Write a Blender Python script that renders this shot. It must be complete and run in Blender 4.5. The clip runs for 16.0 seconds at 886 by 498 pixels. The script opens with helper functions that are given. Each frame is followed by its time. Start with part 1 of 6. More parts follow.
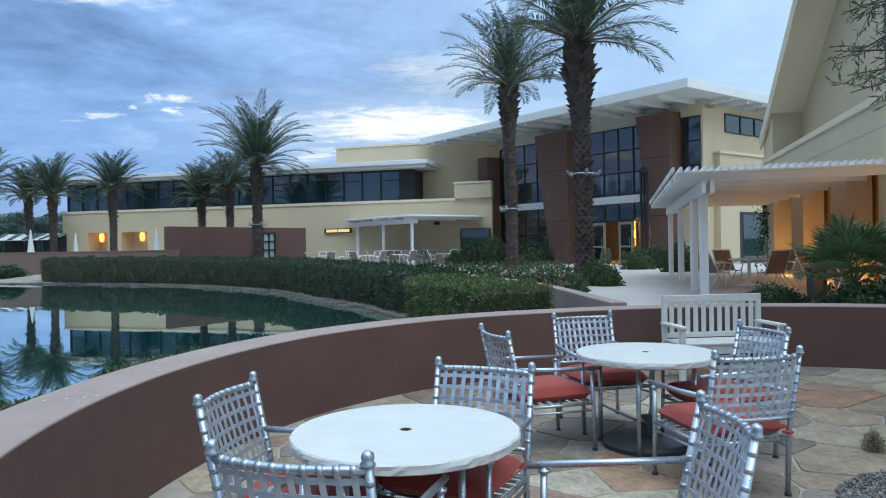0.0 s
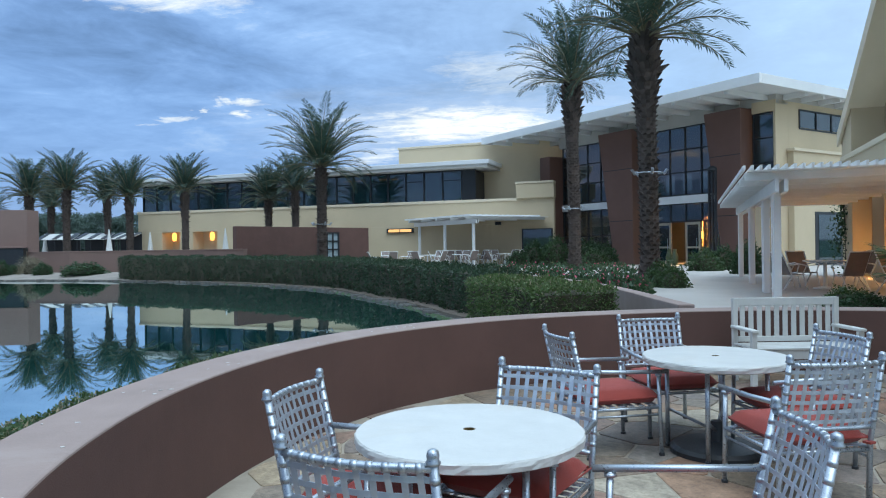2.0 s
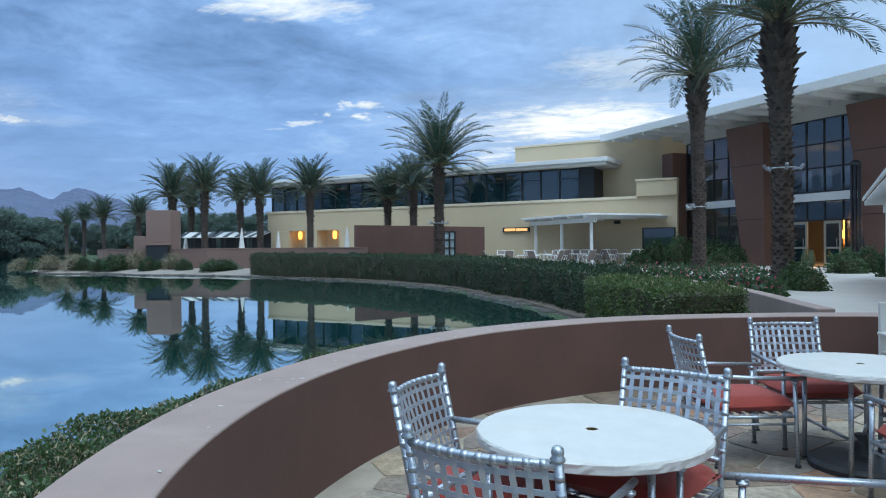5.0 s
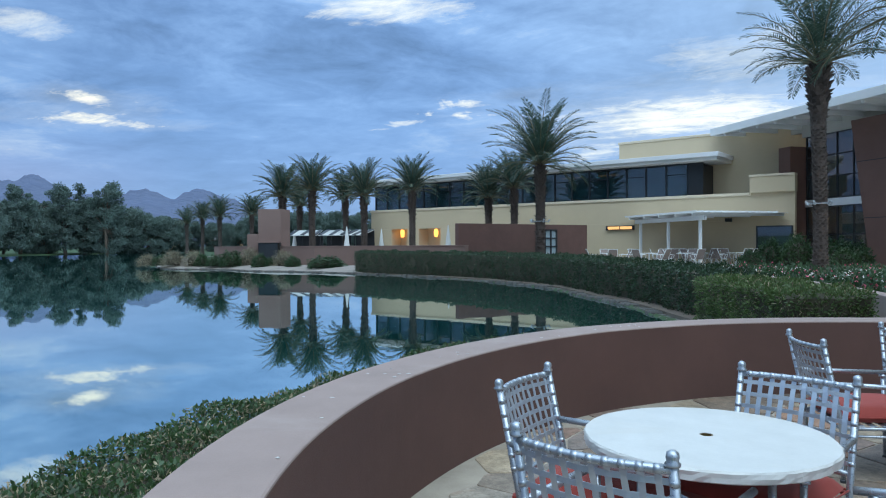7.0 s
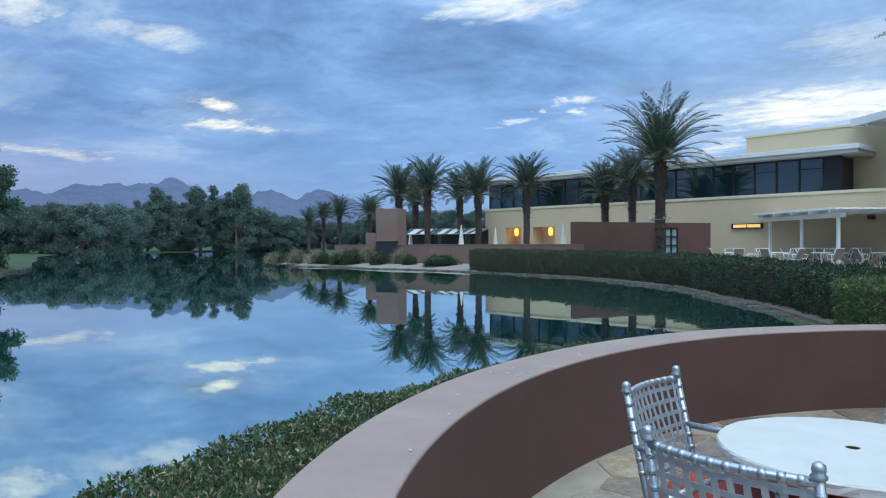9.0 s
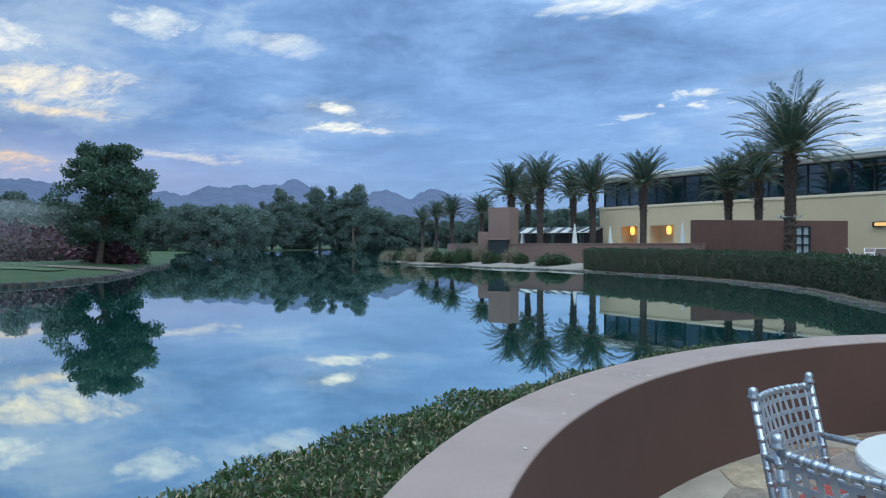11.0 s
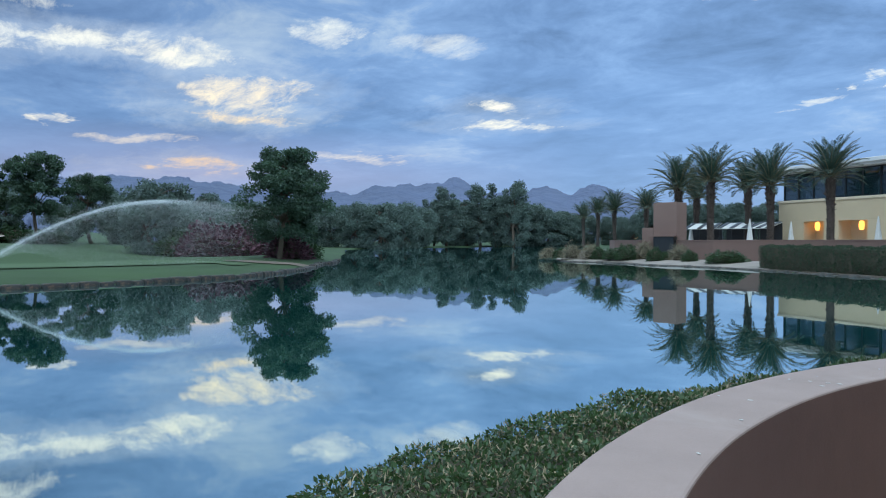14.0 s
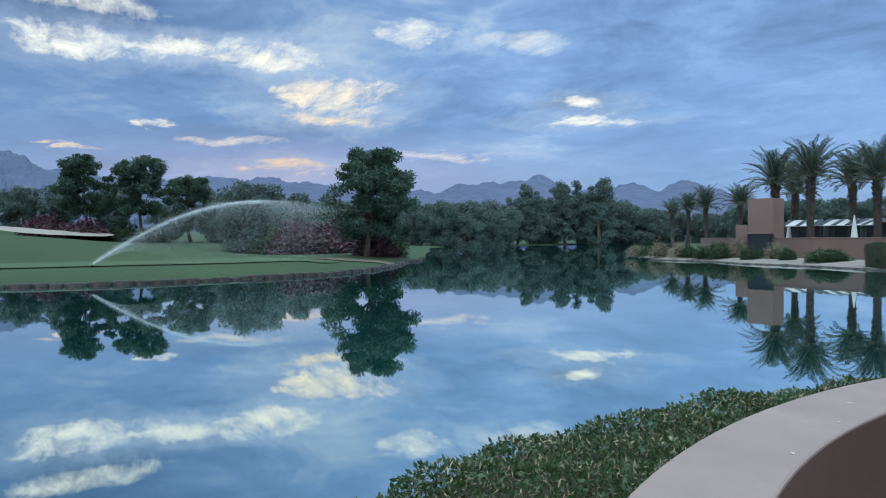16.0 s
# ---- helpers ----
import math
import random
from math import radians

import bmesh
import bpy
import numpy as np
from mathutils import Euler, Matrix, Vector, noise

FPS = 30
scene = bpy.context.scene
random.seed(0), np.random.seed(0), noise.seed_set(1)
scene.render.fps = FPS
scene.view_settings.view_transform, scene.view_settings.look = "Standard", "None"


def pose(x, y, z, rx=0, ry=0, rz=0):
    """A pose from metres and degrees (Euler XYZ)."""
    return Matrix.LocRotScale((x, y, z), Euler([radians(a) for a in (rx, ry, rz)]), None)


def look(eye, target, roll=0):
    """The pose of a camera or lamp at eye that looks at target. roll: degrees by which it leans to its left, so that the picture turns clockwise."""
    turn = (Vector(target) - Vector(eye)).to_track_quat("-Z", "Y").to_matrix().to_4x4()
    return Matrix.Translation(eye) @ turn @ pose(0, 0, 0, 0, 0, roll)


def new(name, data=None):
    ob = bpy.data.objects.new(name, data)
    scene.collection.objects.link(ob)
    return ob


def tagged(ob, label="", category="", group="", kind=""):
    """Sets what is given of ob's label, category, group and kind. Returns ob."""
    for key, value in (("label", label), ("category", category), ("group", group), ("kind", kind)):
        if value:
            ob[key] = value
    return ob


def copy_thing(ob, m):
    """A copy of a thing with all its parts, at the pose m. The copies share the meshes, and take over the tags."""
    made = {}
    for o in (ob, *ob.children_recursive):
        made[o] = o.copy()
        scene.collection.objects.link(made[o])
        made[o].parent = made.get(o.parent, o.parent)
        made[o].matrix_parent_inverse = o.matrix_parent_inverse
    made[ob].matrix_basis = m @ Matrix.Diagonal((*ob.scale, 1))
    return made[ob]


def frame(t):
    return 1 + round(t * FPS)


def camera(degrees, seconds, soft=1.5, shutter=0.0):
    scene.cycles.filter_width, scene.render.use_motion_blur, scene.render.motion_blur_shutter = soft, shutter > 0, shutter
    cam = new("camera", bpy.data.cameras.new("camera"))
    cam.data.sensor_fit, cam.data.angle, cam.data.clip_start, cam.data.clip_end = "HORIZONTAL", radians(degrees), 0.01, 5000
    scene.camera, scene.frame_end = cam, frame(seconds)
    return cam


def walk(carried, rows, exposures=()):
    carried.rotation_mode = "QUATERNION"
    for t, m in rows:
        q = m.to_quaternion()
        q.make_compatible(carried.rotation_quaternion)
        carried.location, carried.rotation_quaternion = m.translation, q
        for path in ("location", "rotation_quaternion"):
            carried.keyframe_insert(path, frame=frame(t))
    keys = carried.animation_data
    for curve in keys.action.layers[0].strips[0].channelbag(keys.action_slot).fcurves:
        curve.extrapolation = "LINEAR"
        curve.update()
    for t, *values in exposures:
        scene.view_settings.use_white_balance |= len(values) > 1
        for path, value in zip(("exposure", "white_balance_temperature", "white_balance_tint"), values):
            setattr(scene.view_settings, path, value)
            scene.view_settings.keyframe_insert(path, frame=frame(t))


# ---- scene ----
cam = camera(64.3, 16.0, soft=1.1)
PATH = [
    (0, (-0.005, -0.103, 1.595), (0.001, 1.897, 1.585), -1.0),
    (0.5, (-0.011, -0.101, 1.593), (-0.049, 1.899, 1.585), -0.9),
    (1, (-0.015, -0.103, 1.595), (-0.096, 1.895, 1.587), -0.9),
    (1.5, (-0.021, -0.101, 1.593), (-0.144, 1.895, 1.586), -0.9),
    (2, (-0.02, -0.102, 1.593), (-0.187, 1.891, 1.586), -0.8),
    (2.5, (-0.021, -0.099, 1.591), (-0.233, 1.89, 1.585), -0.7),
    (3, (-0.024, -0.102, 1.59), (-0.284, 1.881, 1.584), -0.7),
    (3.5, (-0.029, -0.101, 1.588), (-0.34, 1.874, 1.582), -0.6),
    (4, (-0.032, -0.111, 1.587), (-0.399, 1.855, 1.581), -0.6),
    (6.5, (-0.073, -0.143, 1.583), (-0.762, 1.735, 1.575), -0.3),
    (7, (-0.077, -0.147, 1.583), (-0.835, 1.703, 1.574), -0.3),
    (7.5, (-0.093, -0.169, 1.585), (-0.923, 1.651, 1.576), -0.3),
    (8, (-0.106, -0.175, 1.587), (-1.009, 1.61, 1.576), -0.3),
    (8.5, (-0.112, -0.184, 1.587), (-1.087, 1.563, 1.576), -0.3),
    (9, (-0.108, -0.222, 1.595), (-1.152, 1.484, 1.583), -0.2),
    (11.5, (-0.108, -0.249, 1.592), (-1.469, 1.217, 1.577), -0.1),
    (12, (-0.117, -0.23, 1.585), (-1.537, 1.179, 1.569), -0.1),
    (12.5, (-0.131, -0.233, 1.584), (-1.605, 1.119, 1.566), -0.1),
    (13, (-0.135, -0.261, 1.583), (-1.659, 1.034, 1.563), -0.1),
    (13.5, (-0.133, -0.276, 1.6), (-1.7, 0.966, 1.579), -0.1),
    (14, (-0.113, -0.279, 1.589), (-1.72, 0.912, 1.566), -0.1),
    (14.5, (-0.075, -0.347, 1.578), (-1.716, 0.797, 1.554), -0.2),
    (15, (-0.04, -0.393, 1.577), (-1.713, 0.704, 1.552), -0.2),
    (15.5, (-0.012, -0.402, 1.596), (-1.716, 0.644, 1.57), -0.2),
    (16, (-0.02, -0.39, 1.599), (-1.756, 0.603, 1.571), -0.2),
]
walk(cam, [(t, look(eye, target, roll)) for t, eye, target, roll in PATH], exposures=[(0, 0.3, 6120, 3), (9, 0.18, 5980, 2), (16, 0.2, 6180, 2)])

# ---- world and light ----
PLAZA, WATER = 0.36, 0.08


def bearing(az, dist, z=0.0):
    """A place by its bearing from the patio (degrees, right of north) and distance."""
    return Vector((dist * math.sin(radians(az)), dist * math.cos(radians(az)), z))


# breaks in the clouds: bearing, rise, half width (degrees), half height (rise), strength, warmth
BREAKS = [
    (-3.5, 0.171, 10.5, 0.034, 1.0, 0.02), (-1.5, 0.166, 8.5, 0.026, 1.0, 0.0), (-9.9, 0.131, 3.0, 0.015, 0.7, 0.0), (-23.5, 0.187, 1.1, 0.005, 0.8, 0.0), (-19.5, 0.195, 2.5, 0.010, 0.95, 0.0),
    (-19.7, 0.177, 1.6, 0.009, 0.95, 0.0), (-26.3, 0.173, 1.8, 0.006, 0.6, 0.0), (-48.9, 0.192, 3.2, 0.011, 1.0, 0.1), (-48.2, 0.1645, 4.6, 0.0085, 1.0, 0.1),
    (-27.0, 0.337, 9.0, 0.026, 0.85, 0.0), (-53.0, 0.277, 5.0, 0.020, 0.5, 0.0), (-58.9, 0.118, 4.5, 0.008, 0.35, 0.3), (-87.2, 0.251, 6.5, 0.021, 1.0, 0.05),
    (-80.1, 0.259, 4.5, 0.016, 0.9, 0.08), (-73.8, 0.248, 5.0, 0.020, 1.0, 0.12), (-69.4, 0.201, 5.6, 0.029, 1.0, 0.38), (-69.9, 0.167, 4.4, 0.014, 1.0, 0.6),
    (-83.1, 0.153, 1.2, 0.008, 0.8, 0.2), (-77.3, 0.134, 4.8, 0.008, 0.55, 0.4), (-72.4, 0.100, 4.6, 0.011, 0.9, 0.95), (-62.2, 0.290, 3.2, 0.022, 0.7, 0.0),
    (-88.2, 0.119, 1.5, 0.006, 0.8, 0.7), (-60.8, 0.119, 4.8, 0.008, 0.45, 0.3), (-87.0, 0.300, 6.0, 0.018, 0.75, 0.0), (2.0, 0.25, 9.0, 0.035, 0.4, 0.0),
]


class Nodes:
    """Short names for building node trees."""

    def __init__(self, tree):
        self.tree = tree
        tree.nodes.clear()

    def add(self, kind, inputs=()):
        node = self.tree.nodes.new(kind)
        for key, value in dict(inputs).items():
            self.put(node.inputs[key], value)
        return node

    def put(self, socket, value):
        if isinstance(value, bpy.types.NodeSocket):
            self.tree.links.new(value, socket)
        elif isinstance(value, bpy.types.Node):
            self.tree.links.new(value.outputs[0], socket)
        else:
            socket.default_value = value

    def math(self, op, a, b=0.0, c=None):
        node = self.add("ShaderNodeMath", {0: a, 1: b})
        node.operation = op
        if c is not None:
            self.put(node.inputs[2], c)
        return node.outputs[0]

    def mix(self, fac, a, b, blend="MIX"):
        node = self.add("ShaderNodeMix")
        node.data_type, node.blend_type = "RGBA", blend
        for i, v in ((0, fac), (6, a), (7, b)):
            self.put(node.inputs[i], v if isinstance(v, (float, int)) or not isinstance(v, tuple) else (*v[:3], 1))
        return node.outputs[2]

    def ramp(self, fac, stops):
        node = self.add("ShaderNodeValToRGB", {0: fac})
        while len(node.color_ramp.elements) < len(stops):
            node.color_ramp.elements.new(0.5)
        for el, (pos, col) in zip(node.color_ramp.elements, stops):
            el.position, el.color = pos, (*col, 1) if isinstance(col, tuple) else (col, col, col, 1)
        return node.outputs[0]

    def noise(self, vec, scale, detail=4.0, rough=0.55, warp=0.0):
        return self.add("ShaderNodeTexNoise", {"Vector": vec, "Scale": scale, "Detail": detail, "Roughness": rough, "Distortion": warp}).outputs[0]


def build_world():
    world = bpy.data.worlds.new("world")
    scene.world = world
    world.use_nodes = True
    n = Nodes(world.node_tree)
    way = n.add("ShaderNodeTexCoord").outputs["Generated"]
    xyz = n.add("ShaderNodeSeparateXYZ", {0: way})
    x, y, z = xyz.outputs
    flat = n.math("SQRT", n.math("ADD", n.math("MULTIPLY", x, x), n.math("MULTIPLY", y, y)))
    rise = n.math("DIVIDE", z, n.math("MAXIMUM", flat, 0.02))
    az = n.math("MULTIPLY", n.math("ARCTAN2", x, y), 57.2958)
    up = n.math("ADD", n.math("MAXIMUM", z, 0.0), 0.12)
    sheet = n.add("ShaderNodeCombineXYZ", {0: n.math("DIVIDE", x, up), 1: n.math("DIVIDE", y, up), 2: n.math("MULTIPLY", rise, 1.5)}).outputs[0]
    big, mid = n.noise(sheet, 0.75, 6.0, 0.6, 0.4), n.noise(sheet, 2.6, 8.0, 0.62, 0.5)
    low = n.noise(n.add("ShaderNodeCombineXYZ", {0: n.math("MULTIPLY", az, 0.05), 1: n.math("MULTIPLY", rise, 11.0)}).outputs[0], 1.6, 6.0, 0.55, 0.3)
    fleck = n.noise(sheet, 8.0, 8.0, 0.65, 0.6)
    body = n.math("ADD", n.math("ADD", n.math("MULTIPLY", big, 0.55), n.math("MULTIPLY", mid, 0.36)), n.math("MULTIPLY", fleck, 0.09))
    sky = n.add("ShaderNodeTexSky")
    sky.sky_type, sky.sun_disc, sky.sun_elevation, sky.sun_rotation, sky.dust_density = "NISHITA", False, radians(66), radians(150), 1.2
    clear = n.mix(1.0, sky.outputs[0], (0.10, 0.10, 0.10), "MULTIPLY")
    cloud = n.ramp(body, [(0.38, (0.115, 0.195, 0.365)), (0.48, (0.200, 0.325, 0.595)), (0.56, (0.30, 0.46, 0.78)), (0.66, (0.66, 0.77, 0.93))])
    pale = n.ramp(rise, [(0.0, (0.25, 0.36, 0.60)), (0.10, (0.23, 0.36, 0.65)), (0.2, (0.22, 0.37, 0.69))])
    cover = n.ramp(n.math("ADD", n.math("MULTIPLY", rise, 3.0), n.math("MULTIPLY", n.math("SUBTRACT", low, 0.5), 0.9)), [(0.25, 0.25), (0.85, 1.0)])
    col = n.mix(cover, pale, cloud)
    col = n.mix(0.10, col, clear)
    # the sky is lighter to the right, over the entrance
    right = n.ramp(n.math("ADD", n.math("MULTIPLY", az, 0.012), 0.45), [(0.2, 0.0), (0.9, 1.0)])
    col = n.mix(n.math("MULTIPLY", right, 0.68), col, (0.64, 0.80, 1.0))
    # heavier grey cloud to the west
    west = n.ramp(n.math("MULTIPLY", n.math("ADD", az, 100.0), 0.01), [(0.12, 1.0), (0.62, 0.0)])
    heavy = n.math("MULTIPLY", west, n.ramp(rise, [(0.08, 0.35), (0.30, 1.0)]))
    col = n.mix(heavy, col, n.mix(1.0, col, (0.50, 0.52, 0.57), "MULTIPLY"))
    wob = n.noise(sheet, 3.2, 6.0, 0.65, 0.8)
    wob2 = n.noise(n.add("ShaderNodeMapping", {0: sheet, 1: (7.3, 2.1, 4.0)}).outputs[0], 2.2, 5.0, 0.6)
    azw = n.math("ADD", az, n.math("MULTIPLY", n.math("SUBTRACT", wob, 0.5), 10.0))
    risew = n.math("ADD", rise, n.math("MULTIPLY", n.math("SUBTRACT", wob2, 0.5), 0.055))
    holes = n.math("SUBTRACT", n.noise(n.add("ShaderNodeMapping", {0: sheet, 2: (0, 0, radians(25)), 3: (1.0, 2.2, 1.0)}).outputs[0], 4.5, 9.0, 0.72, 0.4), 0.42)
    for a, r, wa, wr, power, warm in BREAKS:
        da = n.math("DIVIDE", n.math("SUBTRACT", azw, a), wa)
        dr = n.math("DIVIDE", n.math("SUBTRACT", risew, r), wr)
        d2 = n.math("ADD", n.math("MULTIPLY", da, da), n.math("MULTIPLY", dr, dr))
        shape = n.math("SUBTRACT", n.math("SUBTRACT", 1.0, d2), n.math("MULTIPLY", holes, 3.0))
        m = n.math("MULTIPLY", n.ramp(shape, [(0.0, 0.0), (0.4, 0.35), (1.0, 1.0)]), power)
        if power >= 0.9 and wa > 3.0:
            # thin cloud glows round the larger breaks
            thin = n.ramp(n.math("SUBTRACT", n.math("SUBTRACT", 1.0, n.math("MULTIPLY", d2, 0.22)), n.math("MULTIPLY", holes, 1.6)), [(0.0, 0.0), (1.0, 0.26)])
            col = n.mix(thin, col, (0.66, 0.72 - 0.06 * warm, 0.84 - 0.22 * warm))
        col = n.mix(n.math("MINIMUM", m, 1.0), col, (1.0, 0.95 - 0.30 * warm, 0.86 - 0.55 * warm))
    # a faint rosy band low in the north-west
    glow = n.math("MULTIPLY", n.ramp(n.math("ABSOLUTE", n.math("DIVIDE", n.math("ADD", az, 72.0), 30.0)), [(0.0, 1.0), (1.0, 0.0)]),
                  n.ramp(rise, [(0.02, 0.0), (0.09, 0.45), (0.16, 0.0)]))
    col = n.mix(glow, col, (0.52, 0.43, 0.58))
    col = n.mix(n.ramp(z, [(0.0, 0.0), (0.001, 1.0)]), (0.06, 0.07, 0.08), col)
    # the cloud sheet is brightest overhead
    high = n.ramp(z, [(0.40, 0.0), (0.80, 1.0)])
    col = n.mix(high, col, (1.05, 1.32, 1.65))
    bg = n.add("ShaderNodeBackground", {"Color": col, "Strength": 1.0})
    n.add("ShaderNodeOutputWorld", {"Surface": bg.outputs[0]})


build_world()
sun_data = bpy.data.lights.new("sun", "SUN")
sun_data.energy, sun_data.angle, sun_data.color = 1.45, radians(60), (0.92, 0.97, 1.0)
sun = new("sun", sun_data)
sun.matrix_world = look(bearing(150, 9, 20), (0, 0, 0))

# ---- materials ----


def surface(name, base, rough=0.7, vary=0.12, scale=3.0, fine=60.0, bump=0.15, metal=0.0, stain=None, per_object=0.0, per_island=0.0, coat=0.0, sheen=0.0, translucent=None, stretch=(1, 1, 1), bump_dist=0.01, hue=None):
    """A painted, rough or grown surface with tone variation at two scales and a fine relief."""
    mat = bpy.data.materials.new(name)
    mat.use_nodes = True
    n = Nodes(mat.node_tree)
    where = n.add("ShaderNodeTexCoord").outputs["Object"]
    where = n.add("ShaderNodeMapping", {0: where, 3: stretch}).outputs[0]
    large, small = n.noise(where, scale, 5.0, 0.6), n.noise(where, fine, 4.0, 0.6)
    dark, light = tuple(c * (1 - vary) for c in base), tuple(min(1, c * (1 + vary)) for c in base)
    if hue:
        light = hue
    tone = n.math("ADD", n.math("MULTIPLY", large, 0.65), n.math("MULTIPLY", small, 0.35))
    col = n.ramp(tone, [(0.33, dark), (0.67, light)])
    if stain:
        spots = n.ramp(n.noise(where, scale * 0.45, 7.0, 0.7, 0.6), [(0.52, 0.0), (0.72, 0.7)])
        col = n.mix(spots, col, stain)
    if per_object or per_island:
        rnd = n.add("ShaderNodeObjectInfo").outputs["Random"] if per_object else n.add("ShaderNodeNewGeometry").outputs["Random Per Island"]
        k = per_object or per_island
        v = n.math("ADD", n.math("MULTIPLY", rnd, 2 * k), 1 - k)
        gray = n.add("ShaderNodeCombineXYZ", {0: v, 1: v, 2: v}).outputs[0]
        col = n.mix(1.0, col, gray, "MULTIPLY")
    p = n.add("ShaderNodeBsdfPrincipled", {"Base Color": col, "Metallic": metal, "Coat Weight": coat, "Sheen Weight": sheen,
                                           "Roughness": n.math("ADD", n.math("MULTIPLY", n.math("SUBTRACT", small, 0.5), 0.25), rough)})
    if bump:
        b = n.add("ShaderNodeBump", {"Strength": bump, "Distance": bump_dist, "Height": n.math("ADD", small, n.math("MULTIPLY", large, 0.6))})
        n.put(p.inputs["Normal"], b.outputs[0])
    out = p.outputs[0]
    if translucent:
        t = n.add("ShaderNodeBsdfTranslucent", {"Color": (*translucent, 1)})
        out = n.add("ShaderNodeMixShader", {0: 0.25, 1: out, 2: t.outputs[0]}).outputs[0]
    n.add("ShaderNodeOutputMaterial", {0: out})
    return mat


def stone_material(name, tones, rough=0.65):
    mat = bpy.data.materials.new(name)
    mat.use_nodes = True
    n = Nodes(mat.node_tree)
    where = n.add("ShaderNodeTexCoord").outputs["Object"]
    rnd = n.add("ShaderNodeObjectInfo").outputs["Random"]
    base = n.ramp(rnd, [(i / (len(tones) - 1), t) for i, t in enumerate(tones)])
    cloud = n.ramp(n.noise(where, 4.0, 7.0, 0.65, 0.7), [(0.3, 0.62), (0.7, 1.3)])
    col = n.mix(1.0, base, cloud, "MULTIPLY")
    col = n.mix(0.85, col, n.ramp(n.noise(where, 19.0, 6.0, 0.7, 0.5), [(0.32, 0.55), (0.5, 1.0), (0.68, 1.3)]), "MULTIPLY")
    rust = n.ramp(n.noise(where, 2.3, 6.0, 0.7, 1.0), [(0.55, 0.0), (0.75, 0.55)])
    col = n.mix(rust, col, (0.33, 0.16, 0.08))
    grain = n.noise(where, 70.0, 4.0)
    p = n.add("ShaderNodeBsdfPrincipled", {"Base Color": col, "Roughness": n.math("ADD", n.math("MULTIPLY", grain, 0.3), rough - 0.2)})
    b = n.add("ShaderNodeBump", {"Strength": 0.6, "Distance": 0.015, "Height": n.noise(where, 11.0, 8.0, 0.68)})
    n.put(p.inputs["Normal"], b.outputs[0])
    n.add("ShaderNodeOutputMaterial", {0: p.outputs[0]})
    return mat


def glass_material(name, tint, mirror=0.9):
    mat = bpy.data.materials.new(name)
    mat.use_nodes = True
    n = Nodes(mat.node_tree)
    p = n.add("ShaderNodeBsdfPrincipled", {"Base Color": (*tint, 1), "Roughness": 0.03, "IOR": 1.9, "Specular IOR Level": mirror})
    clear = n.add("ShaderNodeBsdfTransparent", {"Color": (0.55, 0.6, 0.62, 1)})
    mixed = n.add("ShaderNodeMixShader", {0: 0.36, 1: p.outputs[0], 2: clear.outputs[0]})
    n.add("ShaderNodeOutputMaterial", {0: mixed.outputs[0]})
    return mat


def lamp_material(name, colour, power):
    mat = bpy.data.materials.new(name)
    mat.use_nodes = True
    n = Nodes(mat.node_tree)
    e = n.add("ShaderNodeEmission", {"Color": (*colour, 1), "Strength": power})
    n.add("ShaderNodeOutputMaterial", {0: e.outputs[0]})
    return mat


def water_material():
    mat = bpy.data.materials.new("lake water")
    mat.use_nodes = True
    n = Nodes(mat.node_tree)
    where = n.add("ShaderNodeTexCoord").outputs["Object"]
    col = n.ramp(n.noise(where, 0.05, 4.0), [(0.35, (0.005, 0.052, 0.048)), (0.65, (0.008, 0.066, 0.062))])
    ripple = n.math("ADD", n.math("MULTIPLY", n.noise(where, 1.1, 3.0, 0.5, 0.3), 1.0), n.math("MULTIPLY", n.noise(where, 5.0, 3.0, 0.5), 0.14))
    b = n.add("ShaderNodeBump", {"Strength": 0.02, "Distance": 0.03, "Height": ripple})
    p = n.add("ShaderNodeBsdfPrincipled", {"Base Color": col, "Roughness": 0.015, "IOR": 1.6, "Specular IOR Level": 0.55, "Normal": b.outputs[0]})
    g = n.add("ShaderNodeBsdfAnisotropic", {"Color": (0.85, 0.96, 0.97, 1), "Roughness": 0.015, "Normal": b.outputs[0]})
    n.add("ShaderNodeOutputMaterial", {0: n.add("ShaderNodeMixShader", {0: 0.68, 1: p.outputs[0], 2: g.outputs[0]}).outputs[0]})
    return mat


STUCCO_BROWN = surface("brown stucco", (0.122, 0.064, 0.052), 0.85, 0.14, 1.3, 120.0, 0.3, stain=(0.095, 0.052, 0.043))
CAP_PINK = surface("pink wall cap", (0.29, 0.215, 0.19), 0.8, 0.12, 2.2, 90.0, 0.25, stain=(0.36, 0.285, 0.255))
DROPPING = surface("dried white dropping", (0.55, 0.52, 0.50), 0.9, 0.15, 40.0, 200.0, 0.1)
CREAM = surface("cream stucco", (0.56, 0.455, 0.305), 0.9, 0.06, 0.4, 40.0, 0.2, stain=(0.52, 0.42, 0.285))
CREAM_LIGHT = surface("pale trim", (0.66, 0.56, 0.41), 0.85, 0.05, 0.6, 40.0, 0.1)
MAROON = surface("maroon column panels", (0.150, 0.080, 0.062), 0.7, 0.12, 0.6, 40.0, 0.1, stain=(0.18, 0.10, 0.08))
TERRACE_PINK = surface("terrace wall stucco", (0.195, 0.125, 0.105), 0.88, 0.08, 0.7, 50.0, 0.2)
WHITE = surface("white paint", (0.78, 0.78, 0.77), 0.55, 0.04, 2.0, 50.0, 0.08)
ROOF_WHITE = surface("white roof fascia", (0.70, 0.70, 0.70), 0.6, 0.05, 0.8, 30.0, 0.05)
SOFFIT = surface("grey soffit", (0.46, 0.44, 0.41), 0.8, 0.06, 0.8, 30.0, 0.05)
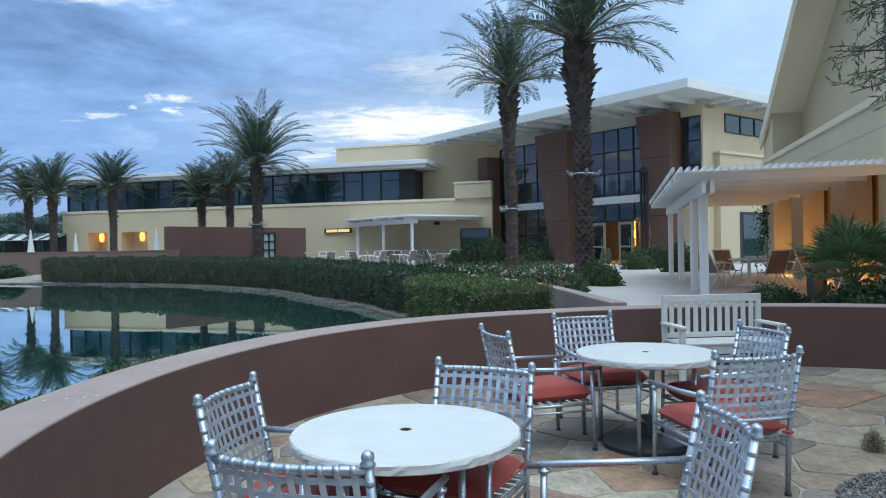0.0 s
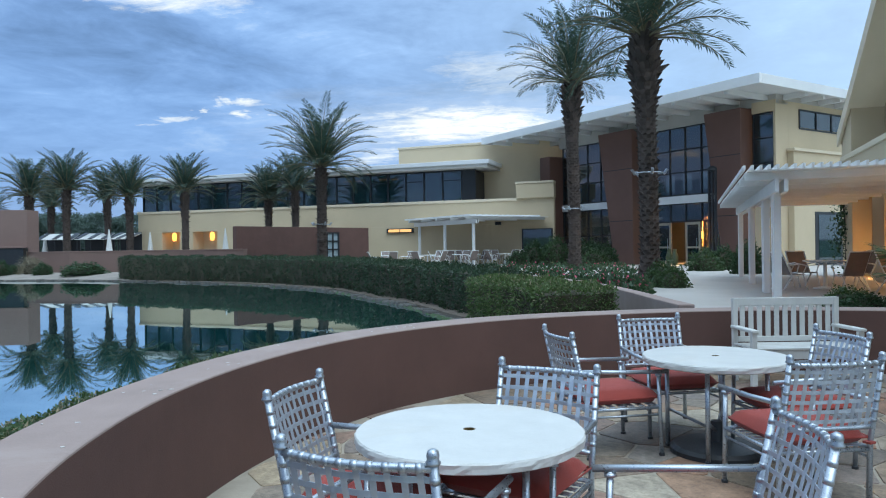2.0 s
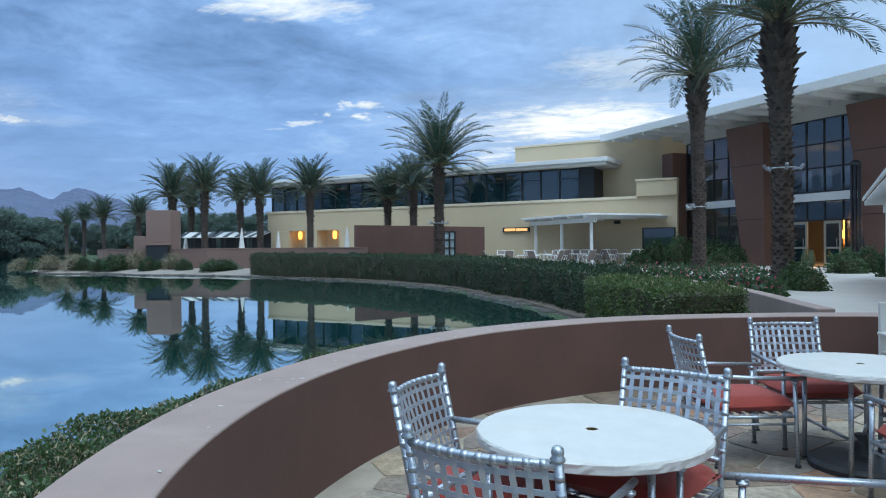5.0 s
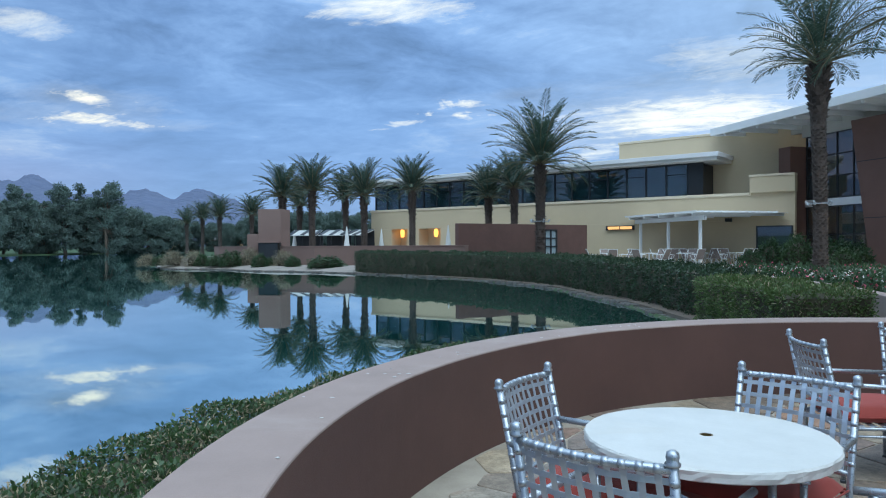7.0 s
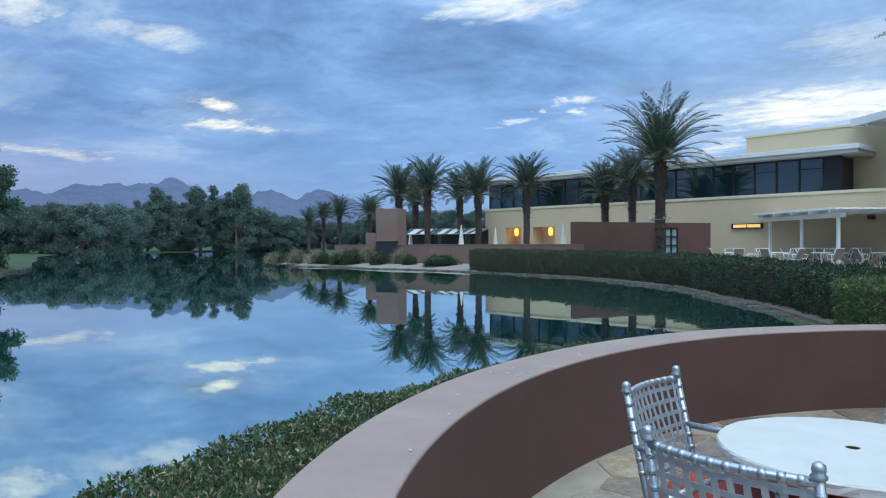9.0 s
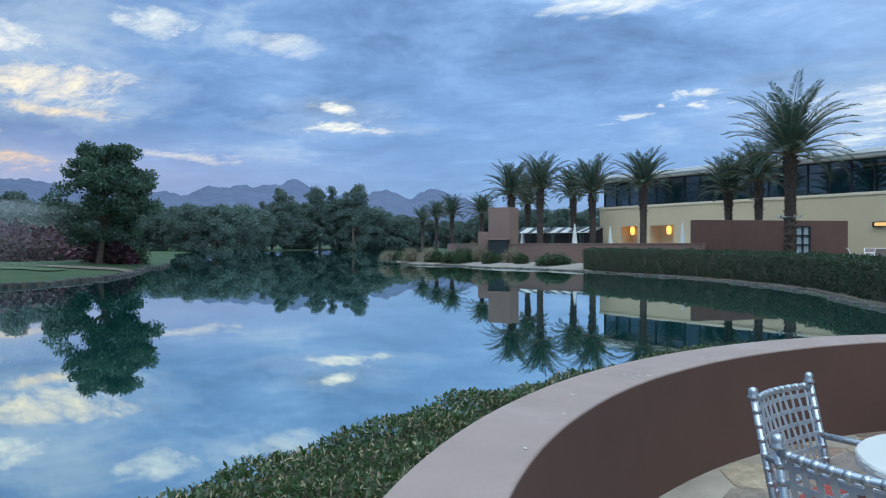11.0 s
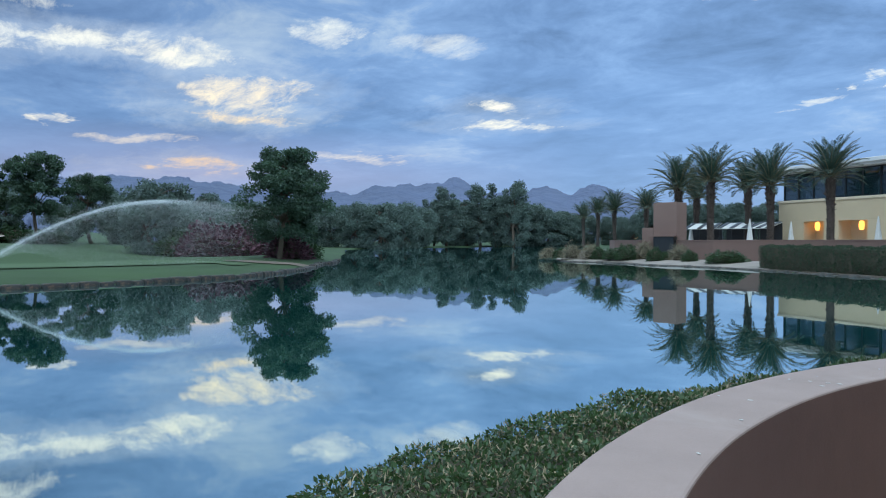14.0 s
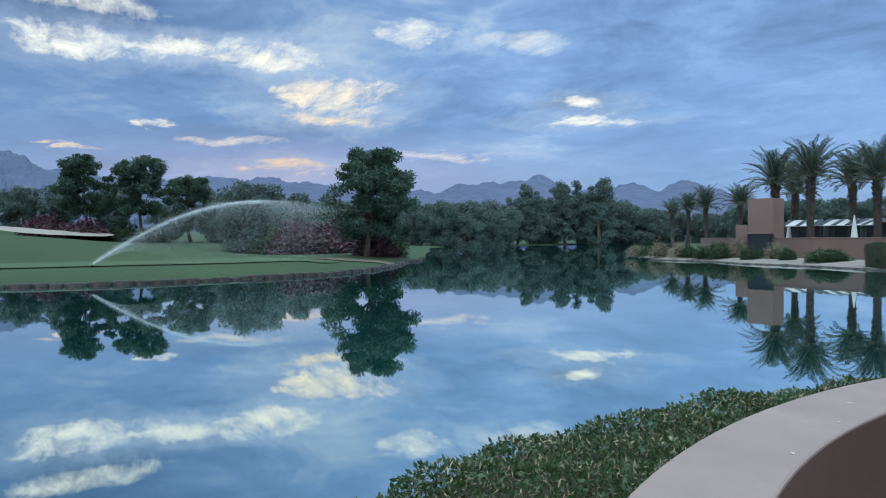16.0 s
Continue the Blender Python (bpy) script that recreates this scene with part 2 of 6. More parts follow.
FRAME = surface("dark window frames", (0.018, 0.020, 0.024), 0.45, 0.15, 4.0, 50.0, 0.05)
GLASS = glass_material("dark tinted glass", (0.012, 0.040, 0.052))
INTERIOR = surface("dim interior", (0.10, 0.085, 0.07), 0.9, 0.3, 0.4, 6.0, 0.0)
SLING = surface("taupe sling fabric", (0.24, 0.19, 0.165), 0.8, 0.12, 6.0, 200.0, 0.2)
METAL = surface("grey painted metal", (0.42, 0.45, 0.49), 0.30, 0.08, 9.0, 90.0, 0.06, metal=0.75)
STRAP = surface("grey vinyl strap", (0.50, 0.55, 0.62), 0.34, 0.08, 10.0, 120.0, 0.08, metal=0.55)
CUSHION = surface("brick red canvas", (0.29, 0.040, 0.027), 0.85, 0.14, 7.0, 320.0, 0.25, sheen=0.1, stain=(0.20, 0.032, 0.024))
TRAVERTINE = surface("travertine table top", (0.55, 0.54, 0.515), 0.5, 0.08, 5.0, 55.0, 0.22, stain=(0.52, 0.49, 0.44), bump_dist=0.004)
BENCH_PAINT = surface("weathered white bench paint", (0.62, 0.61, 0.58), 0.6, 0.07, 5.0, 60.0, 0.15)
MORTAR = surface("sandy mortar", (0.35, 0.30, 0.24), 0.9, 0.15, 4.0, 80.0, 0.3)
FLAG = stone_material("flagstone", [(0.31, 0.225, 0.15), (0.15, 0.12, 0.10), (0.39, 0.31, 0.215), (0.29, 0.155, 0.095), (0.21, 0.18, 0.16), (0.43, 0.36, 0.265), (0.12, 0.09, 0.08)])
KERB = stone_material("grey kerb stone", [(0.040, 0.037, 0.033), (0.075, 0.069, 0.062), (0.055, 0.051, 0.046)], 0.8)
KERB_DARK = stone_material("dark wet edging", [(0.014, 0.013, 0.012), (0.022, 0.020, 0.017), (0.017, 0.016, 0.014)], 0.75)
CONCRETE = surface("plaza concrete", (0.44, 0.41, 0.38), 0.85, 0.10, 0.5, 30.0, 0.2, stain=(0.38, 0.35, 0.32))
SOIL = surface("dry soil", (0.125, 0.098, 0.075), 0.95, 0.3, 1.5, 40.0, 0.6, stain=(0.18, 0.145, 0.115))
SAND = surface("pale gravel bed", (0.23, 0.20, 0.175), 0.95, 0.2, 1.0, 25.0, 0.5)
SAND_PALE = surface("pale bunker sand", (0.30, 0.26, 0.22), 0.95, 0.12, 0.6, 20.0, 0.4)
GRASS_PALE = surface("closely mown pale grass", (0.046, 0.082, 0.028), 0.9, 0.2, 0.15, 9.0, 0.4)
GRASS = surface("mown golf grass", (0.022, 0.050, 0.011), 0.9, 0.3, 0.12, 9.0, 0.5, stain=(0.034, 0.066, 0.015))
LAKE_LEAF = surface("dark clipped hedge leaves", (0.024, 0.047, 0.024), 0.55, 0.3, 1.5, 20.0, 0.1, per_island=0.55, translucent=(0.04, 0.08, 0.02))
LEAF = surface("hedge leaves", (0.050, 0.084, 0.036), 0.55, 0.3, 1.5, 20.0, 0.1, per_island=0.55, translucent=(0.08, 0.16, 0.03))
LEAF_PALE = surface("pale olive hedge leaves", (0.085, 0.125, 0.040), 0.6, 0.3, 1.5, 20.0, 0.1, per_island=0.5, translucent=(0.10, 0.16, 0.04))
LEAF_DRY = surface("browned hedge leaves", (0.25, 0.205, 0.125), 0.7, 0.3, 3.0, 30.0, 0.1, per_island=0.45)
TWIG = surface("hedge twigs", (0.06, 0.052, 0.032), 0.9, 0.3, 3.0, 30.0, 0.3)
DARK_LEAF = surface("dark shrub leaves", (0.030, 0.062, 0.024), 0.55, 0.3, 1.0, 20.0, 0.1, per_island=0.5, translucent=(0.05, 0.10, 0.03))
TREE_LEAF = surface("tree leaves", (0.042, 0.078, 0.054), 0.7, 0.35, 0.4, 8.0, 0.1, per_island=0.3, translucent=(0.06, 0.11, 0.03))
# distance haze is put into this leaf colour: paler and bluer than TREE_LEAF
HAZED_LEAF = surface("grove leaves paled for haze", (0.100, 0.140, 0.125), 0.7, 0.35, 0.4, 8.0, 0.1, per_island=0.3, translucent=(0.07, 0.11, 0.06))
OLIVE_LEAF = surface("olive leaves", (0.085, 0.115, 0.085), 0.5, 0.25, 3.0, 30.0, 0.1, per_island=0.4, translucent=(0.08, 0.12, 0.06))
FAN_LEAF = surface("fan palm leaves", (0.090, 0.130, 0.060), 0.5, 0.3, 0.8, 15.0, 0.1, per_island=0.4, translucent=(0.10, 0.15, 0.06))
FROND = surface("date palm leaflets", (0.046, 0.080, 0.066), 0.5, 0.3, 0.8, 15.0, 0.1, per_island=0.4, translucent=(0.06, 0.10, 0.05))
FROND_DRY = surface("dry palm stalks", (0.15, 0.13, 0.075), 0.8, 0.25, 2.0, 20.0, 0.2)
BARK_PALM = surface("palm trunk boots", (0.082, 0.062, 0.052), 0.95, 0.35, 2.5, 30.0, 0.7, per_island=0.4)
BARK = surface("tree bark", (0.10, 0.075, 0.055), 0.95, 0.3, 2.0, 25.0, 0.6, stretch=(1, 1, 0.3))
BLOOM = surface("magenta blossoms", (0.085, 0.030, 0.045), 0.7, 0.3, 1.0, 20.0, 0.0, per_island=0.4)
BLOOM_PINK = surface("pink flowers", (0.55, 0.10, 0.16), 0.7, 0.3, 1.0, 20.0, 0.0, per_island=0.4)
REED = surface("buff grass blades", (0.19, 0.165, 0.11), 0.8, 0.25, 1.0, 20.0, 0.1, per_island=0.4)
# the blue in this rock colour stands in for haze over the distance
ROCK_HAZED = surface("far bare rock tinted blue for haze", (0.080, 0.100, 0.165), 1.0, 0.15, 0.003, 0.012, 0.3, bump_dist=60.0)
BLACK_METAL = surface("black powder coated metal", (0.022, 0.024, 0.028), 0.45, 0.2, 5.0, 60.0, 0.05)
CANVAS = surface("pale awning canvas", (0.62, 0.62, 0.60), 0.8, 0.06, 1.0, 60.0, 0.1)
OCHRE = surface("ochre niche stucco", (0.55, 0.30, 0.10), 0.9, 0.08, 0.6, 40.0, 0.2)
ROOF_TILE = surface("grey roof", (0.30, 0.28, 0.27), 0.9, 0.1, 0.5, 10.0, 0.1)
GRAVEL = surface("grey gravel", (0.13, 0.125, 0.12), 0.9, 0.2, 6.0, 60.0, 0.3, per_island=0.5)
WARM_LAMP = lamp_material("warm lamp glass", (1.0, 0.42, 0.08), 2.4)
SOFT_LAMP = lamp_material("soft warm lamp glass", (1.0, 0.52, 0.20), 1.1)
GOLD = surface("amber interior wall", (0.55, 0.26, 0.08), 0.8, 0.2, 0.8, 10.0, 0.0)
WATER_MAT = water_material()

# ---- mesh building ----


class Shape:
    """A mesh in the making: boxes, tubes, prisms and loose faces."""

    def __init__(self):
        self.verts, self.faces, self.count = [], [], 0

    def raw(self, verts, faces):
        verts = [tuple(v) for v in verts]
        self.verts.extend(verts)
        k = self.count
        self.faces.extend(tuple(i + k for i in f) for f in faces)
        self.count += len(verts)
        return self

    def box(self, centre, size, turn=0.0, m=None):
        cx, cy, cz = centre
        hx, hy, hz = (s / 2 for s in size)
        c, s = math.cos(radians(turn)), math.sin(radians(turn))
        vs = []
        for z in (-hz, hz):
            for x, y in ((-hx, -hy), (hx, -hy), (hx, hy), (-hx, hy)):
                vs.append(Vector((cx + x * c - y * s, cy + x * s + y * c, cz + z)))
        if m:
            vs = [m @ v for v in vs]
        return self.raw(vs, [(3, 2, 1, 0), (4, 5, 6, 7), (0, 1, 5, 4), (1, 2, 6, 5), (2, 3, 7, 6), (3, 0, 4, 7)])

    def span(self, x0, x1, y0, y1, z0, z1):
        return self.box(((x0 + x1) / 2, (y0 + y1) / 2, (z0 + z1) / 2), (abs(x1 - x0), abs(y1 - y0), abs(z1 - z0)))

    def tube(self, points, radius, sides=8, caps=True):
        """A round bar along points; radius is one number or one for each point."""
        pts = [Vector(p) for p in points]
        radii = radius if isinstance(radius, (list, tuple)) else [radius] * len(pts)
        vs, fs = [], []
        side = None
        for i, p in enumerate(pts):
            ahead = (pts[min(i + 1, len(pts) - 1)] - pts[max(i - 1, 0)]).normalized()
            if side is None:
                side = ahead.orthogonal().normalized()
            side = (side - ahead * side.dot(ahead)).normalized()
            other = ahead.cross(side)
            for k in range(sides):
                a = 2 * math.pi * k / sides
                vs.append(p + (side * math.cos(a) + other * math.sin(a)) * radii[i])
        for i in range(len(pts) - 1):
            for k in range(sides):
                a, b = i * sides + k, i * sides + (k + 1) % sides
                fs.append((a, b, b + sides, a + sides))
        if caps:
            fs.append(tuple(range(sides - 1, -1, -1)))
            fs.append(tuple(range((len(pts) - 1) * sides, len(pts) * sides)))
        return self.raw(vs, fs)

    def lathe(self, profile, sides=24, centre=(0, 0, 0)):
        """Turned round z: profile of (radius, height) from the bottom up."""
        cx, cy, cz = centre
        vs, fs = [], []
        for r, z in profile:
            for k in range(sides):
                a = 2 * math.pi * k / sides
                vs.append((cx + r * math.cos(a), cy + r * math.sin(a), cz + z))
        for i in range(len(profile) - 1):
            for k in range(sides):
                a, b = i * sides + k, i * sides + (k + 1) % sides
                fs.append((a, b, b + sides, a + sides))
        fs.append(tuple(range(sides - 1, -1, -1)))
        fs.append(tuple(range((len(profile) - 1) * sides, len(profile) * sides)))
        return self.raw(vs, fs)

    def prism(self, outline, z0, z1):
        """An upright block over a counter-clockwise outline."""
        k = len(outline)
        vs = [(x, y, z0) for x, y in outline] + [(x, y, z1) for x, y in outline]
        fs = [tuple(range(k - 1, -1, -1)), tuple(range(k, 2 * k))]
        fs += [(i, (i + 1) % k, (i + 1) % k + k, i + k) for i in range(k)]
        return self.raw(vs, fs)

    def strip(self, left, right, z0, z1):
        """A wall between two lines of the same number of points; z1 may be a list."""
        k = len(left)
        tops = z1 if isinstance(z1, list) else [z1] * k
        lows = z0 if isinstance(z0, list) else [z0] * k
        vs = []
        for (ax, ay), (bx, by), lo, hi in zip(left, right, lows, tops):
            vs += [(ax, ay, lo), (bx, by, lo), (bx, by, hi), (ax, ay, hi)]
        fs = []
        for i in range(k - 1):
            a, b = 4 * i, 4 * i + 4
            fs += [(a, b, b + 1, a + 1), (a + 1, b + 1, b + 2, a + 2), (a + 2, b + 2, b + 3, a + 3), (a + 3, b + 3, b, a)]
        e = 4 * (k - 1)
        fs += [(0, 1, 2, 3), (e + 3, e + 2, e + 1, e)]
        return self.raw(vs, fs)

    def quads(self, array):
        """Loose four-cornered faces from an array of n x 4 x 3."""
        n = len(array)
        k = self.count
        self.verts.extend(map(tuple, array.reshape(-1, 3).tolist()))
        self.faces.extend((k + 4 * i, k + 4 * i + 1, k + 4 * i + 2, k + 4 * i + 3) for i in range(n))
        self.count += 4 * n
        return self

    def mesh(self, name, mat, bevel=0.0, smooth=False):
        me = bpy.data.meshes.new(name)
        me.from_pydata(self.verts, [], self.faces)
        if bevel or smooth is not None:
            bm = bmesh.new()
            bm.from_mesh(me)
            if len(bm.faces) < 4000:
                bmesh.ops.recalc_face_normals(bm, faces=bm.faces)
            if bevel:
                sharp = [e for e in bm.edges if len(e.link_faces) == 2 and e.calc_face_angle(0) > 0.6]
                bmesh.ops.bevel(bm, geom=sharp, offset=bevel, segments=2, profile=0.5, affect="EDGES", clamp_overlap=True)
            bm.to_mesh(me)
            bm.free()
        if smooth:
            me.polygons.foreach_set("use_smooth", [True] * len(me.polygons))
        me.materials.append(mat)
        return me


def part(name, shape, mat, parent=None, label="", bevel=0.0, smooth=False, m=None):
    """One mesh object under a thing or under a part of one."""
    ob = new(name, shape if isinstance(shape, bpy.types.Mesh) else shape.mesh(name, mat, bevel, smooth))
    if parent:
        ob.parent = parent
    if m is not None:
        ob.matrix_basis = m
    if label:
        tagged(ob, label)
    return ob


def thing(name, m, label, category, group="", kind=""):
    ob = new(name)
    ob.matrix_basis = m
    ob.empty_display_size = 0.2
    return tagged(ob, label, category, group, kind)


def single(name, shape, mat, label, category="", kind="", group="", bevel=0.0, smooth=False, m=None):
    return tagged(part(name, shape, mat, None, "", bevel, smooth, m), label, category, group, kind)


rng = np.random.default_rng(7)


def leaf_quads(places, size, flat=0.0, ratio=0.5, spread=0.35, out=None):
    """A pointed leaf at each place, turned by chance. flat: how far leaves lie level; out: ways that they lean towards."""
    n = len(places)
    d = rng.normal(size=(n, 3))
    if out is not None:
        d += out * 1.1
    d[:, 2] *= 1 - flat
    d /= np.linalg.norm(d, axis=1)[:, None] + 1e-9
    e = np.cross(d, rng.normal(size=(n, 3)))
    e /= np.linalg.norm(e, axis=1)[:, None] + 1e-9
    s = size * (1 + spread * rng.normal(size=(n, 1)).clip(-1.8, 1.8))
    mid = places + d * s * 0.55
    q = np.stack([places, mid + e * s * ratio * 0.5, places + d * s, mid - e * s * ratio * 0.5], 1)
    return q


def smooth_line(points, n):
    """n points on a smooth line through the given ones (Catmull-Rom)."""
    p = [np.array(q, float) for q in points]
    p = [2 * p[0] - p[1]] + p + [2 * p[-1] - p[-2]]
    out = []
    for i in np.linspace(0, len(p) - 3 - 1e-6, n):
        k, t = int(i), i - int(i)
        a, b, c, d = p[k:k + 4]
        out.append(0.5 * (2 * b + (c - a) * t + (2 * a - 5 * b + 4 * c - d) * t * t + (3 * b - a - 3 * c + d) * t ** 3))
    return out


def offset_line(line, d):
    """The line moved d to its left."""
    p = np.array(line)[:, :2]
    g = np.gradient(p, axis=0)
    g /= np.linalg.norm(g, axis=1)[:, None] + 1e-9
    return p + d * np.stack([-g[:, 1], g[:, 0]], 1)

# ---- ground and water ----
RING = Vector((3.10, 3.87))
R_IN, R_OUT, WALL_H = 5.03, 5.44, 0.76
SHORE = [(-0.5, 13.0), (-1.28, 14.6), (-2.6, 17.8), (-3.9, 20.0), (-6.6, 24.7), (-11.8, 29.5), (-18.7, 33.3), (-23.8, 34.9), (-27.5, 35.3), (-31.5, 37.2),
         (-36.4, 37.6), (-46, 46.5), (-66, 72), (-100, 112), (-140, 146), (-136, 110), (-124, 78), (-112, 62), (-74, 40), (-50, 26.5), (-43.2, 22.4), (-41.5, 20.6), (-34.3, 16.0),
         (-29, 10.8), (-27, 5.7), (-26.2, 1.7), (-26.6, -2), (-27.5, -10), (-24, -30), (-10, -36), (-3.2, -20), (-2.6, -4), (-2.9, -1),
         (-3.4, 1.5), (-3.6, 4.0), (-3.3, 6.2), (-2.5, 8.3), (-1.2, 10.6)]
LAKE = np.array(smooth_line(SHORE + SHORE[:1], 420))[:-1]


def lake_distance(x, y):
    """Metres to the shore, below nought inside the lake."""
    a, b = LAKE, np.roll(LAKE, -1, axis=0)
    best = np.full(x.shape, 1e9)
    inside = np.zeros(x.shape, bool)
    for (ax, ay), (bx, by) in zip(a, b):
        dx, dy = bx - ax, by - ay
        t = np.clip(((x - ax) * dx + (y - ay) * dy) / (dx * dx + dy * dy + 1e-12), 0, 1)
        best = np.minimum(best, (x - ax - t * dx) ** 2 + (y - ay - t * dy) ** 2)
        if ay != by:
            cross = ((ay > y) != (by > y)) & (x < (bx - ax) * (y - ay) / (by - ay) + ax)
            inside ^= cross
    d = np.sqrt(best)
    return np.where(inside, -d, d)


def smoothstep(a, b, v):
    t = np.clip((v - a) / (b - a), 0, 1)
    return t * t * (3 - 2 * t)


def ground_height(x, y):
    d = lake_distance(x, y)
    z = -0.7 + 0.86 * smoothstep(-0.8, 0.1, d) + 0.12 * smoothstep(0.5, 1.5, d)
    golf = smoothstep(-20, -28, x) * smoothstep(0.0, 5.0, d) * smoothstep(40, 25, y)
    z = z + golf * (0.22 + 2.9 * smoothstep(8, 55, d) + 0.25 * np.sin(x * 0.21 + 1.0) * np.cos(y * 0.17) * smoothstep(4, 14, d))
    z = z + smoothstep(120, 400, np.hypot(x, y)) * 1.2 * smoothstep(2, 60, d)
    z = z - 0.16 * smoothstep(-46, -38, x) * smoothstep(11, 13, y) * smoothstep(0.0, 0.3, d)
    near = np.hypot(x - RING.x, y - RING.y)
    z = np.where(near < 5.6, -0.12, z)
    return z


def build_ground():
    azs = np.radians(np.concatenate([np.arange(-112, 42, 0.45), np.arange(42, 248, 4.0)]))
    rad = np.concatenate([[0.0], np.geomspace(1.2, 60, 150), np.geomspace(61, 320, 130), np.geomspace(335, 3500, 30)])
    A, Rr = np.meshgrid(azs, rad)
    X, Y = Rr * np.sin(A), Rr * np.cos(A)
    Z = ground_height(X.ravel(), Y.ravel()).reshape(X.shape)
    verts = np.stack([X, Y, Z], -1).reshape(-1, 3)
    w = len(azs)
    i, j = np.meshgrid(np.arange(len(rad) - 1), np.arange(w), indexing="ij")
    a, b = i * w + j, i * w + (j + 1) % w
    faces = np.stack([a, a + w, b + w, b], -1).reshape(-1, 4)
    me = bpy.data.meshes.new("ground")
    me.from_pydata(verts.tolist(), [], faces.tolist())
    me.polygons.foreach_set("use_smooth", [True] * len(me.polygons))
    me.materials.append(GRASS)
    return tagged(new("ground", me), "mown green golf grass sloping to the lake", "ground", kind="structure")


build_ground()
lake = bpy.data.meshes.new("water")
lake.from_pydata([(-400, -60, WATER), (-1.0, -60, WATER), (-1.0, -3.0, WATER), (-2.6, -1.0, WATER), (-2.6, 8.0, WATER), (3.0, 15.0, WATER), (3.0, 400, WATER), (-400, 400, WATER)], [], [tuple(range(8))])
lake.materials.append(WATER_MAT)
tagged(new("water", lake), "calm teal lake water mirroring the cloudy sky", "water", kind="structure")

# plaza slab: paved ground before the buildings, and the planted bank along the lake
plaza = Shape().prism([(2.62, 9.3), (7.5, 8.6), (30, 8.0), (40, 60), (-2, 60), (-9, 46), (-8.0, 40.6), (-1.0, 36), (2.2, 27), (3.0, 21), (3.2, 15)], -0.3, PLAZA)
single("pavement", plaza, CONCRETE, "pale grey concrete plaza paving", "pavement", "structure")


def sloped_bank(line, profile):
    """A bank along a line: profile of (metres to its left, height)."""
    rows = [offset_line(line, o) for o, z in profile]
    k = len(line)
    vs = [(*p, z) for row, (o, z) in zip(rows, profile) for p in row]
    fs = [(r * k + i, r * k + i + 1, (r + 1) * k + i + 1, (r + 1) * k + i) for r in range(len(profile) - 1) for i in range(k - 1)]
    fs += [tuple(r * k for r in range(len(profile))), tuple(r * k + k - 1 for r in range(len(profile)))]
    return Shape().raw(vs, fs)


bank = sloped_bank(smooth_line(SHORE[:10], 60), [(-0.3, -0.3), (-0.3, 0.14), (-0.8, 0.20), (-1.6, 0.30), (-9.5, 0.30), (-9.5, -0.3)])
single("planting_bed", bank, SOIL, "dry brown soil bank behind the lake kerb", "soil", "structure")
single("gravel_bank", sloped_bank(smooth_line(SHORE[6:13], 50), [(-0.3, -0.3), (-0.3, 0.15), (-1.0, 0.26), (-2.0, 0.345), (-4.2, 0.38), (-4.2, -0.3)]), SAND, "pale gravel bank below the terrace wall", "gravel", "structure")

# ---- patio ----


RING_A = [20, 62, 80, 95, 110, 130, 147, 165, 175, 190, 205, 214]
RING_D = [0.08, 0.08, 0.0, -0.07, -0.09, 0.05, 0.10, 0.05, 0.03, 0.02, 0.03, 0.03]


def ring_point(a, r):
    """On the patio wall's line, which strays a little from a circle; r counts from the mean circle's middle."""
    r = r + float(np.interp(a, RING_A, RING_D))
    return (RING.x + r * math.cos(radians(a)), RING.y + r * math.sin(radians(a)))


arc = [a for a in np.linspace(20, 212, 150)]
wall = Shape().strip([ring_point(a, R_IN) for a in arc], [ring_point(a, R_OUT - 0.01) for a in arc], -0.1, WALL_H - 0.014)
wall_ob = single("wall_patio", wall, STUCCO_BROWN, "curved low brown stucco patio wall", "wall", "structure", smooth=False)
cap = Shape()
prof = [(R_IN + 0.001, WALL_H - 0.014), (R_IN + 0.003, WALL_H - 0.006), (R_IN + 0.012, WALL_H - 0.001), (R_IN + 0.2, WALL_H + 0.004), (R_OUT - 0.012, WALL_H), (R_OUT, WALL_H - 0.008), (R_OUT, WALL_H - 0.014)]
cv, cf = [], []
for a in arc:
    for r, z in prof:
        cv.append((*ring_point(a, r), z))
k = len(prof)
for i in range(len(arc) - 1):
    for j in range(k):
        p, q = i * k + j, i * k + (j + 1) % k
        cf.append((p, q, q + k, p + k))
cf += [tuple(range(k)), tuple(range((len(arc) - 1) * k, len(arc) * k))]
cap.raw(cv, cf)
cap_ob = part("wall_cap", cap, CAP_PINK, wall_ob, "smooth pinkish stucco cap")
spots = random.Random(9)
for k in range(26):
    sx0, sy0 = ring_point(spots.uniform(140, 208), spots.uniform(R_IN + 0.04, R_OUT - 0.05))
    r0, ph = spots.uniform(0.005, 0.016), spots.uniform(0, 6)
    blot = [(r0 * (1 + 0.35 * math.sin(3 * q + ph)) * math.cos(q), r0 * (0.8 + 0.3 * math.sin(2 * q + ph)) * math.sin(q)) for q in np.linspace(0, 2 * math.pi, 13)[:-1]]
    part("dropping", Shape().prism(blot, 0.0, 0.0015), DROPPING, cap_ob, "dried white bird dropping", m=Matrix.Translation((sx0, sy0, WALL_H + 0.0035)))
floor_ob = single("floor", Shape().prism([ring_point(a, R_IN + 0.1) for a in np.linspace(20, 212, 60)] + [(-1.6, -3.5), (9.5, -3.5), (9.5, 4.5)], -0.12, -0.006), MORTAR, "irregular flagstone patio floor with sandy joints", "floor", "structure")
yard = Shape().strip([(9.5, -3.5), (9.5, 8.0)], [(30, -3.5), (30, 8.0)], -0.2, 0.30)
single("planting_bed", yard, SOIL, "dry soil bed beside the patio", "soil", "structure")

# ---- hedges ----


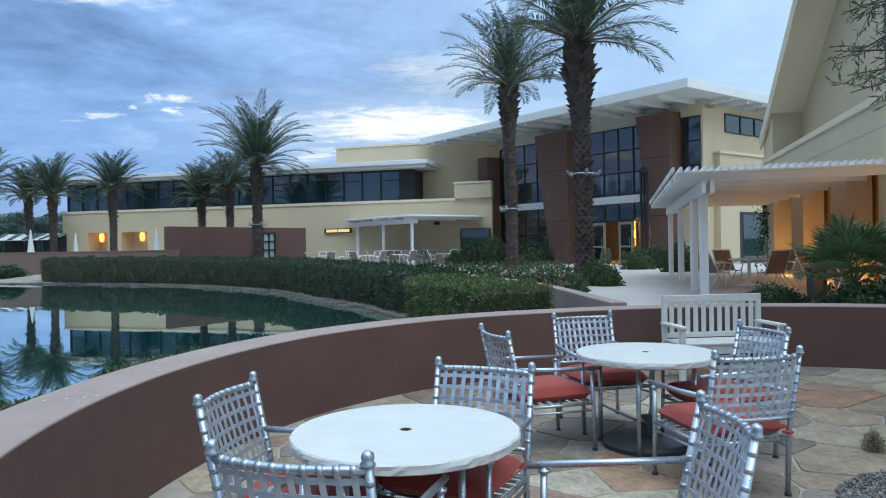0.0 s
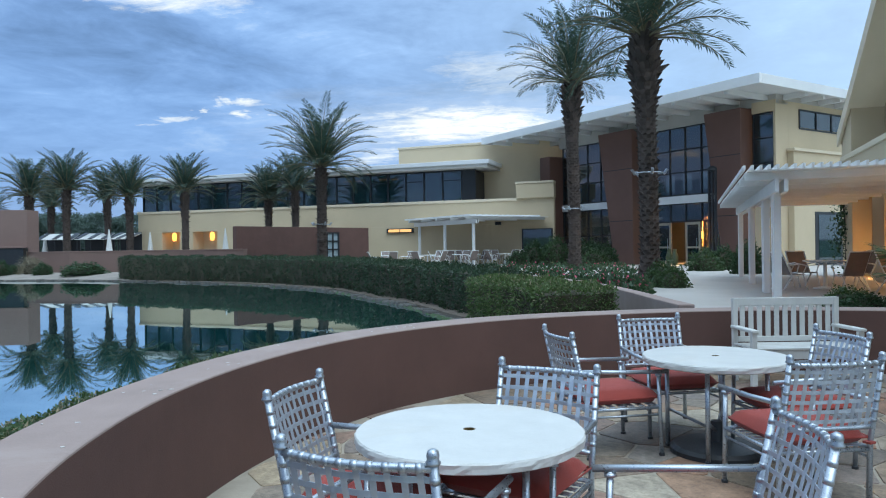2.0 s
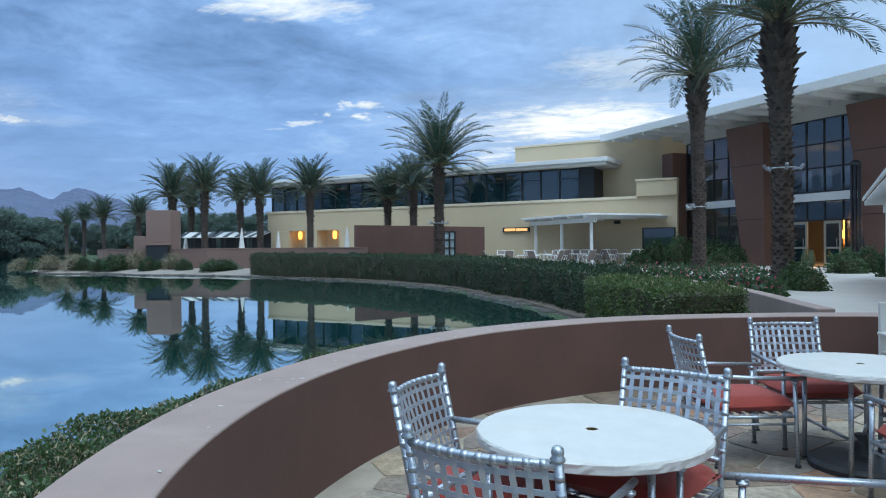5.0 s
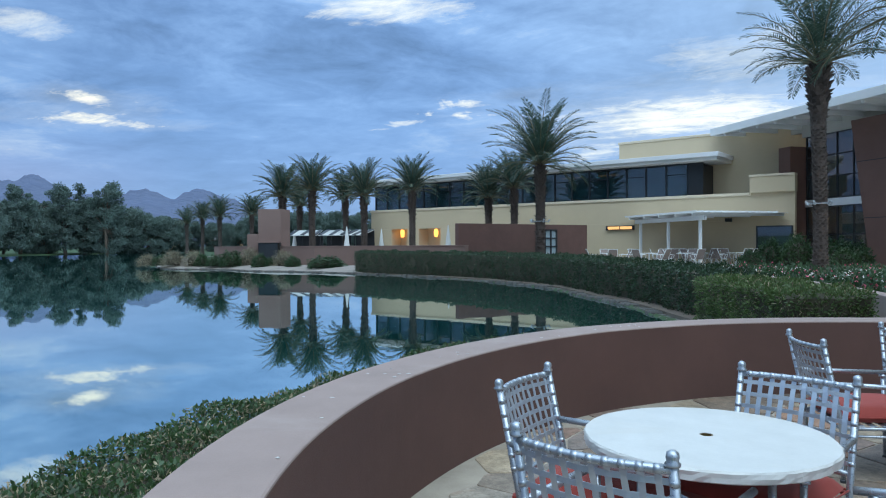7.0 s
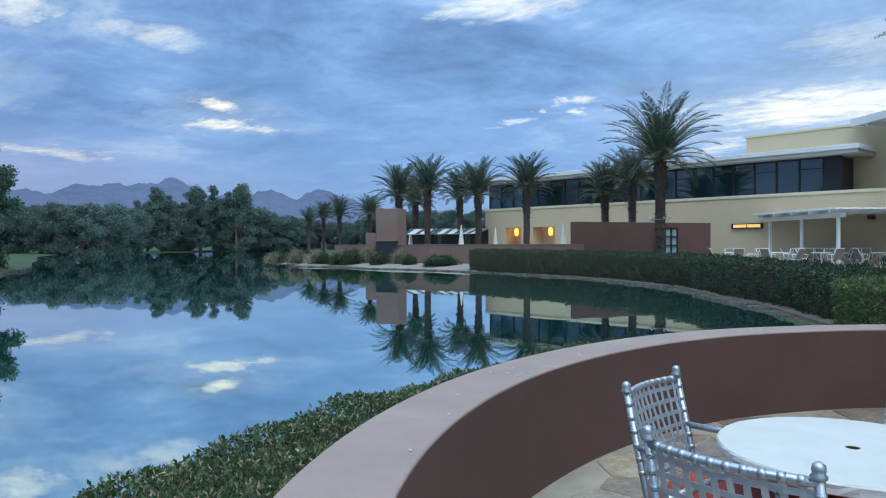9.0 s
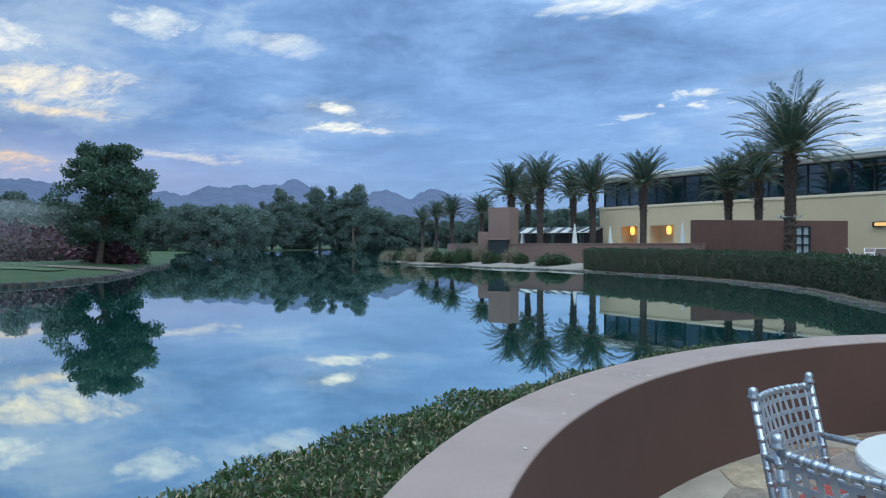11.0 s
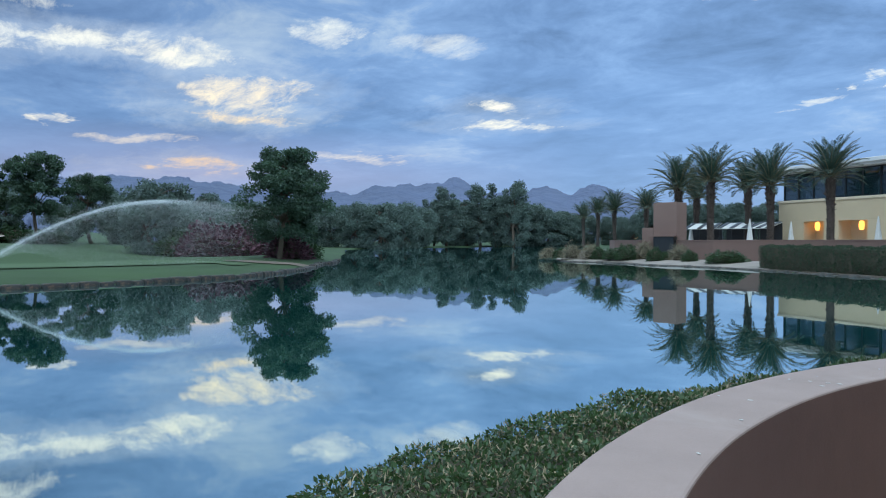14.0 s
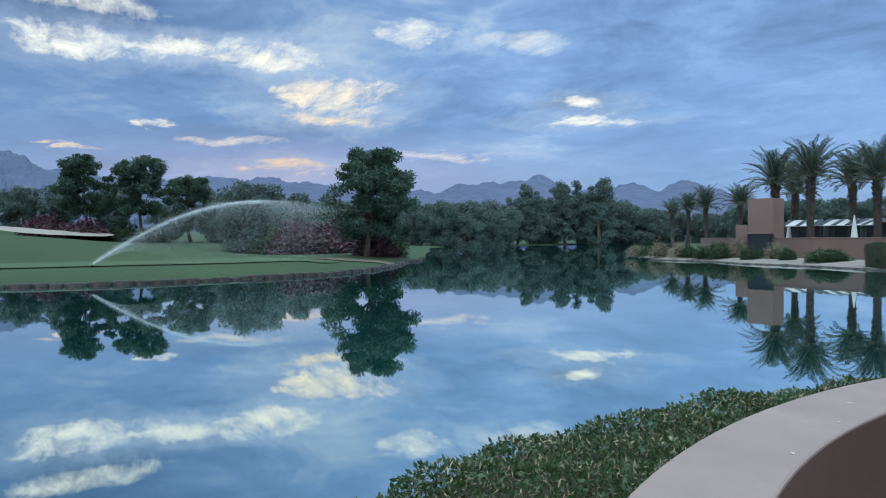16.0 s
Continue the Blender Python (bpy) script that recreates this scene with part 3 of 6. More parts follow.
def hedge(name, line, width, low, tops, leaf, density, label, dry=0.0, mats=(LEAF, LEAF_DRY), lumps=0.05, lean=1.0, round_leaf=0.45):
    """A clipped hedge along a line: twiggy core and loose leaves over its sides and top."""
    line = np.array(line)[:, :2]
    n = len(line)
    tops = np.interp(np.linspace(0, 1, n), np.linspace(0, 1, len(tops)), tops)
    widths = np.interp(np.linspace(0, 1, n), np.linspace(0, 1, len(width)), width)
    g = np.gradient(line, axis=0)
    g /= np.linalg.norm(g, axis=1)[:, None]
    side = np.stack([-g[:, 1], g[:, 0]], 1)
    core = Shape().strip([tuple(p) for p in line + side * (widths / 2 - 0.07)[:, None]], [tuple(p) for p in line - side * (widths / 2 - 0.07)[:, None]], [low] * n, [t - 0.07 for t in tops])
    root = single(name, core, TWIG, label, "hedge", "stuff")
    seg = np.linalg.norm(np.diff(line, axis=0), axis=1)
    run = np.concatenate([[0], np.cumsum(seg)])
    for mat, share, nm in ((mats[0], 1 - dry, "leaves"), (mats[1], dry, "dry_leaves")):
        if share <= 0:
            continue
        mean_h = float(np.mean(tops) - low)
        count = int(density * share * run[-1] * (float(np.mean(widths)) + 2 * mean_h))
        s = rng.uniform(0, run[-1], count)
        cx, cy = np.interp(s, run, line[:, 0]), np.interp(s, run, line[:, 1])
        sx, sy = np.interp(s, run, side[:, 0]), np.interp(s, run, side[:, 1])
        top, w = np.interp(s, run, tops), np.interp(s, run, widths)
        around = rng.uniform(0, 1, count) * (w + 2 * (top - low))
        off = np.where(around < top - low, -w / 2, np.where(around < top - low + w, around - (top - low) - w / 2, w / 2))
        hgt = np.where(around < top - low, low + around, np.where(around < top - low + w, top, low + around - (top - low) - w))
        lump = lumps * (np.sin(s * 5.1 + off * 4) + np.sin(s * 2.3 + hgt * 6 + 1) + np.sin(s * 11.7 + off * 9)) / 2
        on_top = (hgt >= top - 1e-6)
        depth = rng.exponential(0.03, count) - lump
        px, py = cx + sx * (off - np.where(on_top, 0, np.sign(off) * depth)), cy + sy * (off - np.where(on_top, 0, np.sign(off) * depth))
        pz = hgt - np.where(on_top, depth, 0)
        out = np.stack([np.where(on_top, 0, sx * np.sign(off)), np.where(on_top, 0, sy * np.sign(off)), np.where(on_top, 1.0, 0.25)], 1)
        pts = [np.stack([px, py, pz], 1)]
        outs = [out]
        for end, sgn in ((0, -1.0), (n - 1, 1.0)):
            m_ = int(density * share * widths[end] * (tops[end] - low))
            f, h = rng.uniform(-0.5, 0.5, m_) * widths[end], rng.uniform(low, tops[end], m_)
            o = sgn * (0.02 + lumps * np.sin(f * 9) * np.cos(h * 7))
            pts.append(np.stack([line[end, 0] + side[end, 0] * f + g[end, 0] * o, line[end, 1] + side[end, 1] * f + g[end, 1] * o, h], 1))
            outs.append(np.tile([g[end, 0] * sgn, g[end, 1] * sgn, 0.25], (m_, 1)))
        part(nm, Shape().quads(leaf_quads(np.concatenate(pts), leaf, out=np.concatenate(outs) * lean, ratio=round_leaf if mat is not LEAF_DRY else 0.42 * round_leaf)), mat, root, smooth=None)
    return root


lake_hedge_line = offset_line(smooth_line([(-19.6, 33.6), (-11.8, 29.5), (-6.6, 24.7), (-3.9, 20.0), (-2.6, 17.8), (-1.35, 14.8), (-0.75, 13.6)], 70), 1.05)
hedge("hedge", lake_hedge_line, [1.1, 1.1, 1.0], 0.14, [1.30, 1.18, 1.09, 1.04], 0.062, 900, "long clipped dark green hedge along the lake kerb", 0.03, mats=(LAKE_LEAF, LEAF_DRY), lumps=0.07)
hedge("hedge", smooth_line([(-0.15, 13.3), (0.38, 12.3), (0.82, 11.3), (1.12, 10.5)], 24), [1.2, 1.5, 1.25], 0.25, [0.98, 0.98, 0.92], 0.05, 2200, "clipped green hedge with pale dry tops beside the planter wall", 0.18, mats=(LEAF_PALE, LEAF_DRY))
near_w = [0.2, 0.2, 0.22, 0.24, 0.28, 0.48, 0.66, 0.8, 0.85, 0.9]
near_a = np.linspace(150, 226, 60)
near_line = [ring_point(a, 5.44 + float(np.interp(a, [150, 165, 176, 184, 188, 194, 199, 205, 212, 226], near_w)) / 2) for a in near_a]
hedge("hedge", near_line, [float(np.interp(a, [150, 165, 176, 184, 188, 194, 199, 205, 212, 226], near_w)) for a in near_a], 0.05, [0.69, 0.69, 0.70, 0.695, 0.695, 0.70], 0.026, 14000, "low green hedge with browned twigs outside the patio wall", 0.36, lumps=0.05, lean=0.5, round_leaf=0.5)

# ---- planter wall along the path ----
pl = smooth_line([(-0.3, 21.5), (1.14, 17.4), (1.86, 14.5), (2.14, 12.3), (2.26, 10.4), (2.35, 9.25)], 40)
single("planter_wall", Shape().strip([tuple(p) for p in offset_line(pl, 0.11)], [tuple(p) for p in offset_line(pl, -0.11)], 0.0, 0.80), CAP_PINK, "low curved pinkish planter wall", "wall", bevel=0.015)

# ---- buildings ----
TURN_E = -53.0
E_M = pose(8.27, 43.2, PLAZA, 0, 0, TURN_E)


def window_grid(parent, x0, x1, z0, z1, y, cols, rows, name="window", bar=0.07, depth=0.12, extra=()):
    """A glazed opening: a frame of bars with a pane in every field."""
    win = part(name, Shape().span(x0, x1, y + depth, y + depth + 0.02, z0, z0 + 0.03), FRAME, parent)
    bars = Shape()
    xs, zs = np.linspace(x0, x1, cols + 1), np.linspace(z0, z1, rows + 1)
    for x in xs:
        bars.span(x - bar / 2, x + bar / 2, y - depth / 2, y + depth / 2, z0, z1)
    for a in range(cols):
        for z in zs:
            bars.span(xs[a] + bar / 2, xs[a + 1] - bar / 2, y - depth / 2 + 0.01, y + depth / 2 - 0.01, z - bar / 2, z + bar / 2)
    part("window_frame", bars, FRAME, win)
    for a in range(cols):
        for b in range(rows):
            part("pane", Shape().span(xs[a] + bar / 2, xs[a + 1] - bar / 2, y - 0.008, y + 0.008, zs[b] + bar / 2, zs[b + 1] - bar / 2), GLASS, win)
    return win


def build_entrance():
    b = thing("entrance_building", E_M, "cream clubhouse entrance with tall dark glazing and maroon columns", "building")
    s0, s1, top = -7.8, 8.92, 8.45
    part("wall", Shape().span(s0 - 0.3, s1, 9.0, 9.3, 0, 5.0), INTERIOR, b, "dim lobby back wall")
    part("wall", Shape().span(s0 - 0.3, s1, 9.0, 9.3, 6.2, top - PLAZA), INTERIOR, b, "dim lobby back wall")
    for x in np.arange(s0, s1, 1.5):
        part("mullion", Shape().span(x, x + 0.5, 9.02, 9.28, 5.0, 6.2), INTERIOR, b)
    for x, y in ((1.0, 3.0), (2.6, 4.5), (4.2, 3.0), (5.6, 5.0), (-3.5, 3.0), (-5.5, 4.0), (7.0, 3.2)):
        part("downlight", Shape().lathe([(0.09, 0), (0.11, 0.05)], 10, (x, y, 8.04)), SOFT_LAMP, b, "small warm ceiling downlight")
    side = Shape()
    side.span(s1 - 0.3, s1, 0.9, 14.0, 0, 8.3)
    part("wall", side, CREAM, b, bevel=0.02)
    part("wall", Shape().span(s1 - 1.3, s1 - 0.001, -0.15, 0.9, 0, 3.9), CREAM, b)
    part("wall", Shape().span(s1 - 1.3, s1 - 0.001, -0.15, 0.9, 7.75, 8.3), CREAM, b)
    part("wall", Shape().span(s1 - 0.12, s1 - 0.001, -0.15, 0.9, 3.9, 7.75), CREAM, b)
    part("wall", Shape().span(s1 + 0.002, s1 + 0.35, 0.8, 14.0, 0, 5.75), CREAM, b, "protruding cream lower wall", bevel=0.02)
    part("ledge", Shape().span(s1 - 0.02, s1 + 0.45, 0.7, 14.0, 5.75, 5.9), CREAM_LIGHT, b, bevel=0.02)
    part("wall", Shape().span(s0 - 0.35, s0, 0.0, 9.0, 0, 8.1), CREAM, b)
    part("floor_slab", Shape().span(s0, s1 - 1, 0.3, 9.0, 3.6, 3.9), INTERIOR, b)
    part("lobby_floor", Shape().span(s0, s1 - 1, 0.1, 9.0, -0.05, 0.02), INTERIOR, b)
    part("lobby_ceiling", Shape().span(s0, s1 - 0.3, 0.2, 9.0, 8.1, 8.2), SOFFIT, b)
    # glazing between the columns
    for x0, x1, cols in ((-6.7, -2.0, 4), (0.2, 6.6, 6)):
        window_grid(b, x0, x1, 3.95, 7.75, 0.0, cols, 3)
        if x0 < 0:
            window_grid(b, x0, x1, 0.1, 3.45, 0.0, cols, 2)
        part("lintel", Shape().span(x0 - 0.3, x1 + 0.3, -0.12, 0.12, 3.47, 3.90), WHITE, b, "white band between the storeys", bevel=0.01)
        part("lintel", Shape().span(x0 - 0.3, x1 + 0.3, -0.1, 0.1, 7.78, 8.1), SOFFIT, b)
    window_grid(b, 0.2, 6.6, 2.45, 3.45, 0.0, 6, 1)
    window_grid(b, 4.6, 6.6, 0.05, 2.4, 0.0, 2, 1)
    window_grid(b, 7.65, 8.78, 3.95, 7.7, -0.05, 1, 3)
    # entrance doors with pale frames; the middle stands open to the lit lobby
    for x in (0.3, 1.35, 3.35):
        d = part("door", Shape().span(x, x + 1.0, -0.04, 0.0, 0.02, 0.22), CREAM_LIGHT, b)
        fr = Shape()
        for a, c in ((x, x + 0.12), (x + 0.88, x + 1.0)):
            fr.span(a, c, -0.045, 0.045, 0.0, 2.4)
        fr.span(x + 0.12, x + 0.88, -0.04, 0.04, 2.26, 2.4).span(x + 0.12, x + 0.88, -0.04, 0.04, 0.95, 1.05)
        part("door_frame", fr, surface_door, d, "pale bronze door frame")
        part("pane", Shape().span(x + 0.12, x + 0.88, -0.006, 0.006, 0.22, 2.26), GLASS, d)
        part("handle", Shape().tube([(x + 0.8, -0.1, 0.9), (x + 0.8, -0.1, 1.5)], 0.015, 6), METAL, d)
    # columns that lean outward towards the top
    for (b0, b1), (t0, t1) in (((-1.24, 0.29), (-2.5, 0.26)), ((6.4, 7.45), (5.3, 7.5))):
        col = Shape().raw([(b0, -0.9, 0), (b1, -0.9, 0), (b1, 0.5, 0), (b0, 0.5, 0), (t0, -0.9, 8.05), (t1, -0.9, 8.05), (t1, 0.5, 8.05), (t0, 0.5, 8.05)],
                          [(3, 2, 1, 0), (4, 5, 6, 7), (0, 1, 5, 4), (1, 2, 6, 5), (2, 3, 7, 6), (3, 0, 4, 7)])
        c = part("column", col, MAROON, b, "leaning maroon panelled column", bevel=0.02)
        for z in (2.6, 5.7):
            f = z / 8.05
            part("joint", Shape().span(b0 + (t0 - b0) * f + 0.03, b1 + (t1 - b1) * f - 0.03, -0.906, -0.898, z, z + 0.04), FRAME, c)
    fin = part("column", Shape().span(-7.75, -6.75, -1.2, 0.3, 0, 7.2), MAROON, b, "slim maroon fin wall", bevel=0.02)
    for x, y, h in ((-7.5, -1.7, 4.3), (6.25, -1.5, 5.1)):
        post = part("lantern", Shape().span(x - 0.05, x + 0.05, y - 0.05, y + 0.05, 0.05, h), BLACK_METAL, b, "tall black lantern post")
        for dx in (-0.19, 0.19):
            part("lantern_rail", Shape().span(x + dx - 0.045, x + dx + 0.045, y - 0.06, y + 0.06, 0.05, h - 0.15), BLACK_METAL, post)
        part("lantern_cap", Shape().lathe([(0.25, 0), (0.24, 0.12), (0.12, 0.24)], 12, (x, y, h - 0.15)), BLACK_METAL, post)
    # small upper window in the side wall
    sw = part("window", Shape().span(s1 + 0.0, s1 + 0.04, 1.85, 6.3, 6.95, 7.02), FRAME, b)
    for y0, y1 in ((1.9, 3.3), (3.4, 4.75), (4.85, 6.2)):
        part("pane", Shape().span(s1 + 0.005, s1 + 0.02, y0, y1, 7.05, 7.9), GLASS, sw)
        fr = Shape().span(s1, s1 + 0.06, y0 - 0.07, y0, 7.0, 7.97).span(s1, s1 + 0.06, y1, y1 + 0.05, 7.0, 7.97).span(s1, s1 + 0.055, y0, y1, 7.9, 7.97)
        part("window_frame", fr, FRAME, sw)
    # dark service doorway in the lower wall
    dw = part("doorway", Shape().span(s1 + 0.34, s1 + 0.37, 2.6, 5.15, 0.02, 2.75), FRAME, b, "dark recessed doorway")
    part("pane", Shape().span(s1 + 0.37, s1 + 0.39, 2.9, 4.95, 0.1, 2.6), GLASS, dw)
    # roof: white fascia, flat deck and open beams under the eaves
    x0, x1, y0, y1, z = -11.4, 10.3, -3.5, 14.0, 8.35
    roof = part("roof", Shape().span(x0 + 0.25, x1 - 0.25, y0 + 0.25, y1, z + 0.22, z + 0.5), ROOF_WHITE, b, "thin white flat roof with wide open eaves")
    fas = Shape().span(x0, x1, y0, y0 + 0.22, z + 0.1, z + 0.56).span(x1 - 0.22, x1, y0 + 0.22, y1, z + 0.1, z + 0.56).span(x0, x0 + 0.22, y0 + 0.22, y1, z + 0.1, z + 0.56)
    part("fascia", fas, ROOF_WHITE, roof, bevel=0.015)
    for x in np.arange(x0 + 1.2, x1 - 0.6, 1.55):
        part("beam", Shape().span(x - 0.09, x + 0.09, y0 + 0.22, -0.1, z - 0.04, z + 0.21), ROOF_WHITE, roof)
    for y in np.arange(0.6, 6.0, 1.55):
        part("beam", Shape().span(s1 + 0.0, x1 - 0.22, y - 0.09, y + 0.09, z - 0.04, z + 0.21), ROOF_WHITE, roof)
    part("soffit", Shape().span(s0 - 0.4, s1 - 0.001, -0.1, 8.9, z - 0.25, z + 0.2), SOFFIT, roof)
    # lobby things seen through the open doors
    part("lit_panel", Shape().span(1.2, 3.8, 4.2, 4.3, 0.1, 2.9), GOLD, b, "amber lobby wall")
    part("lobby_lamp", Shape().lathe([(0.12, 0), (0.2, 0.1), (0.16, 0.4), (0.1, 0.45)], 12, (2.0, 3.2, 1.5)), WARM_LAMP, b, "glowing lobby lamp")
    for x in (2.75, 3.15):
        part("urn", Shape().lathe([(0.10, 0), (0.17, 0.15), (0.20, 0.45), (0.12, 0.72), (0.09, 0.82), (0.12, 0.9)], 14, (x, -0.7, 0.0)), surface_urn, b, "glazed green urn beside the doors", smooth=True)
    return b


surface_urn = surface("green glazed pottery", (0.10, 0.12, 0.06), 0.3, 0.2, 4.0, 30.0, 0.05)
surface_door = surface("pale bronze door frame", (0.36, 0.32, 0.25), 0.5, 0.06, 3.0, 40.0, 0.05)
build_entrance()
lobby = bpy.data.lights.new("lobby_light", "POINT")
lobby.energy, lobby.color, lobby.shadow_soft_size = 1100, (1.0, 0.6, 0.28), 0.3
new("lobby_light", lobby).matrix_world = E_M @ pose(2.3, 2.9, 2.3)
upper = bpy.data.lights.new("gallery_light", "POINT")
upper.energy, upper.color, upper.shadow_soft_size = 800, (1.0, 0.66, 0.36), 0.4
new("gallery_light", upper).matrix_world = E_M @ pose(4.6, 4.0, 6.8)

W_M = pose(0.93, 47.5, PLAZA, 0, 0, math.degrees(math.atan2(-0.2743, 0.9616)))


def build_wing():
    """The long two-storey wing; local x runs right along its front, which starts at x = -32.4."""
    b = thing("clubhouse_wing", W_M, "long cream clubhouse wing with a dark upper window band", "building")
    sill, head, L = 4.40, 6.48, -32.4
    # lower wall with two lit bays at its far end
    holes = [(-29.95, -28.1), (-26.82, -24.44)]
    edges = [L] + [e for h in holes for e in h] + [2.6]
    for i in range(0, len(edges), 2):
        part("wall", Shape().span(edges[i], edges[i + 1], 0.0, 0.4, 0, 2.7), CREAM, b, bevel=0.015)
    part("wall", Shape().span(L, 2.6, 0.0, 0.4, 2.7, sill - 0.02), CREAM, b)
    part("sill", Shape().span(L - 0.06, 0.1, -0.07, 0.45, sill - 0.16, sill + 0.03), CREAM_LIGHT, b, bevel=0.015)
    part("wall", Shape().span(0.1, 2.65, -0.25, 0.4, sill - 0.02, 5.35), CREAM, b, "raised cream parapet", bevel=0.02)
    part("parapet_cap", Shape().span(0.05, 2.65, -0.32, 0.45, 5.35, 5.48), CREAM_LIGHT, b, bevel=0.015)
    for h0, h1 in holes:
        part("bay", Shape().span(h0 - 0.3, h1 + 0.3, 1.3, 1.4, 0, 3.2), CREAM, b)
        part("bay", Shape().span(h0 - 0.3, h0 - 0.01, 0.401, 1.3, 0, 3.2), CREAM, b)
        part("bay", Shape().span(h1 + 0.01, h1 + 0.3, 0.401, 1.3, 0, 3.2), CREAM, b)
        part("bay", Shape().span(h0, h1, 0.401, 1.3, 2.9, 3.0), CREAM, b)
    for x in (-29.32, -25.5):
        part("wall_lamp", Shape().lathe([(0.05, 0), (0.15, 0.05), (0.2, 0.35), (0.17, 0.62), (0.06, 0.7)], 12, (x, 0.75, 1.98)), WARM_LAMP, b, "glowing amber wall sconce")
    lamp = part("wall_lamp", Shape().span(-9.5, -7.45, -0.16, -0.005, 2.24, 2.56), FRAME, b, "long bronze wall light box")
    for x in (-9.36, -8.44):
        part("diffuser", Shape().span(x, x + 0.86, -0.175, -0.155, 2.3, 2.5), SOFT_LAMP, lamp)
    # upper storey: window band set back a little
    y = 0.55
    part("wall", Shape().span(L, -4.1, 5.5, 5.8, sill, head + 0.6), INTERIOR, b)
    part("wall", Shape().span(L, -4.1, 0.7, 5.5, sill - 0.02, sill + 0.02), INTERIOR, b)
    edges = np.linspace(L + 0.1, -4.0, 21)
    for i in range(20):
        win = part("window", Shape().span(edges[i] - 0.05, edges[i] + 0.05, y - 0.08, y + 0.08, sill, head), FRAME, b)
        part("pane", Shape().span(edges[i] + 0.05, edges[i + 1] - 0.05, y - 0.01, y + 0.01, sill + 0.05, head), GLASS, win)
        if i % 2:
            part("rail", Shape().span(edges[i] + 0.05, edges[i + 1] - 0.05, y - 0.06, y + 0.06, sill + 1.45, sill + 1.5), FRAME, win)
    part("window_head", Shape().span(L, -2.97, y - 0.1, y + 0.1, head, head + 0.12), FRAME, b)
    part("corner_panel", Shape().span(-4.0, -2.97, y - 0.06, 2.55, sill, head), FRAME, b)
    for x in np.arange(L + 2, -6, 3.1):
        part("ceiling_light", Shape().span(x, x + 1.6, 3.4, 3.55, head - 0.05, head), SOFT_LAMP, b, "ceiling light strip behind the glass")
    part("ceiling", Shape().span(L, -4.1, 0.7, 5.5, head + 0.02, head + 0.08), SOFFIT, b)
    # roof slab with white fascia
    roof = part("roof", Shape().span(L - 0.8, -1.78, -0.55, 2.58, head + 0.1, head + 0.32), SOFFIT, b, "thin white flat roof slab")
    part("fascia", Shape().span(L - 0.9, -1.66, -0.65, 2.58, head + 0.32, head + 0.6), ROOF_WHITE, roof, bevel=0.02)
    part("roof_curb", Shape().span(L + 1, -2.7, 0.6, 2.58, head + 0.6, head + 0.76), ROOF_WHITE, roof)
    part("roof_deck", Shape().span(L - 0.8, -9.8, 2.582, 6.0, head + 0.1, head + 0.5), ROOF_WHITE, roof)
    # taller block behind
    part("wall", Shape().span(-9.72, 3.4, 2.6, 12.0, 4.0, 8.56), CREAM, b, "tall cream rear block", bevel=0.02)
    part("parapet_cap", Shape().span(-9.78, 3.4, 2.54, 12.0, 8.56, 8.72), CREAM_LIGHT, b, bevel=0.015)
    part("wall", Shape().span(L + 0.4, 3.0, 9.0, 9.4, 0, 4.3), CREAM, b)
    # dark opening under the pergola and a plain flood light
    op = part("door", Shape().span(0.4, 2.5, -0.02, -0.004, 0.02, 2.35), FRAME, b, "dark glazed service opening")
    part("pane", Shape().span(0.5, 2.4, -0.03, -0.022, 0.1, 2.28), GLASS, op)
    part("flood_light", Shape().box((-1.2, -0.12, 2.75), (0.4, 0.22, 0.22)), FRAME, b, bevel=0.03)
    return b


build_wing()


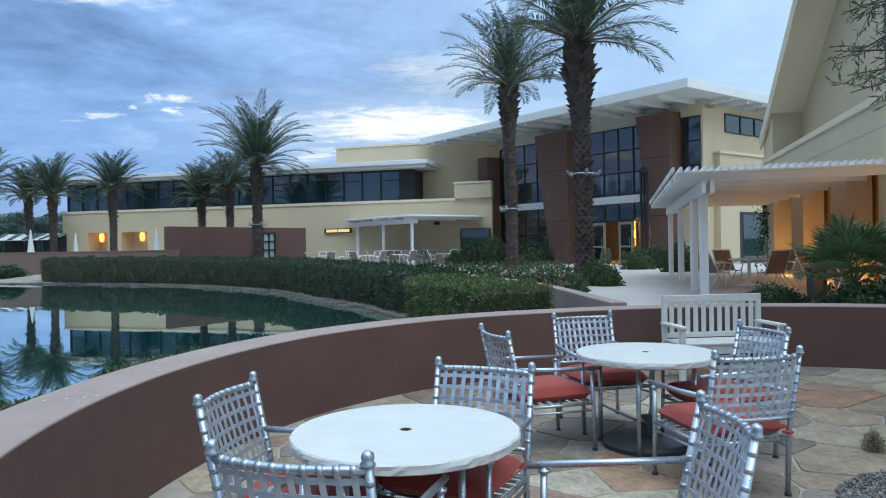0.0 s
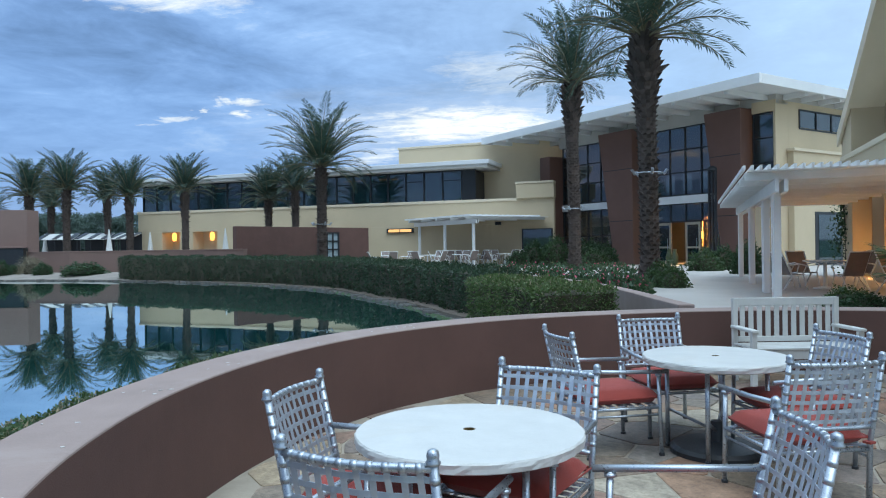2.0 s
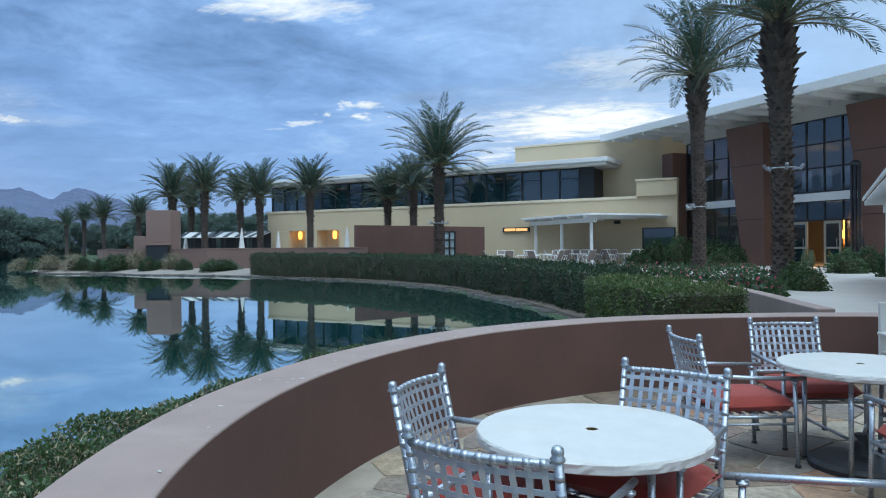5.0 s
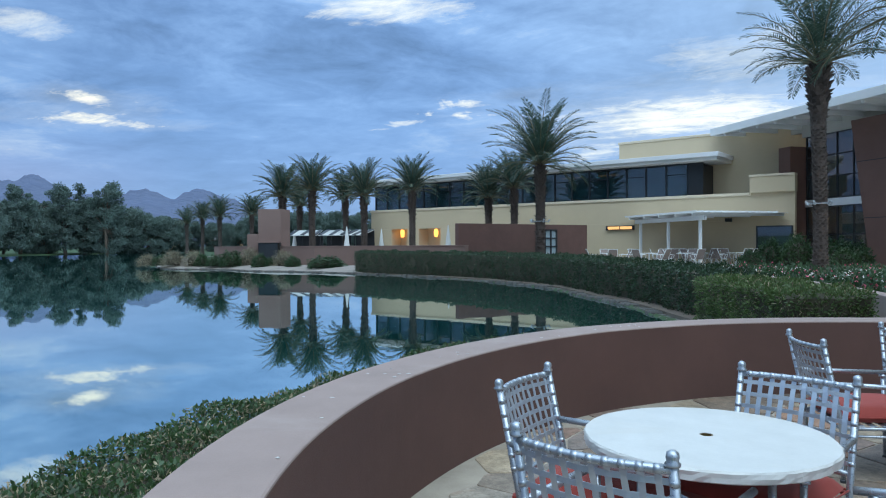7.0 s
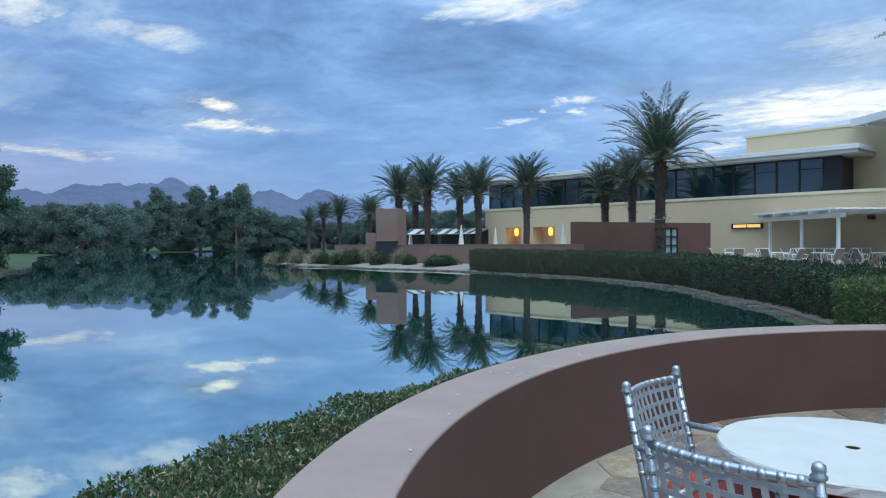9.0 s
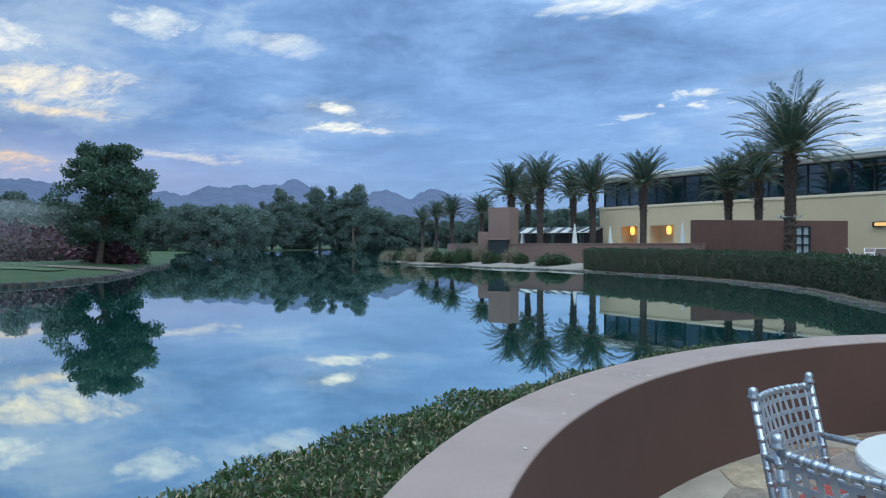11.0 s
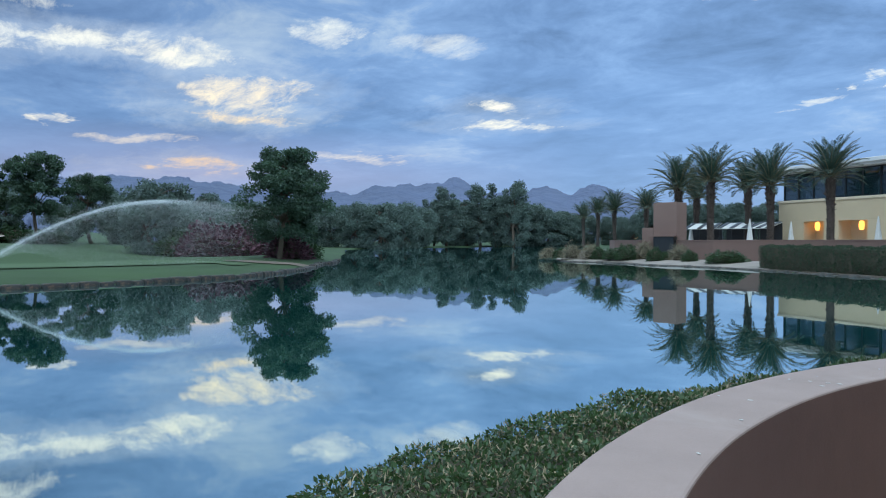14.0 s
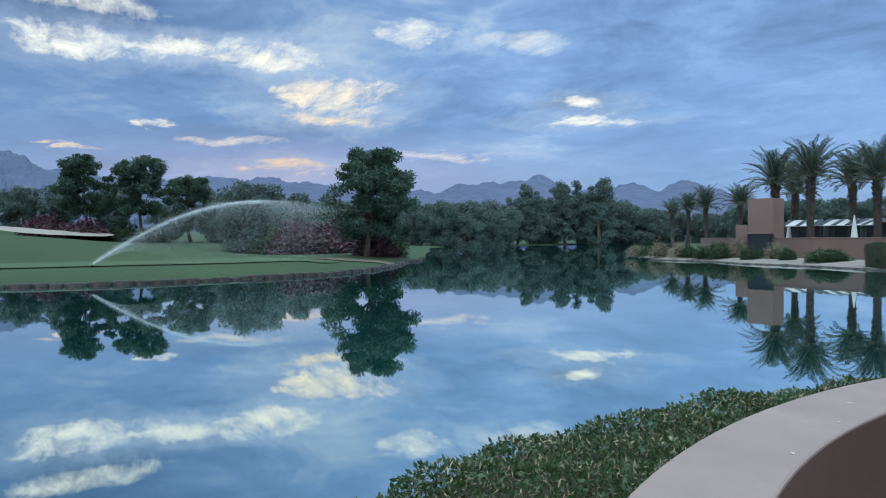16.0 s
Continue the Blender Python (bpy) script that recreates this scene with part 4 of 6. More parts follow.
def build_side_building():
    """The gabled building beside the plaza; local x runs away from the patio along its front."""
    m = pose(6.3 * 0.97 + 0.25 * 8.0, -6.3 * 0.25 + 0.97 * 8.0, PLAZA, 0, 0, math.degrees(math.atan2(0.97, 0.25)))
    b = thing("gabled_building", m, "cream gabled building with ochre niches behind a white pergola", "building")
    far, near = 21.0, -4.0
    gaps = [(16.6, 19.4), (12.2, 15.2), (8.7, 11.0), (5.2, 7.5)]
    edges = [near] + [e for g in sorted(gaps) for e in g] + [far]
    for i in range(0, len(edges), 2):
        part("pier", Shape().span(edges[i], edges[i + 1], 0.4, 1.0, 0, 2.8), CREAM, b, bevel=0.02)
    part("wall", Shape().span(near, far, 0.4, 1.0, 2.8, 4.1), CREAM, b)
    part("wall", Shape().span(near, far, 0.2, 0.3, 0, 3.2), OCHRE, b, "ochre niche backs")
    part("ledge", Shape().span(near, far, 0.0, 1.06, 4.1, 4.27), CREAM_LIGHT, b, bevel=0.02)
    part("groove", Shape().span(near, far - 0.6, 1.0, 1.012, 3.55, 3.585), SOFFIT, b)
    # recessed gable wall under the raking roof
    rise = 0.585
    z_far, z_near = 4.84, 4.84 + rise * (far - near)
    part("wall", Shape().raw([(far, -0.3, 4.2), (near, -0.3, 4.2), (near, 0.0, 4.2), (far, 0.0, 4.2), (far, -0.3, z_far), (near, -0.3, z_near), (near, 0.0, z_near), (far, 0.0, z_far)],
                             [(0, 1, 2, 3), (7, 6, 5, 4), (0, 4, 5, 1), (1, 5, 6, 2), (2, 6, 7, 3), (3, 7, 4, 0)]), CREAM, b, "recessed cream gable wall")
    part("wall", Shape().raw([(far, 0.0, 4.27), (far - 1.6, 0.0, 4.27), (far - 1.6, 1.0, 4.27), (far, 1.0, 4.27), (far, 0.0, z_far), (far - 1.6, 0.0, z_far + 1.6 * rise), (far - 1.6, 1.0, z_far + 1.6 * rise), (far, 1.0, z_far)],
                             [(0, 1, 2, 3), (7, 6, 5, 4), (0, 4, 5, 1), (1, 5, 6, 2), (2, 6, 7, 3), (3, 7, 4, 0)]), CREAM, b, "wing wall at the roof's foot")
    part("wall", Shape().span(far - 0.3, far, -9.0, 0.39, 0, 4.8), CREAM, b)
    win = part("window", Shape().span(8.0, 11.2, 0.0, 0.03, 5.4, 10.0), FRAME, b, "tall dark gable window")
    part("pane", Shape().span(8.15, 11.05, 0.03, 0.05, 5.55, 9.9), GLASS, win)
    x0, x1 = far + 0.1, near
    z0, z1 = z_far - 0.06, z_near
    block = [(3, 2, 1, 0), (4, 5, 6, 7), (0, 1, 5, 4), (1, 2, 6, 5), (2, 3, 7, 6), (3, 0, 4, 7)]
    roof = part("roof", Shape().raw([(x0, -10, z0), (x1, -10, z1), (x1, 1.05, z1), (x0, 1.05, z0), (x0, -10, z0 + 0.3), (x1, -10, z1 + 0.3), (x1, 1.05, z1 + 0.3), (x0, 1.05, z0 + 0.3)], block), CREAM_LIGHT, b, "steep raking roof edge with a deep soffit")
    part("fascia", Shape().raw([(x0 + 0.05, 1.051, z0 - 0.1), (x1, 1.051, z1 - 0.1), (x1, 1.13, z1 - 0.1), (x0 + 0.05, 1.13, z0 - 0.1), (x0 + 0.05, 1.051, z0 + 0.4), (x1, 1.051, z1 + 0.4), (x1, 1.13, z1 + 0.4), (x0 + 0.05, 1.13, z0 + 0.4)], block), CREAM_LIGHT, roof)
    for x in (18.0, 13.7, 9.8, 6.3):
        part("niche_light", Shape().box((x, 0.55, 0.08), (0.5, 0.12, 0.1)), SOFT_LAMP, b, "low warm niche light")
        data = bpy.data.lights.new("niche_glow", "POINT")
        data.energy, data.color, data.shadow_soft_size = 36, (1.0, 0.55, 0.2), 0.15
        new("niche_glow", data).matrix_world = m @ pose(x, 0.62, 0.45)
    return b


build_side_building()


def build_pergola(m, length, depth, height, posts, pitch, label, double=True, beams=True):
    """A white lattice pergola: local x along its open front, y back to the wall."""
    p = thing("pergola", m, label, "pergola")
    for x in posts:
        for dx in ((-0.22, 0.12) if double else (-0.08,)):
            post = part("post", Shape().span(x + dx, x + dx + 0.15, 0.25, 0.4, 0, height - 0.3), WHITE, p, bevel=0.012)
    part("beam", Shape().span(-0.1, length + 0.1, 0.2, 0.28, height - 0.36, height - 0.1), WHITE, p, bevel=0.01)
    part("beam", Shape().span(-0.1, length + 0.1, 0.37, 0.45, height - 0.36, height - 0.1), WHITE, p, bevel=0.01)
    for x in np.linspace(0.15, length - 0.15, max(3, int(length / 1.3))):
        part("rafter", Shape().span(x - 0.05, x + 0.05, -0.35, depth, height - 0.097, height + 0.06), WHITE, p)
    deck = Shape().span(-0.28, length + 0.28, -0.3, depth, height + 0.062, height + 0.082)
    part("deck", deck, WHITE, p)
    n = int((depth + 0.3) / pitch)
    slat = Shape().span(-0.35, length + 0.35, -0.024, 0.024, -0.045, 0.045).mesh("slat", WHITE)
    for i in range(n):
        part("slat", slat, WHITE, p, m=Matrix.Translation((0, -0.38 + i * pitch, height + 0.13)))
    return p


P_ANG = math.degrees(math.atan2(0.97, 0.25))
# beside the gabled building: the open side runs from the patio end to the far end
PR_M = Matrix.Translation((5.30, 14.75, PLAZA)) @ pose(0, 0, 0, 0, 0, P_ANG) @ Matrix.Diagonal((1, -1, 1, 1))
build_pergola(PR_M, 12.3, 3.8, 2.6, [0.9, 3.1, 7.2, 11.9], 0.155, "white slatted pergola on paired posts beside the gabled building")
PL_M = Matrix.Translation((-1.82, 43.0, PLAZA)) @ pose(0, 0, 0, 0, 0, 180 + TURN_E) @ Matrix.Diagonal((1, -1, 1, 1))
build_pergola(PL_M, 7.4, 5.9, 3.0, [0.35, 3.65, 6.95], 0.42, "white slatted pergola over terrace chairs by the clubhouse wall", double=False)

# ---- red garden wall with a lattice gate, and the terrace wall ----


def straight_wall(name, pts, thick, z0, z1, mat, label, cap=None):
    line = np.array(pts, float)
    ob = single(name, Shape().strip([tuple(p) for p in offset_line(line, thick / 2)], [tuple(p) for p in offset_line(line, -thick / 2)], z0, z1), mat, label, "wall", bevel=0.015)
    if cap:
        part("wall_cap", Shape().strip([tuple(p) for p in offset_line(line, thick / 2 + 0.03)], [tuple(p) for p in offset_line(line, -thick / 2 - 0.03)], z1, z1 + 0.07), cap, ob, bevel=0.01)
    return ob


straight_wall("garden_wall", [(-15.26, 39.1), (-12.6, 42.6), (-9.16, 47.1)], 0.4, 0.2, 2.92, STUCCO_BROWN, "tall plain brown stucco garden wall")
straight_wall("terrace_wall", [(-14.6, 39.0), (-19, 40.2), (-25.3, 39.4), (-29, 40.2), (-33, 42.4), (-38, 45.5), (-44, 52)], 0.35, 0.2, 1.55, TERRACE_PINK, "low pinkish stucco terrace wall", TERRACE_PINK)
single("terrace", Shape().prism([(-15.0, 39.4), (-10.5, 47.5), (-10, 52), (-34, 60), (-60, 75), (-44, 52), (-38, 45.7), (-33, 42.6), (-29, 40.4), (-25.3, 39.6), (-19, 40.4)], 0.0, 0.75), CONCRETE, "raised paved dining terrace", "terrace", "structure")
gate_c = Vector((-11.15, 44.2))
gate = thing("garden_gate", pose(gate_c.x, gate_c.y, 0.36, 0, 0, math.degrees(math.atan2(8, 6.1))), "dark framed lattice window gate in the brown wall", "gate")
gf = Shape()
for x in np.linspace(-0.7, 0.7, 4):
    gf.span(x - 0.05, x + 0.05, -0.3, -0.22, 0.1, 2.2)
for z in np.linspace(0.1, 2.2, 5):
    gf.span(-0.75, 0.75, -0.31, -0.215, z - 0.04, z + 0.04)
part("gate_frame", gf, FRAME, gate)
part("pane", Shape().span(-0.7, 0.7, -0.235, -0.225, 0.1, 2.2), surface("pale gate glass", (0.35, 0.42, 0.45), 0.15, 0.1, 1.0, 10.0, 0.0), gate)

# outdoor fireplace
fp = thing("outdoor_fireplace", pose(*bearing(-35.9, 50.2, 0.7), 0, 0, 8), "pinkish stucco outdoor fireplace with a broad square chimney", "fireplace")
part("chimney", Shape().span(-0.85, 0.85, -0.7, 0.7, 0.0, 3.45), TERRACE_PINK, fp, bevel=0.02)
part("hearth_wall", Shape().span(-1.7, -0.86, -0.7, 0.9, 0.0, 1.75), TERRACE_PINK, fp, bevel=0.02)
part("firebox", Shape().span(-0.55, 0.9, -1.25, -0.702, 0.0, 1.15), FRAME, fp, bevel=0.02)
part("mantel", Shape().span(-0.75, 1.1, -1.35, -0.703, 1.151, 1.27), TERRACE_PINK, fp, bevel=0.015)

# ---- patio furniture ----


def build_chair(m):
    """Metal armchair with a woven strap back and a red cushion; it faces +y."""
    c = thing("patio_chair", m, "grey metal armchair with woven strap back and brick red cushion", "chair", "chairs round the tables")
    hw, fw = 0.284, 0.312
    low_y, top_y = -0.25, -0.36

    def back(x, z):
        f = (z - 0.40) / 0.52
        return Vector((x, low_y + (top_y - low_y) * f - 0.065 * (math.cos(x / hw * 1.4) - 0.17) * min(1, max(0, f)), z))

    for s in (-1, 1):
        part("back_post", Shape().tube([(s * hw, -0.235, 0.0), (s * hw, low_y, 0.40), (s * hw, top_y, 0.92)], 0.0165, 10), METAL, c, smooth=True)
        part("finial", Shape().lathe([(0.012, 0), (0.024, 0.004), (0.026, 0.012), (0.019, 0.02), (0.0215, 0.032), (0.019, 0.046), (0.008, 0.054)], 12, (s * hw, top_y, 0.901)), METAL, c, smooth=True)
        part("front_leg", Shape().tube([(s * fw, 0.335, 0.0), (s * fw, 0.315, 0.62)], 0.0155, 10), METAL, c, smooth=True)
        part("armrest", Shape().tube([(s * hw, -0.305, 0.655), (s * (fw - 0.005), 0.0, 0.64), (s * fw, 0.39, 0.63)], 0.0165, 10), METAL, c, smooth=True)
        part("arm_collar", Shape().lathe([(0.012, -0.012), (0.027, -0.006), (0.027, 0.006), (0.012, 0.012)], 10, (s * fw, 0.315, 0.605)), METAL, c, smooth=True)
        for x, y in ((fw, 0.335), (hw, -0.235)):
            part("foot", Shape().lathe([(0.022, 0), (0.022, 0.018), (0.017, 0.022)], 10, (s * x, y, 0.0)), BLACK_METAL, c)
        part("seat_rail", Shape().tube([(s * hw, -0.25, 0.36), (s * fw, 0.325, 0.365)], 0.013, 8), METAL, c, smooth=True)
        part("stretcher", Shape().tube([(s * hw, -0.24, 0.31), (s * fw, 0.325, 0.31)], 0.009, 6), METAL, c, smooth=True)
    part("top_rail", Shape().tube([back(x, 0.891) for x in np.linspace(-hw, hw, 9)], 0.0155, 10), METAL, c, smooth=True)
    part("lower_rail", Shape().tube([back(x, 0.50) for x in np.linspace(-hw, hw, 9)], 0.0145, 10), METAL, c, smooth=True)
    part("seat_rail", Shape().tube([(-fw, 0.325, 0.365), (fw, 0.325, 0.365)], 0.013, 8), METAL, c, smooth=True)
    part("seat_rail", Shape().tube([(-hw, -0.25, 0.36), (hw, -0.25, 0.36)], 0.013, 8), METAL, c, smooth=True)
    for y in np.linspace(-0.2, 0.27, 7):
        part("seat_strap", Shape().box((0, y, 0.377), (2 * hw, 0.045, 0.005)), STRAP, c)

    def ribbon(points, across, width):
        vs, fs = [], []
        for p in points:
            for sgn in (-1, 1):
                vs.append(p + across * (sgn * width / 2))
        vs += [v + Vector((0, 0.003, 0)) for v in vs]
        n = len(points)
        for i in range(n - 1):
            a = 2 * i
            fs += [(a, a + 1, a + 3, a + 2), (a + 2 * n, a + 2 + 2 * n, a + 3 + 2 * n, a + 1 + 2 * n), (a, a + 2, a + 2 + 2 * n, a + 2 * n), (a + 1, a + 1 + 2 * n, a + 3 + 2 * n, a + 3)]
        return Shape().raw(vs, fs)

    cols, rows = np.linspace(-hw + 0.045, hw - 0.045, 10), np.linspace(0.545, 0.85, 6)
    for i, x in enumerate(cols):
        pts = [back(x, z) + Vector((0, 0.0022 * math.cos(math.pi * (k + i)), 0)) for k, z in enumerate([0.495, *rows, 0.903])]
        part("back_strap", ribbon(pts, Vector((1, 0, 0)), 0.024), STRAP, c)
    for j, z in enumerate(rows):
        pts = [back(x, z) - Vector((0, 0.0022 * math.cos(math.pi * (k + j)), 0)) for k, x in enumerate([-hw, *cols, hw])]
        part("back_strap", ribbon(pts, Vector((0, 0, 1)), 0.021), STRAP, c)
    # straps wrap round the top rail and the posts
    for x in cols:
        part("strap_wrap", Shape().tube([back(x - 0.012, 0.891), back(x + 0.012, 0.891)], 0.0170, 10), METAL, c, smooth=True)
    for z in rows:
        for s in (-1, 1):
            f = (z - 0.40) / 0.52
            p0, p1 = (low_y + (top_y - low_y) * (f + d) for d in (-0.022, 0.022))
            part("strap_wrap", Shape().tube([(s * hw, p0, z - 0.0105), (s * hw, p1, z + 0.0105)], 0.0178, 10), METAL, c, smooth=True)
    # cushion: a soft box with rounded, slightly crowned top
    n = 14
    vs, fs = [], []
    for side in (1, -1):
        for i in range(n + 1):
            for j in range(n + 1):
                u, v = i / n * 2 - 1, j / n * 2 - 1
                edge = (1 - abs(u) ** 8) ** 0.5 * (1 - abs(v) ** 8) ** 0.5
                x = u * (0.287 + 0.015 * v) * (1 - 0.03 * abs(v) ** 6)
                vs.append((x, 0.045 + v * 0.300 * (1 - 0.03 * abs(u) ** 6), 0.438 + side * (0.056 * edge + (0.012 * (1 - u * u) * (1 - v * v) if side > 0 else 0))))
    w = n + 1
    for s in (0, 1):
        for i in range(n):
            for j in range(n):
                a = s * w * w + i * w + j
                f = (a, a + w, a + w + 1, a + 1)
                fs.append(f if s == 0 else f[::-1])
    cu = part("cushion", Shape().raw(vs, fs), CUSHION, c, "brick red canvas seat cushion", smooth=True)
    part("piping", Shape().tube([(0.286, -0.25, 0.432), (0.286, 0.32, 0.432), (-0.286, 0.32, 0.432), (-0.286, -0.25, 0.432), (0.286, -0.25, 0.432)], 0.006, 6), CUSHION, cu)
    for s in (-1, 1):
        part("tie", Shape().box((s * 0.26, -0.275, 0.41), (0.05, 0.05, 0.012), 20 * s), CUSHION, cu)
    return c


def chair_pose(bx, by, fx, fy):
    """Stands so that the top of its back is at (bx, by) and it faces along (fx, fy)."""
    l = math.hypot(fx, fy)
    fx, fy = fx / l, fy / l
    return pose(bx + fx * 0.36, by + fy * 0.36, 0.0, 0, 0, math.degrees(math.atan2(fy, fx)) - 90)


CHAIRS = [(-1.046, 3.302, 0.986, -0.169), (-0.518, 2.192, 0.291, 0.957), (0.224, 3.84, -0.455, -0.891), (0.40, 5.40, 0.955, 0.297),
          (1.31, 6.50, 0.226, -0.974), (2.477, 5.343, -0.976, -0.218), (1.875, 4.092, -0.195, 0.981), (1.095, 2.636, -1.0, 0.027)]
chair = build_chair(chair_pose(*CHAIRS[0]))
for row in CHAIRS[1:]:
    copy_thing(chair, chair_pose(*row))


def build_table(m):
    t = thing("patio_table", m, "round travertine patio table on grey metal legs", "table", "patio tables")
    top = Shape()
    prof = [(0.03, 0.682), (0.518, 0.682), (0.533, 0.690), (0.537, 0.710), (0.536, 0.727), (0.529, 0.735), (0.03, 0.735)]
    sides = 96
    vs, fs = [], []
    for i, (r, z) in enumerate(prof):
        for k in range(sides):
            a = 2 * math.pi * k / sides
            chip = 0.007 * noise.noise((math.cos(a) * 14, math.sin(a) * 14, z * 60)) if 0 < i < 6 else 0
            vs.append(((r + chip) * math.cos(a), (r + chip) * math.sin(a), z))
    k6 = len(prof)
    for i in range(k6):
        for k in range(sides):
            a, b = i * sides + k, i * sides + (k + 1) % sides
            c, d = ((i + 1) % k6) * sides + (k + 1) % sides, ((i + 1) % k6) * sides + k
            fs.append((a, b, c, d))
    part("tabletop", top.raw(vs, fs), TRAVERTINE, t, "pale rough-edged travertine top with a parasol hole")
    part("grommet", Shape().lathe([(0.028, 0.70), (0.030, 0.733), (0.024, 0.734), (0.024, 0.70)], 24), surface("brass grommet", (0.25, 0.17, 0.07), 0.4, 0.1, 8.0, 60.0, 0.1, metal=0.8), t)
    for k in range(4):
        a = radians(45 + 90 * k)
        c, s = math.cos(a), math.sin(a)
        part("leg", Shape().tube([(0.36 * c, 0.36 * s, 0.0), (0.36 * c, 0.36 * s, 0.681)], 0.017, 10), METAL, t, smooth=True)
        part("foot", Shape().lathe([(0.024, 0), (0.024, 0.02), (0.018, 0.024)], 10, (0.36 * c, 0.36 * s, 0)), BLACK_METAL, t)
        part("brace", Shape().tube([(0.36 * c, 0.36 * s, 0.30), (0.05 * c, 0.05 * s, 0.18)], 0.012, 8), METAL, t, smooth=True)
    part("ring", Shape().tube([(0.36 * math.cos(radians(a)), 0.36 * math.sin(radians(a)), 0.666) for a in range(0, 361, 15)], 0.013, 8), METAL, t, smooth=True)
    part("umbrella_base", Shape().lathe([(0.34, 0.0), (0.34, 0.035), (0.31, 0.06), (0.06, 0.09), (0.04, 0.24)], 32), BLACK_METAL, t, "round black umbrella base")
    return t


table = build_table(pose(-0.185, 3.205, 0))
copy_thing(table, pose(1.585, 5.41, 0, 0, 0, 20))


def build_bench(m):
    b = thing("garden_bench", m, "white painted wooden slat bench against the patio wall", "bench")
    w = 0.62
    for s in (-1, 1):
        part("back_leg", Shape().box((s * (w - 0.03), 0.0, 0.475), (0.06, 0.05, 0.95)), BENCH_PAINT, b, bevel=0.006)
        part("front_leg", Shape().box((s * (w - 0.03), -0.47, 0.30), (0.06, 0.06, 0.60)), BENCH_PAINT, b, bevel=0.006)
        part("armrest", Shape().box((s * (w - 0.03), -0.25, 0.62), (0.08, 0.56, 0.035)), BENCH_PAINT, b, bevel=0.01)
        part("side_rail", Shape().box((s * (w - 0.03), -0.23, 0.36), (0.04, 0.42, 0.08)), BENCH_PAINT, b, bevel=0.005)
    part("top_rail", Shape().box((0, 0.0, 0.905), (2 * w - 0.12, 0.035, 0.09)), BENCH_PAINT, b, bevel=0.006)
    part("lower_rail", Shape().box((0, 0.0, 0.475), (2 * w - 0.12, 0.035, 0.06)), BENCH_PAINT, b, bevel=0.006)
    for x in np.linspace(-w + 0.12, w - 0.12, 11):
        part("back_slat", Shape().box((x, 0.0, 0.682), (0.055, 0.018, 0.36)), BENCH_PAINT, b, bevel=0.003)
    for y in np.linspace(-0.46, -0.06, 5):
        part("seat_slat", Shape().box((0, y, 0.425), (2 * w - 0.02, 0.085, 0.022)), BENCH_PAINT, b, bevel=0.004)
    part("front_rail", Shape().box((0, -0.47, 0.36), (2 * w - 0.12, 0.03, 0.1)), BENCH_PAINT, b, bevel=0.005)
    return b


build_bench(pose(3.235, 8.36, 0, 0, 0, 6))

# ---- palms ----


def frond_quads(base, az, lift, length, droop, leaflets, leaf_len, width, twist):
    """A feather frond: the line of its stalk and two rows of leaflets."""
    n = 14
    pts = []
    p = np.array(base, float)
    ang = lift
    step = length / n
    h = np.array([math.cos(az), math.sin(az), 0.0])
    for i in range(n + 1):
        pts.append(p.copy())
        p = p + step * (h * math.cos(ang) + np.array([0, 0, 1.0]) * math.sin(ang))
        ang -= droop / n * (0.25 + 1.5 * i / n)
    pts = np.array(pts)
    t = np.linspace(0.16, 0.995, leaflets)
    run = np.linspace(0, 1, n + 1)
    pos = np.stack([np.interp(t, run, pts[:, k]) for k in range(3)], 1)
    tan = np.stack([np.interp(t, run, np.gradient(pts[:, k])) for k in range(3)], 1)
    tan /= np.linalg.norm(tan, axis=1)[:, None]
    side = np.cross(tan, [0, 0, 1.0])
    side /= np.linalg.norm(side, axis=1)[:, None] + 1e-9
    up = np.cross(side, tan)
    quads = []
    ll = leaf_len * (0.35 + 0.65 * np.sin(np.pi * np.clip(t * 0.92 + 0.1, 0, 1)))[:, None]
    for s in (-1, 1):
        jit = rng.normal(size=(leaflets, 3)) * 0.12
        d = tan * 0.75 + s * side * 0.85 + up * 0.30 + jit + np.array([0, 0, -0.12])
        d /= np.linalg.norm(d, axis=1)[:, None]
        wv = np.cross(d, up)
        wv /= np.linalg.norm(wv, axis=1)[:, None] + 1e-9
        tip = pos + d * ll - np.array([0, 0, 0.10]) * ll
        quads.append(np.stack([pos - wv * width * 0.5, pos + d * ll * 0.5 - wv * width * 0.6, tip, pos + d * ll * 0.5 + wv * width * 0.6], 1))
    return pts, np.concatenate(quads)


